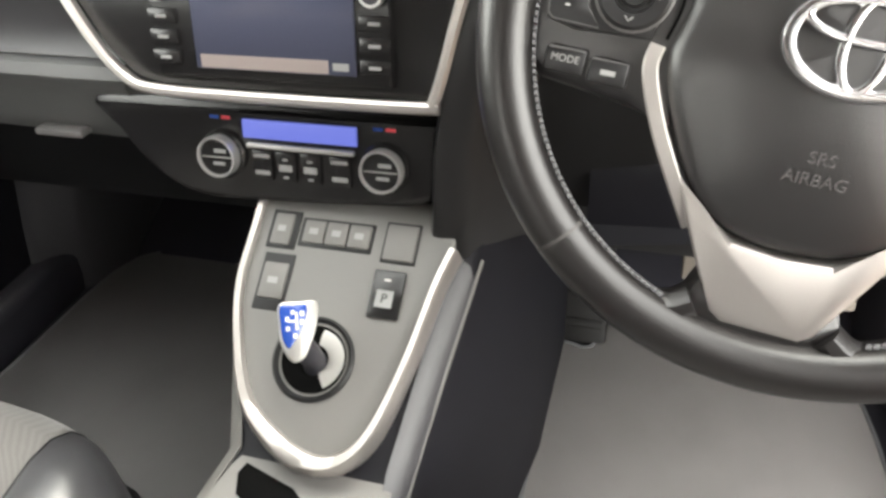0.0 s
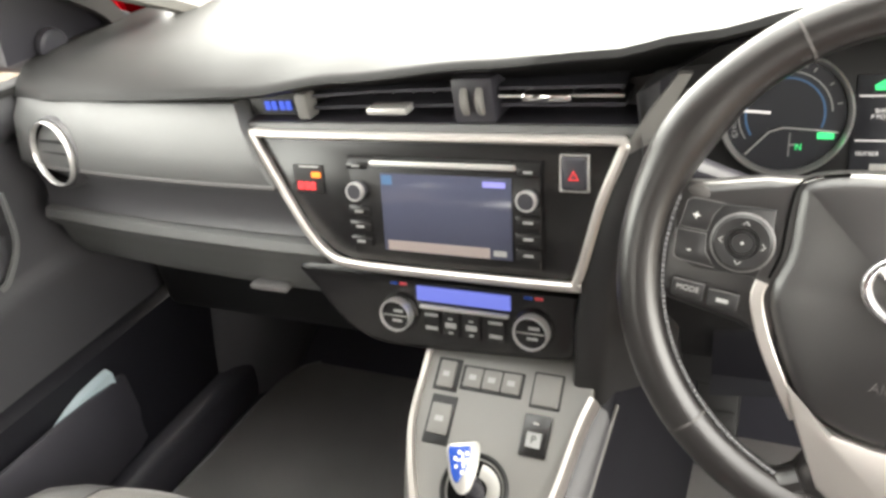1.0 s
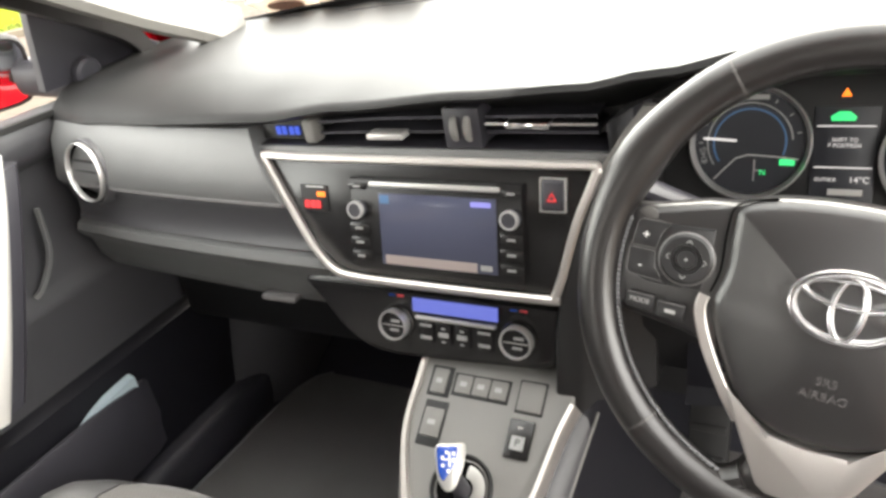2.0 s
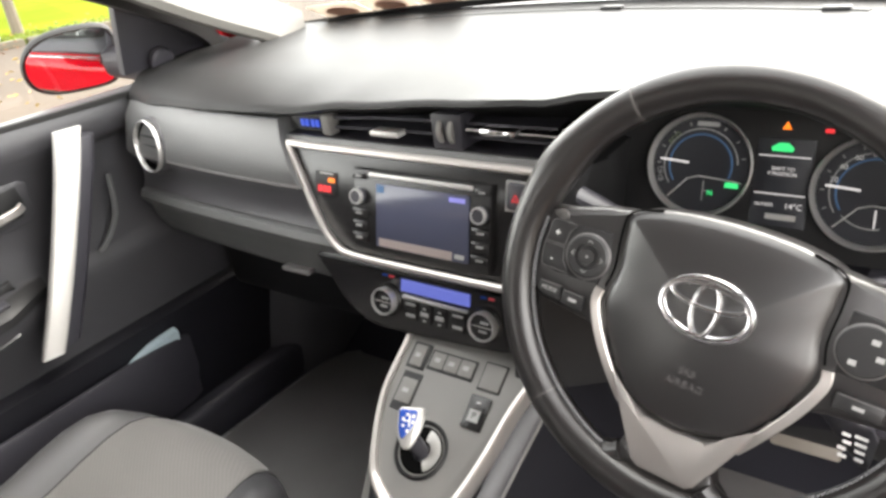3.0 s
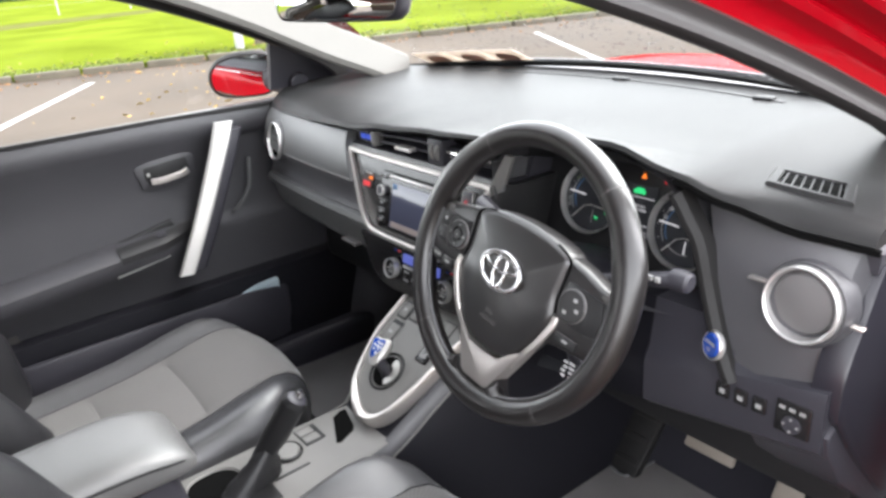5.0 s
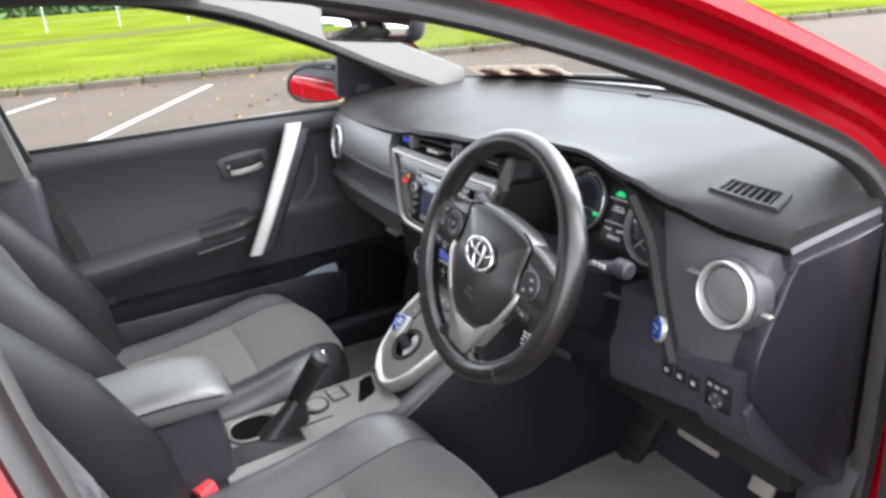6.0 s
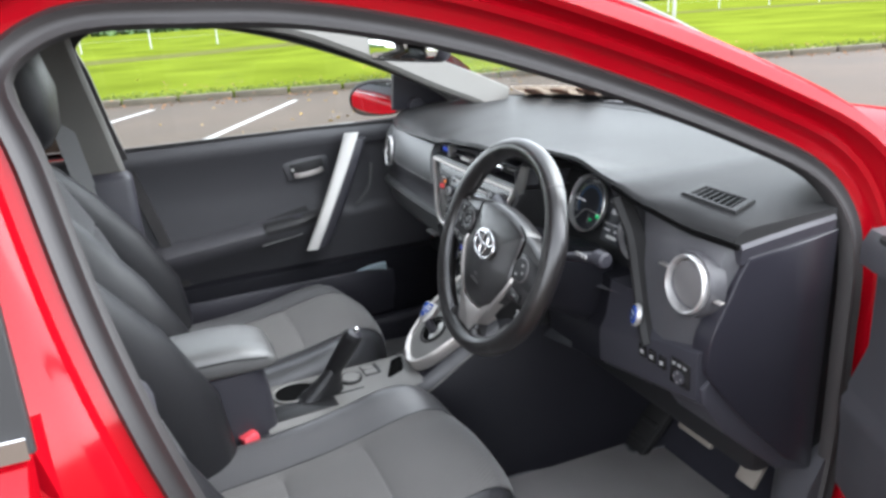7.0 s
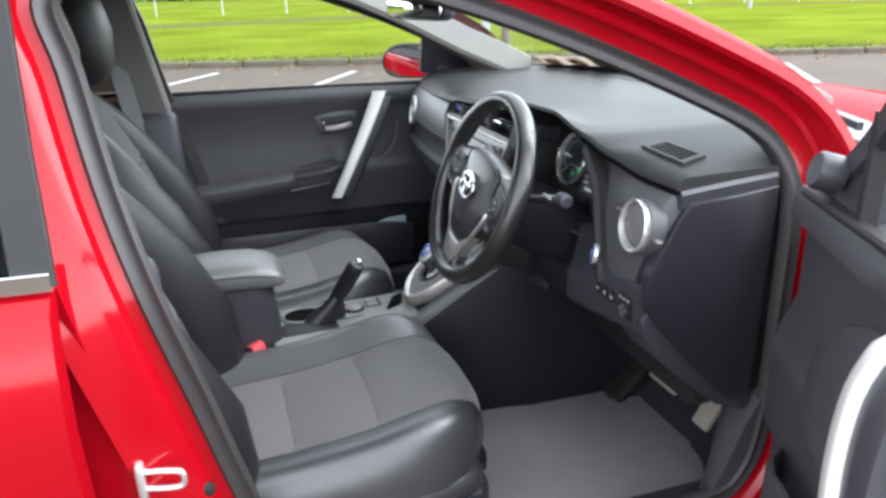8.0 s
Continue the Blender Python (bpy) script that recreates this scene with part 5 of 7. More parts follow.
    for x, y, w in ((0.1375, -0.0345, 0.0225), (0.1135, -0.0365, 0.0215)) if s < 0 else ((0.118, -0.036, 0.034),):
        key = part("lower_button", block((x * s - w / 2, x * s + w / 2), (y - 0.0068, y + 0.0068), (-0.02, -0.0150), WHEEL, 0.002), SWITCHBLACK, spoke, "small black button")
        if s < 0 and w == 0.0225:
            words("legend", "MODE", 0.0055, shifted(WHEEL, x * s, y + 0.001, -0.0147), WHITEMARK, key)
        else:
            mark("legend", x * s, y, 0.008, 0.0028, WHEEL, WHITEMARK, key, -0.0149)
        mark("key_edge", x * s, y + 0.0062, w * 0.9, 0.0007, WHEEL, VENTGREY, key, -0.0149)
    strip = smooth_path([(0.092 * s, -0.018, -0.019), (0.0925 * s, -0.031, -0.017), (0.082 * s, -0.056, -0.017), (0.066 * s, -0.083, -0.019), (0.050 * s, -0.108, -0.027)], 4)
    part("silver_strip", sweep(strip, rect_profile(0.0042, 0.0035, 0.3), up=(0, 0, 1), m=WHEEL), SILVER, wheel, "satin silver spoke edge")
    joint = smooth_path([(0.058 * s, 0.0625, -0.0185), (0.083 * s, 0.0535, -0.0178), (0.0865 * s, 0.034, -0.0178), (0.085 * s, 0.004, -0.0178), (0.0885 * s, -0.014, -0.0178)], 4)
    part("joint", sweep(joint, rect_profile(0.0008, 0.0014), up=(0, 0, 1), m=WHEEL), SHADEBLACK, wheel, "dark gap beside the cover")
plate = [(-0.066, -0.078), (-0.047, -0.099), (-0.026, -0.1095), (0, -0.112), (0.026, -0.1095), (0.047, -0.099), (0.066, -0.078), (0.054, -0.104), (0.041, -0.130), (0.030, -0.152), (0.023, -0.157), (-0.019, -0.157), (-0.027, -0.152), (-0.039, -0.130), (-0.053, -0.104)]
part("spoke_base", slab([(-0.056, -0.160), (-0.042, -0.147), (-0.036, -0.132), (0.038, -0.132), (0.044, -0.147), (0.058, -0.160), (0.03, -0.168), (-0.03, -0.168)], -0.042, -0.0185, WHEEL, 0.006), WHEELHIDE, wheel, "worn leather at the spoke's foot")
part("lower_spoke", slab(plate, -0.04, -0.0165, WHEEL, 0.004), SILVER, wheel, "satin silver lower spoke")
for s in (1, -1):
    root = smooth_path([(0.036 * s, -0.150, -0.024), (0.05 * s, -0.158, -0.024), (0.075 * s, -0.160, -0.024)], 3)
    part("spoke_root", sweep(root, round_profile(0.010, 0.013, 10), up=(0, 0, 1), m=WHEEL), WHEELHIDE, wheel)
for s, (x, y) in ((1, (0.148, 0.036)), (-1, (-0.145, 0.037))):
    patch = smooth_path([(x - 0.007, y - 0.003, 0), (x - 0.003, y + 0.002, 0), (x + 0.005, y + 0.001, 0), (x + 0.008, y - 0.005, 0), (x + 0.001, y - 0.007, 0)], 3, True)
    part("worn_patch", slab(patch, -0.026, -0.0180, WHEEL, 0.001), SEAM, wheel, "patch worn bright at the rim")
E0 = WHEEL @ Matrix.Translation((0, 0, -0.0015)) @ Matrix.Diagonal((1.0, 0.68, 1, 1))
badge = part("badge", turned([(0.0375, -0.004), (0.0375, 0.001), (0.0365, 0.0016), (0.0005, 0.0016)], 44, E0), WHEELPLASTIC, wheel, "oval chrome emblem")
for a, b, cx, cy, w in ((0.0345, 0.0232, 0, 0, 0.0033), (0.0098, 0.0215, 0, -0.0005, 0.0024), (0.029, 0.0092, 0, 0.0098, 0.0024)):
    loop = [(cx + a * math.cos(2 * math.pi * i / 40), cy + b * math.sin(2 * math.pi * i / 40), 0.0014) for i in range(40)]
    part("emblem_loop", sweep(loop, round_profile(w, 0.0018, 8), up=(0, 0, 1), closed=True, m=WHEEL), EMBLEM, badge, "chrome oval loop")
column = part("column_shroud", loft([oval((0, y, n), (1, 0, 0), (0, 1, 0), a, b, 22, 3) for n, y, a, b in ((-0.045, -0.005, 0.04, 0.04), (-0.07, -0.01, 0.055, 0.055), (-0.12, -0.02, 0.062, 0.065), (-0.24, -0.03, 0.065, 0.07))], WHEEL), CONSOLEBLACK, wheel, "black steering column shroud")
right_stalk = smooth_path([(0.45, 0.452, 0.905), (0.49, 0.462, 0.915), (0.53, 0.470, 0.924), (0.558, 0.474, 0.930)], 3)
stalk = part("light_stalk", loft([oval(p, (0, 1, 0), (0, 0, 1), w, w * 0.8, 14) for p, w in zip(right_stalk, (0.009, 0.009, 0.0095, 0.010, 0.0105, 0.011, 0.012, 0.0128, 0.013, 0.012))]), HARD, column, "black control stalk")
part("stalk_end", loft([oval((x, 0.474, 0.930), (0, 1, 0), (0, 0, 1), w, w, 16) for x, w in ((0.550, 0.0130), (0.564, 0.0135), (0.571, 0.0125), (0.574, 0.009))]), HARD, stalk, "grey turning stalk end")
for k in range(3):
    part("legend", block((0.518 + 0.010 * k, 0.524 + 0.010 * k), (0.4545, 0.458), (0.928, 0.934), IDENT, 0), WHITEMARK, stalk)
left_stalk = [(0.31, 0.455, 0.93), (0.26, 0.462, 0.945), (0.225, 0.468, 0.955)]
part("wiper_stalk", loft([oval(p, (0, 1, 0), (0, 0, 1), w, w * 0.7, 12) for p, w in zip(left_stalk, (0.010, 0.012, 0.014))]), HARD, column, "black control stalk")
cruise = part("cruise_stalk", loft([oval((0.080 + 0.058 * t, -0.048 - 0.026 * t, -0.075 + 0.03 * t), (0, 1, 0), (0, 0, 1), w, 0.011, 14, 2.6) for t, w in ((0, 0.008), (0.5, 0.012), (0.9, 0.016), (1.0, 0.012))], WHEEL), HARD, column, "short black cruise stalk")
for k in range(4):
    mark("legend", 0.117 + 0.002 * (k % 2), -0.0635 - 0.0056 * k, 0.006, 0.0026, WHEEL, WHITEPRINT, cruise, -0.0350)
    mark("legend", 0.127 + 0.001 * k, -0.0620 - 0.0056 * k, 0.009 - 0.001 * k, 0.0024, WHEEL, WHITEPRINT, cruise, -0.0350)

# ---- centre console ----
console = thing("centre_console", "grey-black centre console with a silver-edged gear panel", "console", (0.03, 0.2, 0.26))
rings = []
for y, x0, x1, z in ((1.08, -0.10, 0.165, 0.66), (0.60, -0.095, 0.155, 0.69), (0.52, -0.083, 0.143, 0.668), (0.42, -0.072, 0.127, 0.60), (0.335, -0.045, 0.115, 0.54), (0.31, -0.055, 0.118, 0.527), (0.25, -0.062, 0.122, 0.522), (0.1, -0.066, 0.128, 0.52), (-0.1, -0.07, 0.135, 0.515), (-0.6, -0.07, 0.135, 0.49)):
    rings.append([(x0 - 0.045, y, 0.26), (x0 - 0.018, y, z - 0.09), (x0 - 0.004, y, z - 0.022), (x0, y, z - 0.008), (x0 + 0.012, y, z), (x1 - 0.012, y, z), (x1, y, z - 0.008), (x1 + 0.004, y, z - 0.022), (x1 + 0.018, y, z - 0.09), (x1 + 0.045, y, 0.26)])
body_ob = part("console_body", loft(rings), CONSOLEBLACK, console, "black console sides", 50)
SHOULDER = ((0.50, -0.081, 0.140, 0.654), (0.42, -0.072, 0.127, 0.60), (0.335, -0.045, 0.115, 0.54), (0.31, -0.055, 0.118, 0.527), (0.25, -0.062, 0.122, 0.522), (0.1, -0.066, 0.128, 0.52), (-0.02, -0.07, 0.133, 0.517))
left_rows = [[(x0 - 0.0205, y, z - 0.088), (x0 - 0.0065, y, z - 0.022), (x0 - 0.0025, y, z - 0.006), (x0 + 0.011, y, z + 0.0025), (x0 + 0.011, y, z - 0.006), (x0 - 0.015, y, z - 0.088)] for y, x0, x1, z in SHOULDER]
part("left_flank", loft(left_rows), GREYPANEL, console, "pale grey console flank", 50)
right_rows = [[(x1 - 0.011, y, z + 0.0025), (x1 + 0.0022, y, z - 0.006), (x1 + 0.0062, y, z - 0.026), (x1 + 0.001, y, z - 0.026), (x1 - 0.011, y, z - 0.006)] for y, x0, x1, z in SHOULDER]
part("right_flank", loft(right_rows), FASCIADARK, console, "grey console flank", 50)
# pale bead that paints the highlight along the flank's lower edge
bead = smooth_path([(x1 + 0.006, y, z - 0.028) for y, x1, z in ((0.52, 0.143, 0.668), (0.42, 0.127, 0.60), (0.335, 0.115, 0.54), (0.25, 0.122, 0.522), (0.1, 0.128, 0.52), (-0.1, 0.135, 0.515))], 4)
part("side_highlight", sweep(bead, round_profile(0.0022, 0.003, 8)), GREYPANEL, body_ob, "pale line for the highlight along the side's edge")
top = [[(x0 + 0.006, y, z + 0.0005), (x1 - 0.006, y, z + 0.0005), (x1 - 0.012, y, z + 0.004), (x0 + 0.012, y, z + 0.004)] for y, x0, x1, z in ((0.33, -0.043, 0.118, 0.533), (0.25, -0.062, 0.122, 0.522), (0.1, -0.066, 0.128, 0.52), (-0.02, -0.07, 0.135, 0.517))]
part("tray_surface", loft(top), GREYPANEL, console, "grey lower console top")
GATE = [(-0.066, 0.525), (-0.066, 0.49), (-0.066, 0.443), (-0.052, 0.399), (-0.028, 0.356), (0.008, 0.332), (0.040, 0.322), (0.068, 0.327), (0.090, 0.350), (0.108, 0.403), (0.120, 0.459), (0.130, 0.49), (0.133, 0.525)]
GATE = [(x - 0.03, (y - 0.446) / 0.829) for x, y in GATE]
gear_panel = part("gear_panel", slab(GATE, -0.03, 0.002, CONS, 0.003), GREYPANEL, console, "smooth grey gear panel")
edge = smooth_path([(x, y, 0) for x, y in GATE[:-1]], 4)
n_edge = len(edge)
edge_rings = []
for i, p in enumerate(edge):
    d = (edge[min(i + 1, n_edge - 1)] - edge[max(i - 1, 0)]).normalized()
    side = d.cross(Vector((0, 0, 1)))
    t = i / (n_edge - 1)
    w = 0.0055 + 0.006 * math.exp(-((t - 0.5) / 0.16) ** 2)
    edge_rings.append([p + side * w + Vector((0, 0, -0.022)), p + side * w + Vector((0, 0, 0.002)), p + side * w * 0.5 + Vector((0, 0, 0.0075)), p - side * w * 0.4 + Vector((0, 0, 0.0065)), p - side * w * 0.8 + Vector((0, 0, 0.001)), p - side * w * 0.8 + Vector((0, 0, -0.01))])
part("silver_edge", loft(edge_rings, CONS), SILVER, console, "satin silver edge trim", 50)


def cu(y):
    return (y - 0.446) / 0.829


def console_key(x0, x1, y0, y1, mat=GREYPANEL, legend=True, label="", h=0.0055):
    k = part("key", block((x0 - 0.03, x1 - 0.03), (cu(y0), cu(y1)), (0.0, h), CONS, 0.002), mat, gear_panel, label)
    if legend:
        mark("legend", (x0 + x1) / 2 - 0.03, (cu(y0) + cu(y1)) / 2, (x1 - x0) * 0.4, 0.006, CONS, WHITEMARK, k, h)
    return k


part("key_recess", block((-0.082, -0.052), (cu(0.474), cu(0.506)), (0.0, 0.0032), CONS, 0.001), DARK, gear_panel)
console_key(-0.048, -0.028, 0.477, 0.503)
part("key_recess", block((-0.05, 0.024), (cu(0.478), cu(0.502)), (0.0, 0.0032), CONS, 0.001), DARK, gear_panel)
for k in range(3):
    console_key(-0.016 + 0.0228 * k, 0.0055 + 0.0228 * k, 0.481, 0.500)
part("key_recess", block((0.034, 0.068), (cu(0.473), cu(0.506)), (0.0, 0.0032), CONS, 0.001), DARK, gear_panel)
console_key(0.066, 0.096, 0.475, 0.504, legend=False)
part("slot_recess", block((-0.079, -0.048), (cu(0.424), cu(0.470)), (0.0, 0.0032), CONS, 0.001), DARK, gear_panel)
console_key(-0.046, -0.021, 0.433, 0.462)
pk = console_key(0.063, 0.093, 0.430, 0.467, PIANO, False, "black parking button", 0.006)
part("p_plate", block((0.0395, 0.0555), (cu(0.438), cu(0.451)), (0.006, 0.0066), CONS, 0), WHITEMARK, pk)
words("legend", "P", 0.012, shifted(CONS, 0.0475, cu(0.4445), 0.0068), DARK, pk)
mark("lamp", 0.0475, cu(0.459), 0.006, 0.002, CONS, SATIN, pk, 0.006)

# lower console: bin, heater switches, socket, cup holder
# solid black plate painting the shade of the open bin
part("coin_bin", slab([(-0.020, 0.294), (-0.027, 0.312), (-0.023, 0.323), (0.028, 0.309), (0.038, 0.302), (0.048, 0.270), (0.042, 0.264)], -0.02, 0.0016, basis((0, 0.25, 0.526), (1, 0, 0), (0, 1, 0.1375), (0, -0.136, 0.99)) @ Matrix.Translation((0, -0.25, 0)), 0.001), SHADEBLACK, console, "black plate for the shade in the coin bin")
part("switch_recess", block((-0.040, 0.012), (0.222, 0.264), (0.515, 0.5275), IDENT, 0.001), DARK, console)
for x, y in ((-0.026, 0.238), (-0.003, 0.239)):
    part("heater_switch", block((x - 0.010, x + 0.010), (y - 0.015, y + 0.014), (0.515, 0.530), IDENT, 0.002), GREYPANEL, console, "grey rocker switch")
part("socket_rim", turned([(0.027, -0.004), (0.027, 0.006), (0.024, 0.008), (0.022, 0.002)], 28, Matrix.Translation((0.004, 0.188, 0.524))), DARK, console, "dark round socket rim")
part("socket_lid", turned([(0.0225, -0.004), (0.0225, 0.007), (0.020, 0.009), (0.0005, 0.009)], 28, Matrix.Translation((0.004, 0.188, 0.524))), GREYPANEL, console, "grey round socket lid")
part("cup_ring", loft([oval((0.002, 0.06, z), (1, 0, 0), (0, 1, 0), a, b, 32, 2.3) for z, a, b in ((0.515, 0.044, 0.050), (0.5285, 0.044, 0.050), (0.530, 0.041, 0.047), (0.526, 0.038, 0.044))]), GREYPANEL, console, "grey cup holder rim")
part("line_slot", block((0.051, 0.057), (0.14, 0.205), (0.515, 0.5262), IDENT, 0.001), DARK, console, "thin dark slot")
# the well is a black plate too, its shade put into the colour
part("cup_well", loft([oval((0.002, 0.06, z), (1, 0, 0), (0, 1, 0), a, b, 32, 2.3) for z, a, b in ((0.515, 0.037, 0.043), (0.5272, 0.037, 0.043))]), SHADEBLACK, console, "black plate for the shade in the cup holder")
part("brake_slot", block((0.040, 0.100), (0.0, 0.135), (0.515, 0.5265), IDENT, 0.004), DARK, console, "dark handbrake slot")

# ---- gear selector ----
lever = thing("gear_selector", "short gear lever with a blue and silver knob", "gear lever", (0.03, 0.4, 0.62))
G0 = shifted(CONS, -0.006, cu(0.393), 0.0)
part("gate_ring", turned([(0.0385, -0.004), (0.0385, 0.004), (0.036, 0.006), (0.033, 0.003), (0.0325, -0.004)], 36, G0), DARK, lever, "black gate ring")
part("gate_dish", turned([(0.033, -0.002), (0.030, 0.0032), (0.008, 0.0024)], 32, G0), SHADEBLACK, lever, "deep black gate dish")
crescent = []
for a in range(-60, 86, 12):
    c, d = math.cos(radians(a)), math.sin(radians(a))
    crescent.append([(r * c + 0.002, r * d, h) for r, h in ((0.012, 0.001), (0.013, 0.0046), (0.020, 0.0062), (0.027, 0.0046), (0.028, 0.001))])
part("gate_plate", loft(crescent, G0), SATIN, lever, "bright gate insert", 50)
FACE = basis((0.0235, 0.380, 0.660), (0.66, 0.36, -0.141), (-0.174, 0.57, 0.635), (0.465, -0.592, 0.66))
back = smooth_path([(-0.018, 0.021, 0), (0.004, 0.023, 0), (0.0235, 0.022, 0), (0.0225, 0.002, 0), (0.0155, -0.018, 0), (0.006, -0.033, 0), (-0.007, -0.034, 0), (-0.017, -0.018, 0), (-0.0195, 0.0, 0)], 4, True)
rows = [[(p.x * k + ox, p.y * k + oy, h) for p in back] for k, ox, oy, h in ((0.45, 0.004, -0.006, -0.024), (0.75, 0.003, -0.004, -0.021), (0.94, 0.001, -0.001, -0.013), (1.0, 0, 0, -0.005), (0.985, 0, 0, -0.001), (0.93, 0, 0, 0.0005))]
knob = part("knob", loft(rows, FACE), SATIN, lever, "satin silver knob", 60)
part("stem", loft([oval(p, (1, 0, 0), (0, 1, 0), w, w, 16) for p, w in (((0.026, 0.392, 0.598), 0.012), ((0.027, 0.388, 0.612), 0.0105), ((0.027, 0.380, 0.630), 0.0115), ((0.025, 0.377, 0.642), 0.0105))]), HARD, knob, "dark lever stem", 60)
shield = smooth_path([(-0.0175, 0.019, 0), (-0.003, 0.020, 0), (0.0115, 0.019, 0), (0.0085, 0.001, 0), (-0.001, -0.014, 0), (-0.009, -0.022, 0), (-0.0155, -0.013, 0), (-0.0175, 0.002, 0)], 3, True)
blue = part("blue_face", slab(shield, -0.004, 0.0022, FACE, 0.002), BLUE, knob, "gloss blue gate diagram face")
for x, y, w, h in ((0.0, 0.004, 0.0022, 0.017), (-0.005, 0.004, 0.009, 0.002), (-0.010, 0.006, 0.004, 0.0045), (0.006, 0.011, 0.0045, 0.0045), (0.0055, 0.003, 0.004, 0.0045), (-0.0095, -0.003, 0.004, 0.004), (-0.002, -0.010, 0.004, 0.0045), (-0.004, 0.0125, 0.004, 0.004)):
    mark("legend", x, y, w, h, FACE, WHITEPRINT, blue, 0.0022)

# ---- handbrake ----
brake = thing("handbrake_lever", "black handbrake lever with chrome button", "handbrake", (0.03, 0.1, 0.52))
hb = smooth_path([(0.014, 0.122, 0.530), (0.034, 0.143, 0.574), (0.054, 0.164, 0.616), (0.072, 0.182, 0.656), (0.080, 0.190, 0.672)], 4)
way = (hb[-1] - hb[0]).normalized()
over = way.cross(Vector((0.86, -0.5, 0))).normalized()
hw = [0.013 + 0.005 * min(1, i / 7) - 0.003 * (i > len(hb) - 3) for i in range(len(hb))]
part("grip", loft([oval(p, over.cross(way), over, w, w * 1.12, 16, 2.4) for p, w in zip(hb, hw)]), GRIP, brake, "black leather grip", 60)
part("collar", loft([oval(hb[-1] + way * h, over.cross(way), over, w, w * 1.1, 16, 2.4) for h, w in ((-0.004, 0.0145), (0.001, 0.0145), (0.003, 0.012), (0.004, 0.008))]), HARD, brake, "thin black collar")
part("button", turned([(0.0065, 0.0), (0.0065, 0.012), (0.005, 0.0155), (0.0005, 0.016)], 18, basis(hb[-1], over.cross(way), over, way)), CHROME, brake, "chrome release button")
folds = []
for k in range(9):
    t = k / 8
    c = Vector((0.034, 0.105, 0.522)).lerp(hb[5], t)
    w = (0.040 - 0.023 * t) * (1.0 + 0.07 * math.cos(k * math.pi))
    folds.append(oval(c, (0.86, 0.2, 0), (-0.2, 0.97, 0), w * 0.8, w * (1.5 - 0.55 * t), 20, 2.3))
part("gaiter", loft(folds), GRIP, brake, "creased black leather gaiter", 70)

# ---- armrest ----
rest = thing("armrest", "padded grey-black leather armrest on the console", "armrest", (0.05, -0.12, 0.515))
lid_rows = []
for y, w, z1, z0 in ((-0.36, 0.078, 0.714, 0.660), (-0.2, 0.080, 0.718, 0.656), (-0.10, 0.081, 0.720, 0.654), (-0.05, 0.0808, 0.717, 0.653), (-0.02, 0.079, 0.709, 0.653), (0.002, 0.076, 0.698, 0.655), (0.014, 0.070, 0.686, 0.660), (0.018, 0.060, 0.678, 0.666)):
    lid_rows.append(oval((0.05, y, (z1 + z0) / 2), (1, 0, 0), (0, 0, 1), w, (z1 - z0) / 2, 30, 3.4))
lid = part("lid", loft(lid_rows), LEATHERGREY, rest, "padded grey leather lid", 60)
part("lid_seam", sweep(smooth_path([(0.1302, -0.36, 0.697), (0.1325, -0.1, 0.699), (0.129, -0.02, 0.690), (0.118, 0.007, 0.682), (0.09, 0.018, 0.679), (0.05, 0.0195, 0.678)], 4), rect_profile(0.0012, 0.0015)), DARK, lid)
part("box", loft([oval((0.05, (-0.36 + 0.006 + o) / 2, z), (1, 0, 0), (0, 1, 0), 0.074, (0.366 + o) / 2, 28, 6) for z, o in ((0.50, 0.0), (0.60, -0.006), (0.640, -0.012), (0.660, -0.016))]), HARD, rest, "black armrest box", 50)

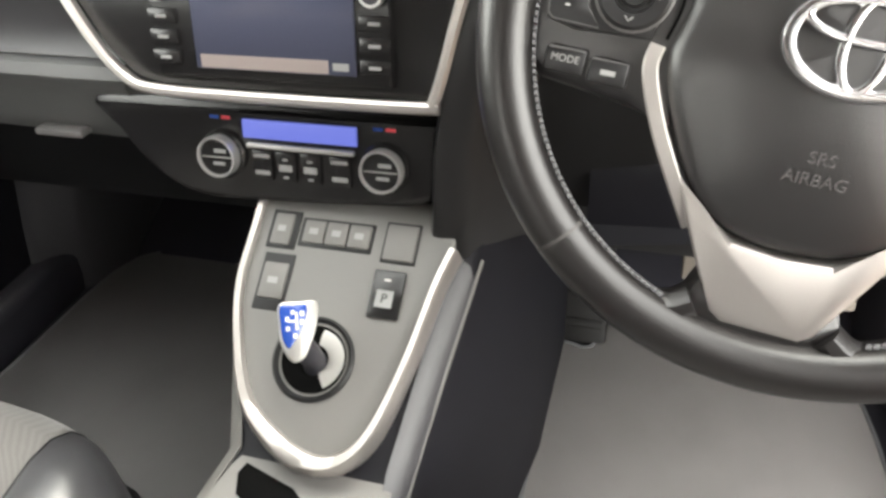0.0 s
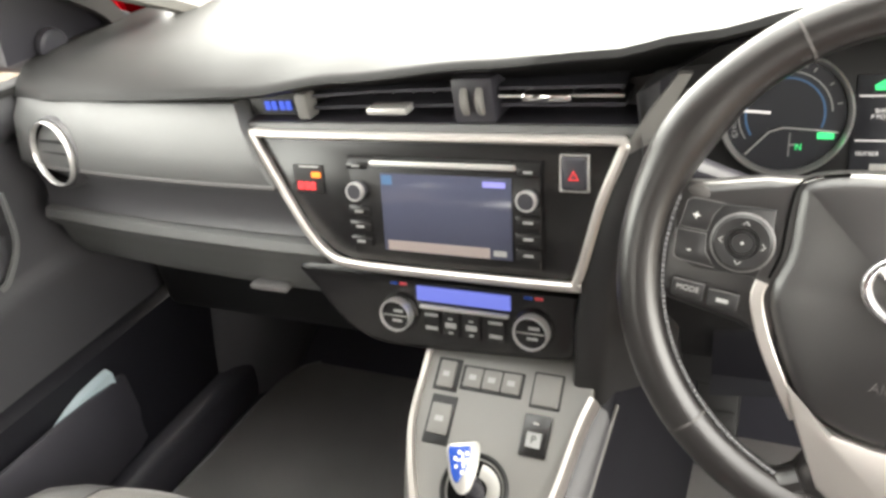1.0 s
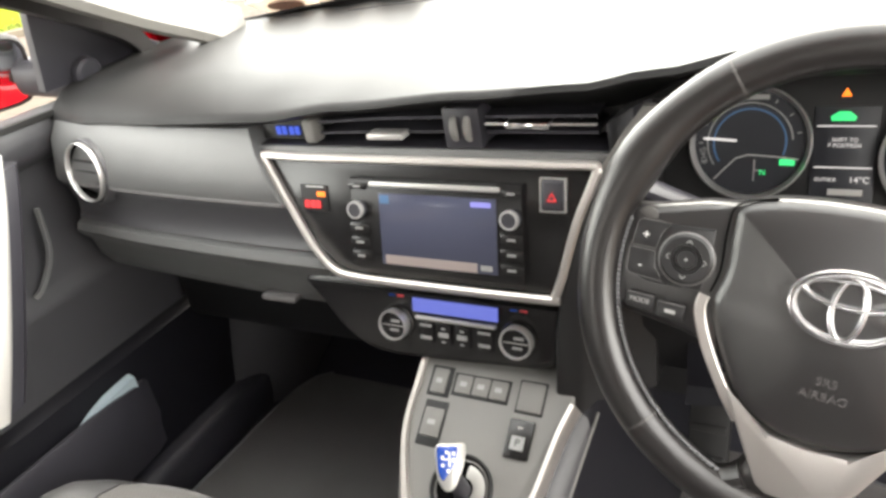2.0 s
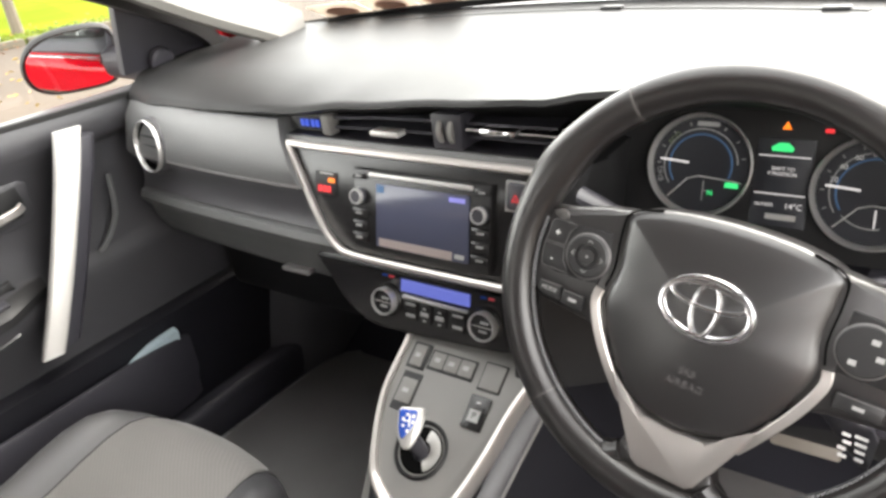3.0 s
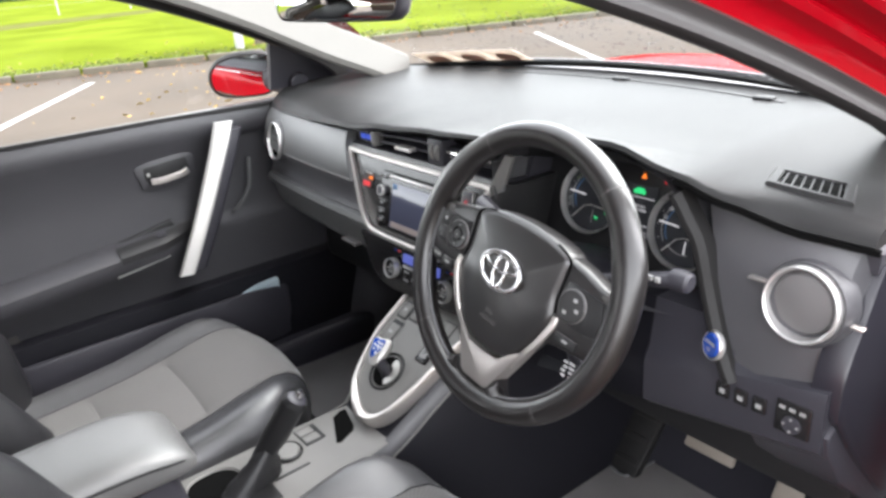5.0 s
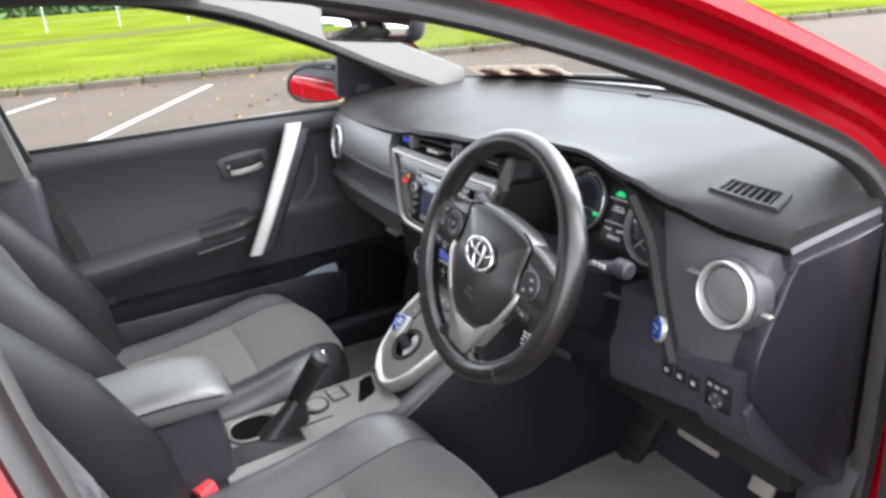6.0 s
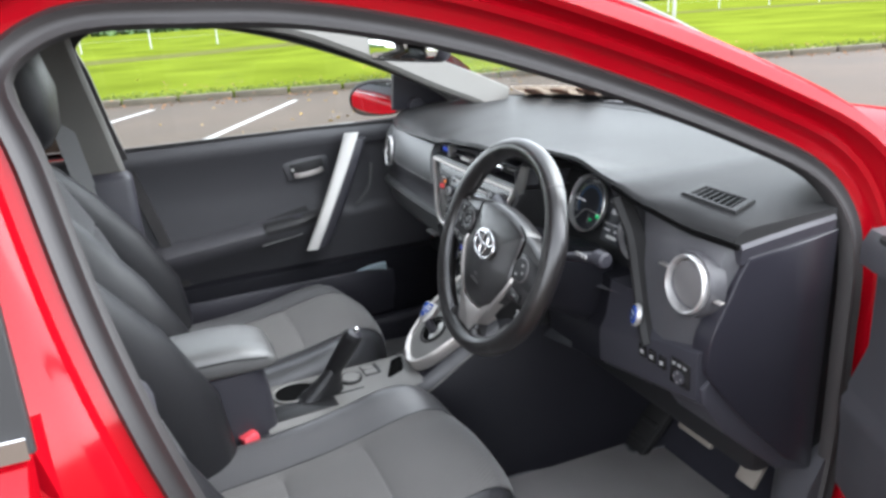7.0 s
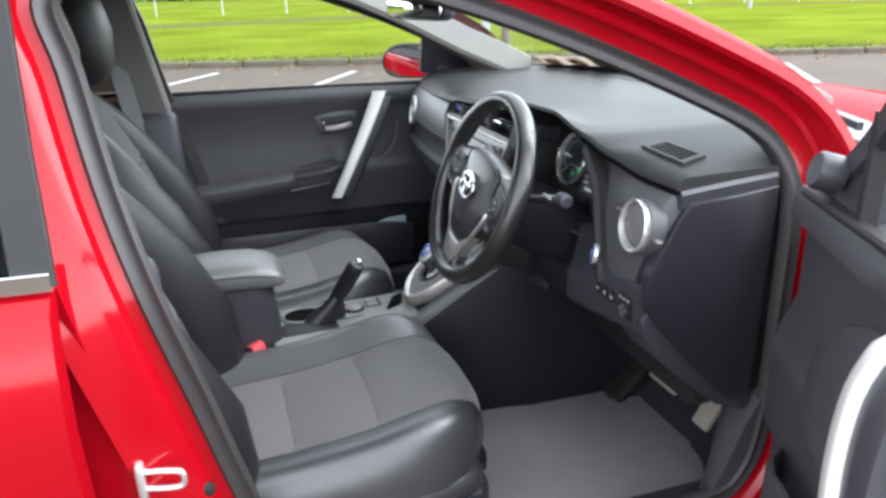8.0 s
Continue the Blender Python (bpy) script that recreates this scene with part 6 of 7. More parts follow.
# ---- seats ----
def seat(name, cx, inner, by, seams, rises, label):
    """inner: +1 where the console lies to the seat's right."""
    s = thing(name, label, "car seat", (cx, 0.1, 0.262), "front seats")
    part("seat_rail", block((cx - 0.20, cx - 0.16), (-0.22, 0.26), (0.262, 0.29), IDENT, 0.005), GALV, s)
    part("seat_rail", block((cx + 0.16, cx + 0.20), (-0.22, 0.26), (0.262, 0.29), IDENT, 0.005), GALV, s)
    part("seat_base", loft([oval((cx, y, 0.345), (1, 0, 0), (0, 0, 1), w, h, 24, 5) for y, w, h in ((-0.28, 0.20, 0.055), (-0.1, 0.245, 0.06), (0.22, 0.245, 0.06), (0.31, 0.23, 0.05), (0.335, 0.2, 0.035))]), HARD, s, "black plastic seat base")
    CUSH = ((-0.27, 0.480, 0.245), (-0.15, 0.490, 0.252), (-0.034, 0.4965, 0.255), (-0.024, 0.4972, 0.255), (-0.014, 0.498, 0.255), (0.06, 0.505, 0.257), (0.128, 0.515, 0.259), (0.138, 0.5168, 0.259), (0.148, 0.5186, 0.259),
            (0.20, 0.530, 0.259), (0.25, 0.539, 0.257), (0.29, 0.541, 0.252), (0.32, 0.533, 0.244), (0.345, 0.512, 0.232), (0.36, 0.484, 0.218), (0.368, 0.45, 0.205), (0.370, 0.41, 0.195))

    def cushion_point(row, u):
        """A place on the seat's upper side: u from -1 to 1 across."""
        y, top_z, w = row
        a = abs(u)
        first = abs(seams[u > 0]) - 0.09
        t = max(0.0, min(1.0, (a - first) / (0.92 - first)))
        rise = rises[u > 0] * t * t * (3 - 2 * t)
        crown = 0.006 * (1 - min(1.0, a / 0.6) ** 2) - (0.006 * max(0.0, min(1.0, (abs(seams[u > 0]) - a) / 0.06)) if y in (-0.024, 0.138) else 0.0)
        back = 0.066 * min(1.0, a) ** 2.6 * max(0.0, min(1.0, (y - 0.02) / 0.3))
        return Vector((cx + w * u, y - back, 0.37 + (top_z + rise + crown - 0.37) * (1 - min(1.0, a) ** 9) ** 0.42))

    def cushion_strip(u0, u1, n, lift):
        rows = []
        for row in CUSH:
            up = [cushion_point(row, u0 + (u1 - u0) * k / n) + Vector((0, 0, lift)) for k in range(n + 1)]
            rows.append(up + [(up[-1].x, up[-1].y - 0.004, 0.36), (up[0].x, up[0].y - 0.004, 0.36)])
        return loft(rows)

    part("cushion", cushion_strip(seams[0], seams[1], 18, 0.0), FABRIC, s, "dark grey woven cushion", 60)
    for k in (1, -1):
        # left bolsters get the paler leather, with the sheen put into its colour
        b = part("cushion_bolster", cushion_strip(seams[k > 0] + 0.008 * k, 1.0 * k, 16, 0.0), BOLSTERDARK if k > 0 else BOLSTERLIT, s, "black leather side bolster", 60)
        line = [cushion_point(row, seams[k > 0] + 0.004 * k) + Vector((0, 0, 0.0002)) for row in CUSH]
        part("piping", sweep(line, round_profile(0.0014, n=6)), LEATHER, b)
    rows = [oval((cx, y, z), (1, 0, 0), (0, 0, 1), w, h, 26, 4) for y, z, w, h in ((0.28, 0.385, 0.15, 0.03), (0.325, 0.385, 0.165, 0.035), (0.345, 0.385, 0.16, 0.03), (0.354, 0.38, 0.14, 0.02))]
    part("front_roll", loft(rows), LEATHER, s, "black leather front edge", 60)
    B = basis((cx, by, 0.47), (1, 0, 0), (0, -0.31, 0.951), (0, -0.951, -0.31))
    rows = [oval((0, u, n), (1, 0, 0), (0, 0, 1), w, h, 28, 4) for u, n, w, h in ((-0.06, 0, 0.15, 0.05), (0.08, 0.0, 0.16, 0.062), (0.19, 0.0, 0.163, 0.064), (0.20, 0.002, 0.163, 0.058), (0.21, 0.0, 0.163, 0.064), (0.38, 0.004, 0.165, 0.06), (0.39, 0.006, 0.165, 0.055), (0.40, 0.004, 0.165, 0.06), (0.52, 0.012, 0.16, 0.05), (0.585, 0.02, 0.15, 0.035), (0.60, 0.024, 0.13, 0.02))]
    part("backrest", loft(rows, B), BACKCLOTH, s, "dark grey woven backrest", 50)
    for k in (1, -1):
        rows = [oval((k * x, u, n), (1, 0, 0), (0, 0, 1), w, h, 20, 2.3) for u, x, n, w, h in ((-0.08, 0.195, 0.0, 0.045, 0.06), (0.02, 0.210, -0.012, 0.058, 0.112), (0.14, 0.214, -0.014, 0.064, 0.134), (0.30, 0.21, -0.006, 0.064, 0.118), (0.44, 0.195, 0.006, 0.058, 0.083), (0.54, 0.175, 0.012, 0.05, 0.05), (0.60, 0.145, 0.022, 0.045, 0.03))]
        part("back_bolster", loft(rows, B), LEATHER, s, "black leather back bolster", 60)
    part("back_shell", loft([oval((0, u, 0.05), (1, 0, 0), (0, 0, 1), w, h, 26, 3.5) for u, w, h in ((-0.1, 0.2, 0.03), (0.1, 0.245, 0.04), (0.35, 0.24, 0.04), (0.52, 0.21, 0.035), (0.61, 0.17, 0.02))], B), LEATHER, s, "black seat back shell", 60)
    for k in (1, -1):
        part("headrest_post", sweep([B @ Vector((k * 0.055, 0.57, 0.02)), B @ Vector((k * 0.055, 0.68, -0.07))], round_profile(0.0055)), CHROME, s, "chrome headrest post")
    rows = [oval((0, u, n), (1, 0, 0), (0, 0, 1), w, h, 24, 2.8) for u, n, w, h in ((0.618, -0.055, 0.09, 0.03), (0.64, -0.068, 0.115, 0.045), (0.72, -0.092, 0.128, 0.055), (0.80, -0.102, 0.124, 0.052), (0.845, -0.102, 0.105, 0.038), (0.862, -0.10, 0.07, 0.015))]
    part("headrest", loft(rows, B), LEATHER, s, "black leather headrest", 60)
    side = -inner
    valance = [oval((cx + side * x, y, z), (1, 0, 0), (0, 0, 1), w, h, 18, 2.2) for y, x, z, w, h in ((-0.27, 0.232, 0.405, 0.028, 0.03), (-0.1, 0.234, 0.403, 0.03, 0.032), (0.1, 0.233, 0.402, 0.03, 0.032), (0.2, 0.229, 0.402, 0.03, 0.032), (0.26, 0.220, 0.402, 0.03, 0.031), (0.295, 0.208, 0.402, 0.028, 0.028), (0.315, 0.197, 0.402, 0.022, 0.02), (0.322, 0.19, 0.402, 0.01, 0.009))]
    part("side_valance", loft(valance), BOLSTERDARK, s, "black leather roll along the seat's lower side", 60)
    part("side_cover", slab([(-0.27, 0.30), (0.2, 0.30), (0.27, 0.33), (0.25, 0.40), (0.0, 0.41), (-0.15, 0.44), (-0.27, 0.47)], 0.0, 0.02, basis((cx + side * 0.245, 0, 0), (0, 1, 0), (0, 0, 1), (side, 0, 0)) if side > 0 else basis((cx + side * 0.245, 0, 0), (0, 1, 0), (0, 0, 1), (-1, 0, 0)), 0.006), HARD, s, "black plastic side cover")
    return s


seat("front_seat", 0.365, -1, -0.20, (-0.48, 0.61), (0.050, 0.022), "dark grey fabric driver's seat with black leather bolsters")
seat("front_seat", -0.362, 1, -0.22, (-0.50, 0.58), (0.024, 0.024), "dark grey fabric passenger seat with black leather bolsters")
buckle = thing("belt_buckle", "black belt buckle with a bright red button", "belt buckle", (0.124, -0.07, 0.45))
BK = basis((0.124, -0.063, 0.522), (0.93, 0.3, 0.2), (-0.34, 0.9, 0.25), (-0.1, -0.3, 0.95))
part("buckle_case", block((-0.02, 0.02), (-0.03, 0.012), (-0.07, -0.006), BK, 0.005), HARD, buckle)
part("release_button", block((-0.024, 0.024), (-0.016, 0.016), (-0.010, 0.011), BK, 0.004), BUCKLERED, buckle, "red release button")

# ---- passenger door ----
pdoor = thing("passenger_door", "black passenger door trim with a silver pull handle", "car door", (-0.75, 0.3, 0.3))


def door_profile(y):
    """The trim's section at y: (inward distance, height) pairs from the window sill down."""
    arm = max(0.0, min(1.0, (0.35 - y) / 0.10))
    back = max(0.0, min(1.0, (y - 0.40) / 0.15))
    a = 0.055 * arm
    z = 0.655 + 0.05 * max(0.0, min(1.0, (y + 0.25) / 0.55))
    return [(-0.012, 0.990), (0.02, 0.985), (0.028, 0.965), (0.022, 0.935), (0.004 - 0.015 * back, 0.915), (-0.002 - 0.02 * back, 0.80), (0.0, z + 0.035), (a * 0.9, z + 0.022), (0.008 + a, z + 0.012), (0.008 + a, z - 0.012), (0.004 + a * 0.55, z - 0.04), (0.0, 0.56), (0.012, 0.53), (0.045, 0.51), (0.048, 0.47), (0.045, 0.35), (0.0, 0.31)]


rows = []
for i in range(23):
    y = -0.268 + 1.093 * i / 22
    front = [(-0.735 + d, y, z) for d, z in door_profile(y)[:12]]
    rows.append(front + [(-0.79, y, 0.56), (-0.79, y, 0.985)])
card = part("door_card", loft(rows), DOORTRIM, pdoor, "grained black door panel", 50)
ledge_rows = []
for k in range(10):
    y = 0.142 + 0.19 * k / 9
    prof = [Vector((-0.735 + d, y, z)) for d, z in door_profile(y)[6:10]]
    over = Vector((0.003, 0, 0.0045))
    edge = [prof[0].lerp(prof[1], 0.55) + over, prof[1] + over, prof[2] + over, prof[2].lerp(prof[3], 0.6) + over]
    ledge_rows.append(edge + [edge[3] - Vector((0.012, 0, 0.0)), edge[0] - Vector((0.0, 0, 0.012))])
ledge = part("switch_panel", loft(ledge_rows), SWITCHBLACK, card, "black window switch panel", 40)
part("window_switch", block((-0.012, 0.012), (-0.008, 0.008), (0.0, 0.006), basis((-0.694, 0.246, 0.7285), (0, 1, 0.05), (1, 0, -0.27), (0.27, 0, 1)), 0.002), HARD, ledge, "small window switch")
low_rows = [[(-0.722, y, 0.566), (-0.703, y, 0.558), (-0.700, y, 0.50), (-0.698, y, 0.30), (-0.79, y, 0.30), (-0.79, y, 0.562)] for y in (-0.268, 0.0, 0.3, 0.6, 0.825)]
# lower part of the door trim, with footwell shade in its colour
part("lower_card", loft(low_rows), CONSOLEBLACK, pdoor, "lower door panel, blackened for the shade of the footwell")
pocket_rows = []
for k in range(15):
    y = -0.20 + 0.755 * k / 14
    out = 0.044 * min(1.0, (1 - abs(2 * k / 14 - 1)) * 5 + 0.12)
    lip = 0.525 - 0.03 * max(0.0, (k - 11) / 3) ** 2
    pocket_rows.append([(-0.712, y, 0.36), (-0.712 + out * 0.7, y, 0.36), (-0.712 + out, y, 0.42), (-0.712 + out, y, lip - 0.008), (-0.715 + out, y, lip), (-0.721 + out, y, lip), (-0.724 + out, y, lip - 0.012), (-0.724 + out * 0.8, y, 0.37)])
part("door_pocket", loft(pocket_rows), HARD, pdoor, "black open door pocket", 50)
hp = smooth_path([(-0.668, 0.436, 0.970), (-0.655, 0.403, 0.90), (-0.646, 0.354, 0.80), (-0.641, 0.311, 0.715), (-0.640, 0.270, 0.636)], 5)
part("pull_handle", loft([oval(p, (0.25, 0.95, 0.0), (0.97, -0.25, 0), 0.0225 - 0.004 * i / len(hp), 0.008, 20, 5) for i, p in enumerate(hp)]), SATIN, card, "long satin silver pull handle", 60)
part("handle_back", loft([oval(p + Vector((-0.03, 0.03, 0)), (0, 1, 0), (1, 0, 0), 0.03, 0.025, 12, 3) for p in hp[2:]]), HARD, card, "black handle backing")
RC = basis((-0.7365, 0.305, 0.868), (0, 1, 0.03), (0, -0.03, 1), (1, 0, 0))
bez = part("release_bezel", slab(smooth_path([(-0.068, 0.028, 0), (0.055, 0.034, 0), (0.062, 0.0, 0), (0.050, -0.036, 0), (-0.055, -0.036, 0), (-0.07, -0.01, 0)], 3, True), -0.004, 0.0075, RC, 0.005), DOORTRIM, card, "grained release surround")
# flat dark plates paint the shade of the release and grab recesses
part("release_well", slab([(-0.056, 0.020), (0.046, 0.026), (0.050, 0.0), (0.040, -0.026), (-0.046, -0.026), (-0.057, -0.006)], 0.0, 0.0082, RC, 0.001), DARK, bez)
part("release_lever", sweep(smooth_path([(-0.046, -0.014, 0.014), (-0.02, -0.014, 0.021), (0.025, -0.010, 0.021), (0.042, -0.006, 0.014)], 4), rect_profile(0.0075, 0.004, 0.6), up=(0, 0, 1), m=RC), SILVER, bez, "chrome release lever")
mark("lock_mark", -0.049, 0.004, 0.007, 0.008, RC, SATIN, bez, 0.0126)
cupz = part("grab_cup", slab([(0.112, 0.718), (0.285, 0.752), (0.292, 0.728), (0.125, 0.70)], 0, 0.006, basis((-0.735, 0, 0), (0, 1, 0), (0, 0, 1), (1, 0, 0)), 0.004), DARK, card, "dark plate for the shade of the grab recess")
part("second_ridge", sweep([(-0.680, 0.128, 0.662), (-0.682, 0.19, 0.669), (-0.688, 0.254, 0.676)], rect_profile(0.004, 0.003, 0.7)), LEATHERGREY, card, "soft lower grab edge")
part("window_switch", block((-0.72, -0.70), (0.20, 0.235), (0.716, 0.724), IDENT, 0.003), PIANO, cupz, "window switch")
part("front_corner", sweep(smooth_path([(-0.722, 0.505, 0.86), (-0.715, 0.49, 0.79), (-0.715, 0.455, 0.745), (-0.72, 0.44, 0.735)], 4), rect_profile(0.0035, 0.004)), FASCIA, card, "thin grey trim edge")
sail = [(0.588, 0.985), (0.83, 0.985), (0.83, 1.0), (0.67, 1.085), (0.588, 1.11)]
part("sail_panel", slab(sail, 0.0, 0.015, basis((-0.715, 0, 0), (0, 1, 0), (0.25, 0, 0.97), (0.97, 0, -0.25)) @ Matrix.Translation((0, 0, -0.26)), 0.003), HARD, pdoor, "black mirror corner panel")
part("tweeter", turned([(0.024, 0.0), (0.024, 0.012), (0.020, 0.016), (0.0005, 0.017)], 22, basis((-0.70, 0.66, 1.03), (0, 1, 0), (0.25, 0, 0.97), (0.97, 0, -0.25))), HARD, pdoor, "round tweeter grille")
pane_rows = []
for k in range(9):
    t = k / 8
    y0, y1 = -0.25, 0.78 - 0.60 * t
    pane_rows.append([(-0.745 + 0.14 * t ** 1.3, y0 + (y1 - y0) * i / 6, 0.985 + 0.355 * t) for i in range(7)])
side_glass = part("window_pane", loft(pane_rows, IDENT, False), GLASS, pdoor, "clear door window")
side_glass.visible_shadow = False
skin = [[(-x, y, z) for x, z in SIDEPROF] + [(-x + 0.04, y, z) for x, z in SIDEPROF[::-1]] for y in (-0.285, 0.0, 0.3, 0.6, 0.93)]
part("outer_skin", loft(skin), RED, pdoor, "red painted door skin")
part("belt_moulding", sweep([(-0.803, -0.28, 0.962), (-0.805, 0.3, 0.960), (-0.80, 0.72, 0.960)], rect_profile(0.006, 0.011)), CHROME, pdoor, "bright chrome strip")
part("outer_handle", sweep(smooth_path([(-0.862, -0.22, 0.86), (-0.892, -0.18, 0.865), (-0.892, -0.08, 0.868), (-0.862, -0.03, 0.868)], 4), rect_profile(0.008, 0.013, 0.5)), RED, pdoor, "red outer handle")
part("window_wiper_strip", sweep([(-0.722, -0.235, 0.992), (-0.722, 0.3, 0.990), (-0.71, 0.62, 0.986)], rect_profile(0.006, 0.005)), RUBBER, pdoor, "black window seal strip")
paper = thing("folded_cloth", "pale blue folded cloth in the door pocket", "cloth", (-0.69, 0.46, 0.5))
part("cloth", loft([[(-0.706, y, 0.47), (-0.688, y, 0.47), (-0.683 + 0.005 * math.sin(17 * y), y, z), (-0.697, y + 0.004, z + 0.002)] for y, z in ((0.39, 0.508), (0.42, 0.519), (0.45, 0.5265), (0.48, 0.529), (0.507, 0.530), (0.512, 0.527))]), CLOTHBLUE, paper)

# ---- driver's door, swung open ----
OPEN = Matrix.Translation((0.82, 0.87, 0)) @ Matrix.Rotation(radians(64), 4, "Z")
ddoor = thing("driver_door", "open driver's door with black trim and a silver pull handle", "car door", (0.82, 0.87, 0.3))


def dd(u, v, z):
    """A place on the open door: u from the hinge, v towards the cabin."""
    return OPEN @ Vector((-v, -u, z))


rows = []
for i in range(23):
    u = 0.012 + 1.083 * i / 22
    y = 0.87 - u
    near = min(1.0, max(0.0, (u - 0.05) / 0.15))
    rows.append([dd(u, 0.085 + 0.022 * max(0.0, min(1.0, (0.975 - z) / 0.1)) + (d if z > 0.54 else d * near - 0.02 * (1 - near)), z) for d, z in door_profile(y)] + [dd(u, 0.03, 0.31), dd(u, 0.03, 0.985)])
dcard = part("door_card", loft(rows), DOORTRIM, ddoor, "grained black door panel", 50)
swell = []
for u, low, top, out in ((0.153, 0.765, 0.785, 0.006), (0.165, 0.748, 0.802, 0.014), (0.19, 0.733, 0.823, 0.026), (0.23, 0.715, 0.852, 0.04), (0.29, 0.702, 0.878, 0.052), (0.37, 0.698, 0.895, 0.06), (0.47, 0.698, 0.905, 0.062), (0.56, 0.698, 0.90, 0.05)):
    base = 0.094
    swell.append([dd(u, base - 0.02, top), dd(u, base + 0.003, top - 0.004), dd(u, base + out * 0.45, top - (top - low) * 0.4), dd(u, base + out, low + 0.014), dd(u, base + out, low + 0.004), dd(u, base + out * 0.7, low - 0.004), dd(u, base - 0.02, low - 0.006)])
part("armrest", loft(swell), DOORTRIM, dcard, "moulded armrest swelling out of the door panel", 50)
pocket_rows = []
for k in range(17):
    u = 0.118 + 0.78 * k / 16
    out = 0.048 * min(1.0, (1 - abs(2 * k / 16 - 1)) * 5 + 0.1)
    lip = 0.572 + 0.03 * min(1.0, k / 3) ** 0.7
    pocket_rows.append([dd(u, 0.112 + d, z) for d, z in ((-0.02, 0.37), (out * 0.7, 0.37), (out, 0.43), (out, lip - 0.008), (out - 0.003, lip), (out - 0.009, lip), (out - 0.014, lip - 0.012), (out * 0.6 - 0.014, 0.40), (-0.02, 0.40))])
part("door_pocket", loft(pocket_rows), DOORTRIM, dcard, "open door pocket", 50)
hp = smooth_path([dd(0.49, 0.150, 0.968), dd(0.495, 0.180, 0.90), dd(0.52, 0.196, 0.80), dd(0.565, 0.200, 0.70), dd(0.63, 0.188, 0.60), dd(0.67, 0.145, 0.56)], 5)
ua, va = (OPEN.to_3x3() @ Vector((0.25, 0.95, 0))), (OPEN.to_3x3() @ Vector((0.97, -0.25, 0)))
part("pull_handle", loft([oval(p, ua, va, 0.016, 0.024 * min(1, 0.3 + 0.35 * min(i, len(hp) - 1 - i)), 16, 3) for i, p in enumerate(hp)]), SATIN, dcard, "long satin silver pull handle", 60)
part("handle_back", loft([oval(p + va * 0.022 - ua * 0.02, ua, va, 0.05, 0.03, 14, 3) for p in hp]), HARD, dcard, "black handle surround")
skin = [[dd(u, 0.82 - x, z) for x, z in SIDEPROF] + [dd(u, 0.82 - x + 0.04, z) for x, z in SIDEPROF[::-1]] for u in (0.0, 0.02, 0.3, 0.6, 0.9, 1.15)]
part("outer_skin", loft(skin), RED, ddoor, "red painted door skin")
part("window_ledge", sweep([dd(0.075, 0.115, 0.99), dd(0.3, 0.108, 0.992), dd(0.7, 0.10, 0.992), dd(1.1, 0.10, 0.99)], rect_profile(0.012, 0.007, 0.6)), RUBBER, ddoor, "black window seal strip")
part("sail_panel", loft([[dd(0.075, 0.10, 0.99), dd(0.075, 0.06, 0.99), dd(0.075, 0.06, 1.02), dd(0.075, 0.10, 1.01)], [dd(0.22, 0.105, 0.99), dd(0.22, 0.06, 0.99), dd(0.22, 0.05, 1.125), dd(0.22, 0.085, 1.125)]]), HARD, ddoor, "black mirror corner panel")
TW = basis(dd(0.145, 0.125, 1.038), OPEN.to_3x3() @ Vector((0, -1, 0)), OPEN.to_3x3() @ Vector((0.25, 0, 0.968)), OPEN.to_3x3() @ Vector((-0.968, 0, 0.25)))
part("tweeter", turned([(0.0265, -0.02), (0.0265, 0.010), (0.023, 0.015), (0.0005, 0.016)], 26, TW), HARD, ddoor, "round tweeter grille")
top_frame = smooth_path([dd(0.09, 0.085, 1.0), dd(0.21, 0.092, 1.09), dd(0.33, 0.115, 1.18), dd(0.5, 0.15, 1.27), dd(0.75, 0.185, 1.34), dd(1.0, 0.19, 1.352)], 4)
part("window_frame", sweep(top_frame, rect_profile(0.022, 0.014, 0.5), up=tuple(OPEN.to_3x3() @ Vector((1, 0, 0)))), HARD, ddoor, "black door window frame")
part("outer_frame", sweep([p + (OPEN.to_3x3() @ Vector((0.022, 0.0, 0.012))) for p in top_frame], rect_profile(0.02, 0.006, 0.5), up=tuple(OPEN.to_3x3() @ Vector((1, 0, 0)))), RED, ddoor, "red outer window frame")
part("frame_post", sweep([dd(0.235, 0.10, 0.99), dd(0.235, 0.10, 1.135)], rect_profile(0.007, 0.012), up=tuple(OPEN.to_3x3() @ Vector((1, 0, 0)))), RUBBER, ddoor)
part("speaker_grille", turned([(0.09, 0.0), (0.09, 0.008), (0.08, 0.012), (0.0005, 0.013)], 32, basis(dd(0.24, 0.128, 0.47), OPEN.to_3x3() @ Vector((0, -1, 0)), (0, 0, 1), OPEN.to_3x3() @ Vector((-1, 0, 0)))), VENTGREY, dcard, "round speaker grille")

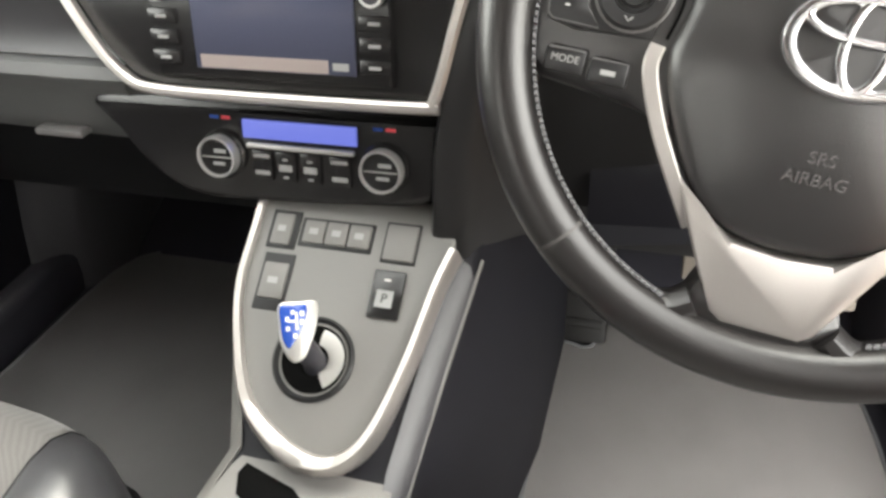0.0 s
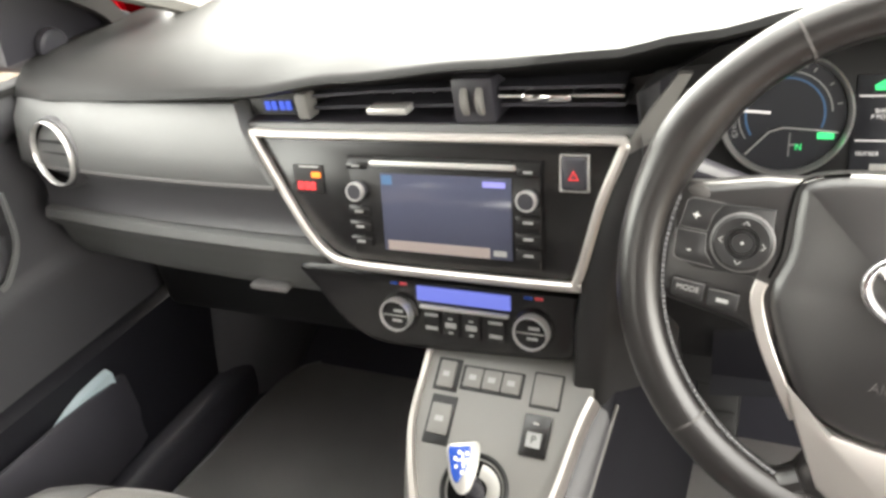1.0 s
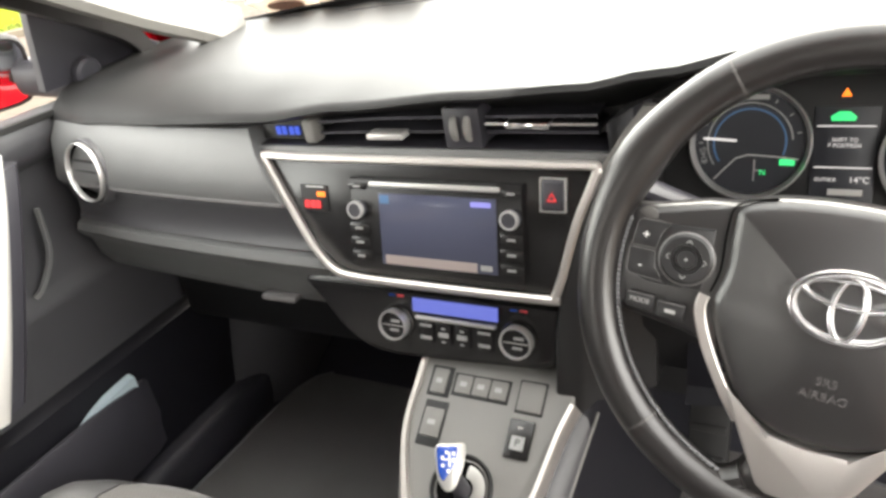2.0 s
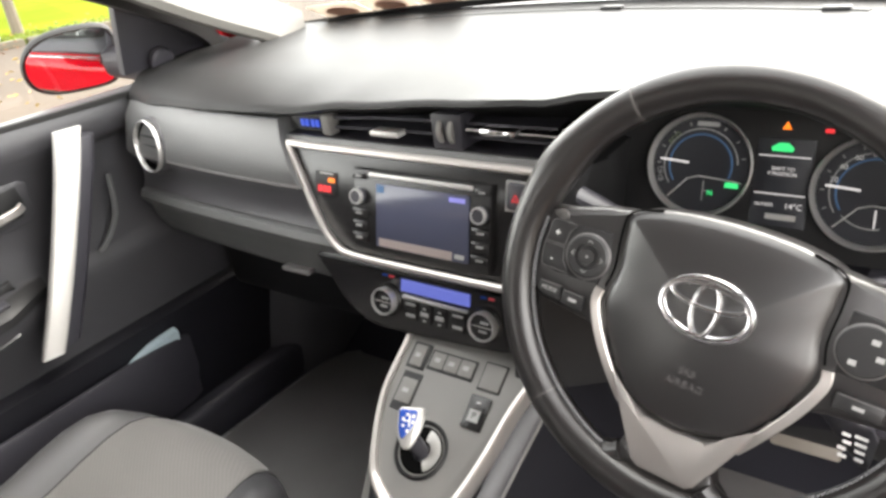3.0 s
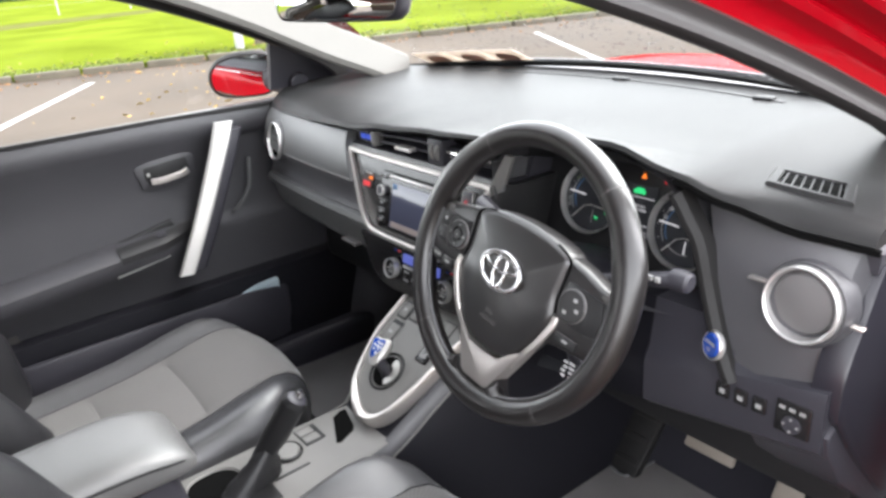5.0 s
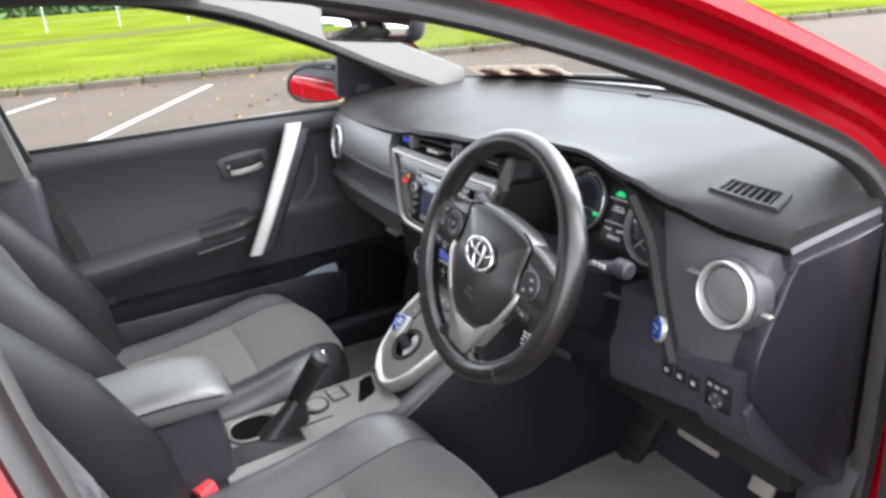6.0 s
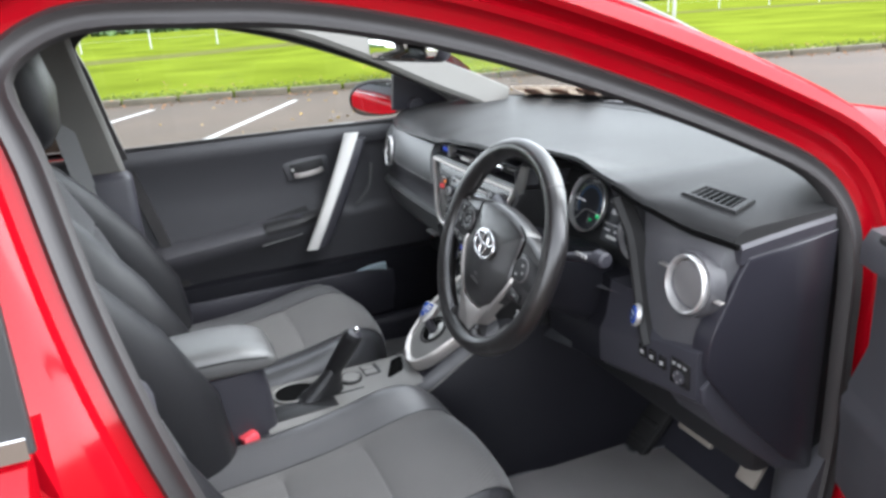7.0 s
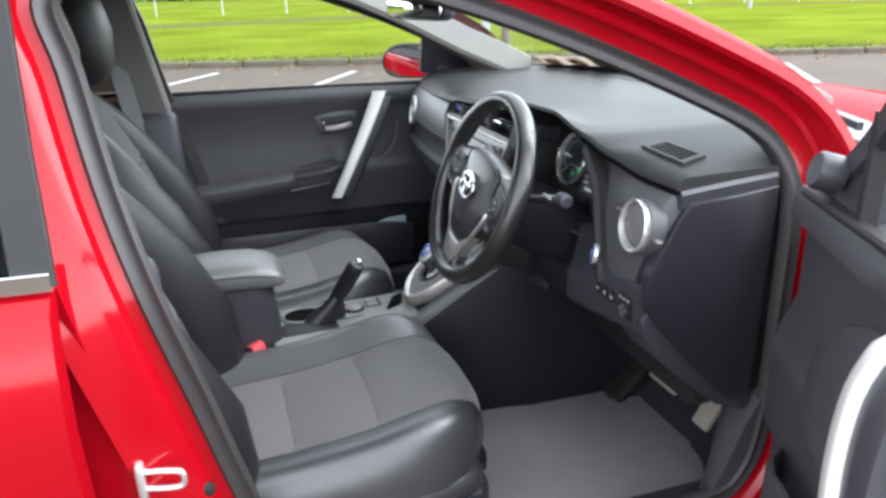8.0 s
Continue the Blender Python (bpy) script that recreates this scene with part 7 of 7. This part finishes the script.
# ---- wing mirrors ----
def wing_mirror(at, turn, side, label, tilt=-0.2):
    """A mirror head whose glass looks backwards, turned inwards by some degrees."""
    w = thing("wing_mirror", label, "wing mirror", at)
    a = radians(turn)
    n = Vector((math.sin(a) * -side, -math.cos(a), tilt)).normalized()
    u = Vector((math.cos(a), math.sin(a) * -side, 0))
    M = basis(at, u, n.cross(u), n)
    k = side
    base = [(0.088, 0.055), (0.02, 0.068), (-0.05, 0.058), (-0.088, 0.03), (-0.10, -0.005), (-0.092, -0.04), (-0.06, -0.062), (0.0, -0.068), (0.075, -0.062), (0.09, -0.02)]
    outline = smooth_path([(-x * k * 0.84, y * 0.94, 0) for x, y in base], 4, True)
    rings = [[(p.x * s, p.y * s + 0.6 * h, h) for p in outline] for s, h in ((0.98, 0.002), (1.02, -0.012), (1.02, -0.03), (0.9, -0.065), (0.6, -0.085), (0.2, -0.092))]
    shell = part("shell", loft(rings, M), RED, w, "red mirror shell", 60)
    part("bezel", loft([[(p.x * s, p.y * s, h) for p in outline] for s, h in ((1.03, -0.010), (1.06, -0.004), (1.06, 0.003), (1.03, 0.008), (0.98, 0.007), (0.95, 0.0))], M, True, False), RUBBER, w, "black mirror surround", 60)
    part("mirror_glass", slab([(p.x * 0.965, p.y * 0.965) for p in outline], 0.0, 0.0058, M, 0.001), MIRRORGLASS, w, "mirror glass")
    return w, shell


wm, sh = wing_mirror((-0.868, 0.588, 1.042), 66, -1, "red wing mirror in a black surround", -0.5)
part("mirror_foot", loft([oval((x, y, z), (0, 1, 0), (0, 0, 1), a, b, 16, 3) for x, y, z, a, b in ((-0.74, 0.70, 1.02, 0.05, 0.04), (-0.80, 0.68, 1.02, 0.035, 0.035), (-0.84, 0.66, 1.025, 0.03, 0.03))]), HARD, wm, "black mirror foot")

# ---- rear-view mirror ----
rear = thing("rear_view_mirror", "black rear-view mirror hanging from the windscreen", "rear-view mirror", (0.05, 0.37, 1.26))
RV = basis((0.052, 0.362, 1.254), (0.97, 0.24, 0), (-0.03, 0.12, 0.99), (0.24, -0.96, 0.12))
out = smooth_path([(-0.13, 0.0, 0), (-0.125, 0.03, 0), (-0.08, 0.037, 0), (0.08, 0.037, 0), (0.125, 0.03, 0), (0.13, 0.0, 0), (0.12, -0.03, 0), (0.08, -0.036, 0), (-0.08, -0.036, 0), (-0.12, -0.03, 0)], 4, True)
part("mirror_shell", loft([[(p.x * s, p.y * s, h) for p in out] for s, h in ((0.96, 0.006), (1.0, 0.002), (1.0, -0.012), (0.9, -0.03), (0.6, -0.04), (0.2, -0.042))], RV), HARD, rear, "black mirror case", 60)
part("mirror_glass", slab([(p.x * 0.94, p.y * 0.92) for p in out], 0.004, 0.0075, RV, 0.001), MIRRORGLASS, rear, "mirror glass")
part("stem", sweep(smooth_path([(0.05, 0.39, 1.265), (0.045, 0.42, 1.30), (0.03, 0.40, 1.335)], 4), round_profile(0.013)), HARD, rear, "black mirror stem")
part("foot", block((-0.01, 0.07), (0.34, 0.44), (1.318, 1.345), IDENT, 0.01), HARD, rear)

# ---- windscreen discs ----
holder = thing("windscreen_discs", "row of paper tax and insurance discs on the windscreen", "paper discs", (-0.45, 1.0, 1.07))


def on_screen(x, t, lift):
    u = x / (0.70 - 0.10 * t)
    p = screen_point(u, t)
    return p + Vector((0, -0.36, -0.93)).normalized() * lift


for k, x in enumerate((-0.54, -0.44, -0.34)):
    rows = [[on_screen(x + dx, t, 0.003) for dx in (-0.046, -0.015, 0.015, 0.046)] for t in (0.02, 0.05, 0.08, 0.11)]
    low = [[p + Vector((0, 0.001, 0.002)) for p in r] for r in rows]
    d = part("paper_disc", loft([a + b[::-1] for a, b in zip(rows, low)]), PAPER, holder, "pale paper disc")
    c = [on_screen(x + 0.030 * math.cos(a * 0.52), 0.065 + 0.030 * math.sin(a * 0.52), 0.0045) for a in range(12)]
    part("printed_circle", loft([c, [p + Vector((0, 0.0005, 0.001)) for p in c]]), PAPERBROWN, d, "brown printed circle")

# ---- pedals, mats ----
for nm, lab, x0, x1, z0, z1, y in (("brake_pedal", "wide brake pedal with a worn pad", 0.358, 0.458, 0.400, 0.464, 0.85), ("accelerator_pedal", "narrow accelerator pedal with a worn pad", 0.535, 0.583, 0.385, 0.470, 0.85)):
    p = thing(nm, lab, "pedal", ((x0 + x1) / 2, y, 0.40))
    pm = Matrix.Translation(((x0 + x1) / 2, y, (z0 + z1) / 2)) @ Matrix.Rotation(radians(-32), 4, "X")
    part("pad", block((-(x1 - x0) / 2, (x1 - x0) / 2), (-0.007, 0.007), (-(z1 - z0) / 1.7, (z1 - z0) / 1.7), pm, 0.005, 2), PEDALPAD, p, "worn tan-grey pad")
    part("arm", sweep([((x0 + x1) / 2, y + 0.01, (z0 + z1) / 2), ((x0 + x1) / 2, y + 0.08, 0.52), ((x0 + x1) / 2, y + 0.08, 0.66)], rect_profile(0.008, 0.012)), DARK, p)
fr = thing("footrest", "black ribbed footrest beside the console", "footrest", (0.225, 0.9, 0.27))
part("rest_plate", block((0.19, 0.265), (-0.13, 0.13), (-0.012, 0.012), Matrix.Translation((0, 0.90, 0.36)) @ Matrix.Rotation(radians(48), 4, "X"), 0.008), RUBBER, fr)
for k in range(5):
    part("rib", block((0.197, 0.258), (-0.105 + 0.05 * k, -0.092 + 0.05 * k), (0.010, 0.017), Matrix.Translation((0, 0.90, 0.36)) @ Matrix.Rotation(radians(48), 4, "X"), 0.002), RUBBER, fr)


def floor_mat(name, outline, label, cloth=MATCLOTH):
    m = thing(name, label, "floor mat", (sum(p[0] for p in outline) / len(outline), sum(p[1] for p in outline) / len(outline), 0.262), "floor mats")
    pts = smooth_path([(x, y, 0) for x, y in outline], 4, True)
    sheet = part("mat", slab(pts, 0.262, 0.272, IDENT, 0.003), cloth, m, "grey cut-pile carpet")
    part("mat_binding", sweep([Vector((p.x, p.y, 0.270)) for p in pts], round_profile(0.0035, 0.0045, 7), closed=True), STITCH, sheet, "pale bound edge")
    return m


floor_mat("driver_mat", [(0.198, 0.34), (0.38, 0.33), (0.60, 0.345), (0.625, 0.6), (0.605, 0.80), (0.545, 0.855), (0.475, 0.872), (0.455, 0.91), (0.41, 0.955), (0.33, 0.955), (0.265, 0.90), (0.245, 0.80), (0.192, 0.785), (0.190, 0.55)], "grey carpet floor mat with a bound edge")
floor_mat("passenger_mat", [(-0.62, 0.34), (-0.38, 0.33), (-0.19, 0.345), (-0.185, 0.6), (-0.20, 0.86), (-0.4, 0.90), (-0.60, 0.86), (-0.635, 0.6)], "grey carpet floor mat, darkened for the shade under the glovebox", MATSHADE)
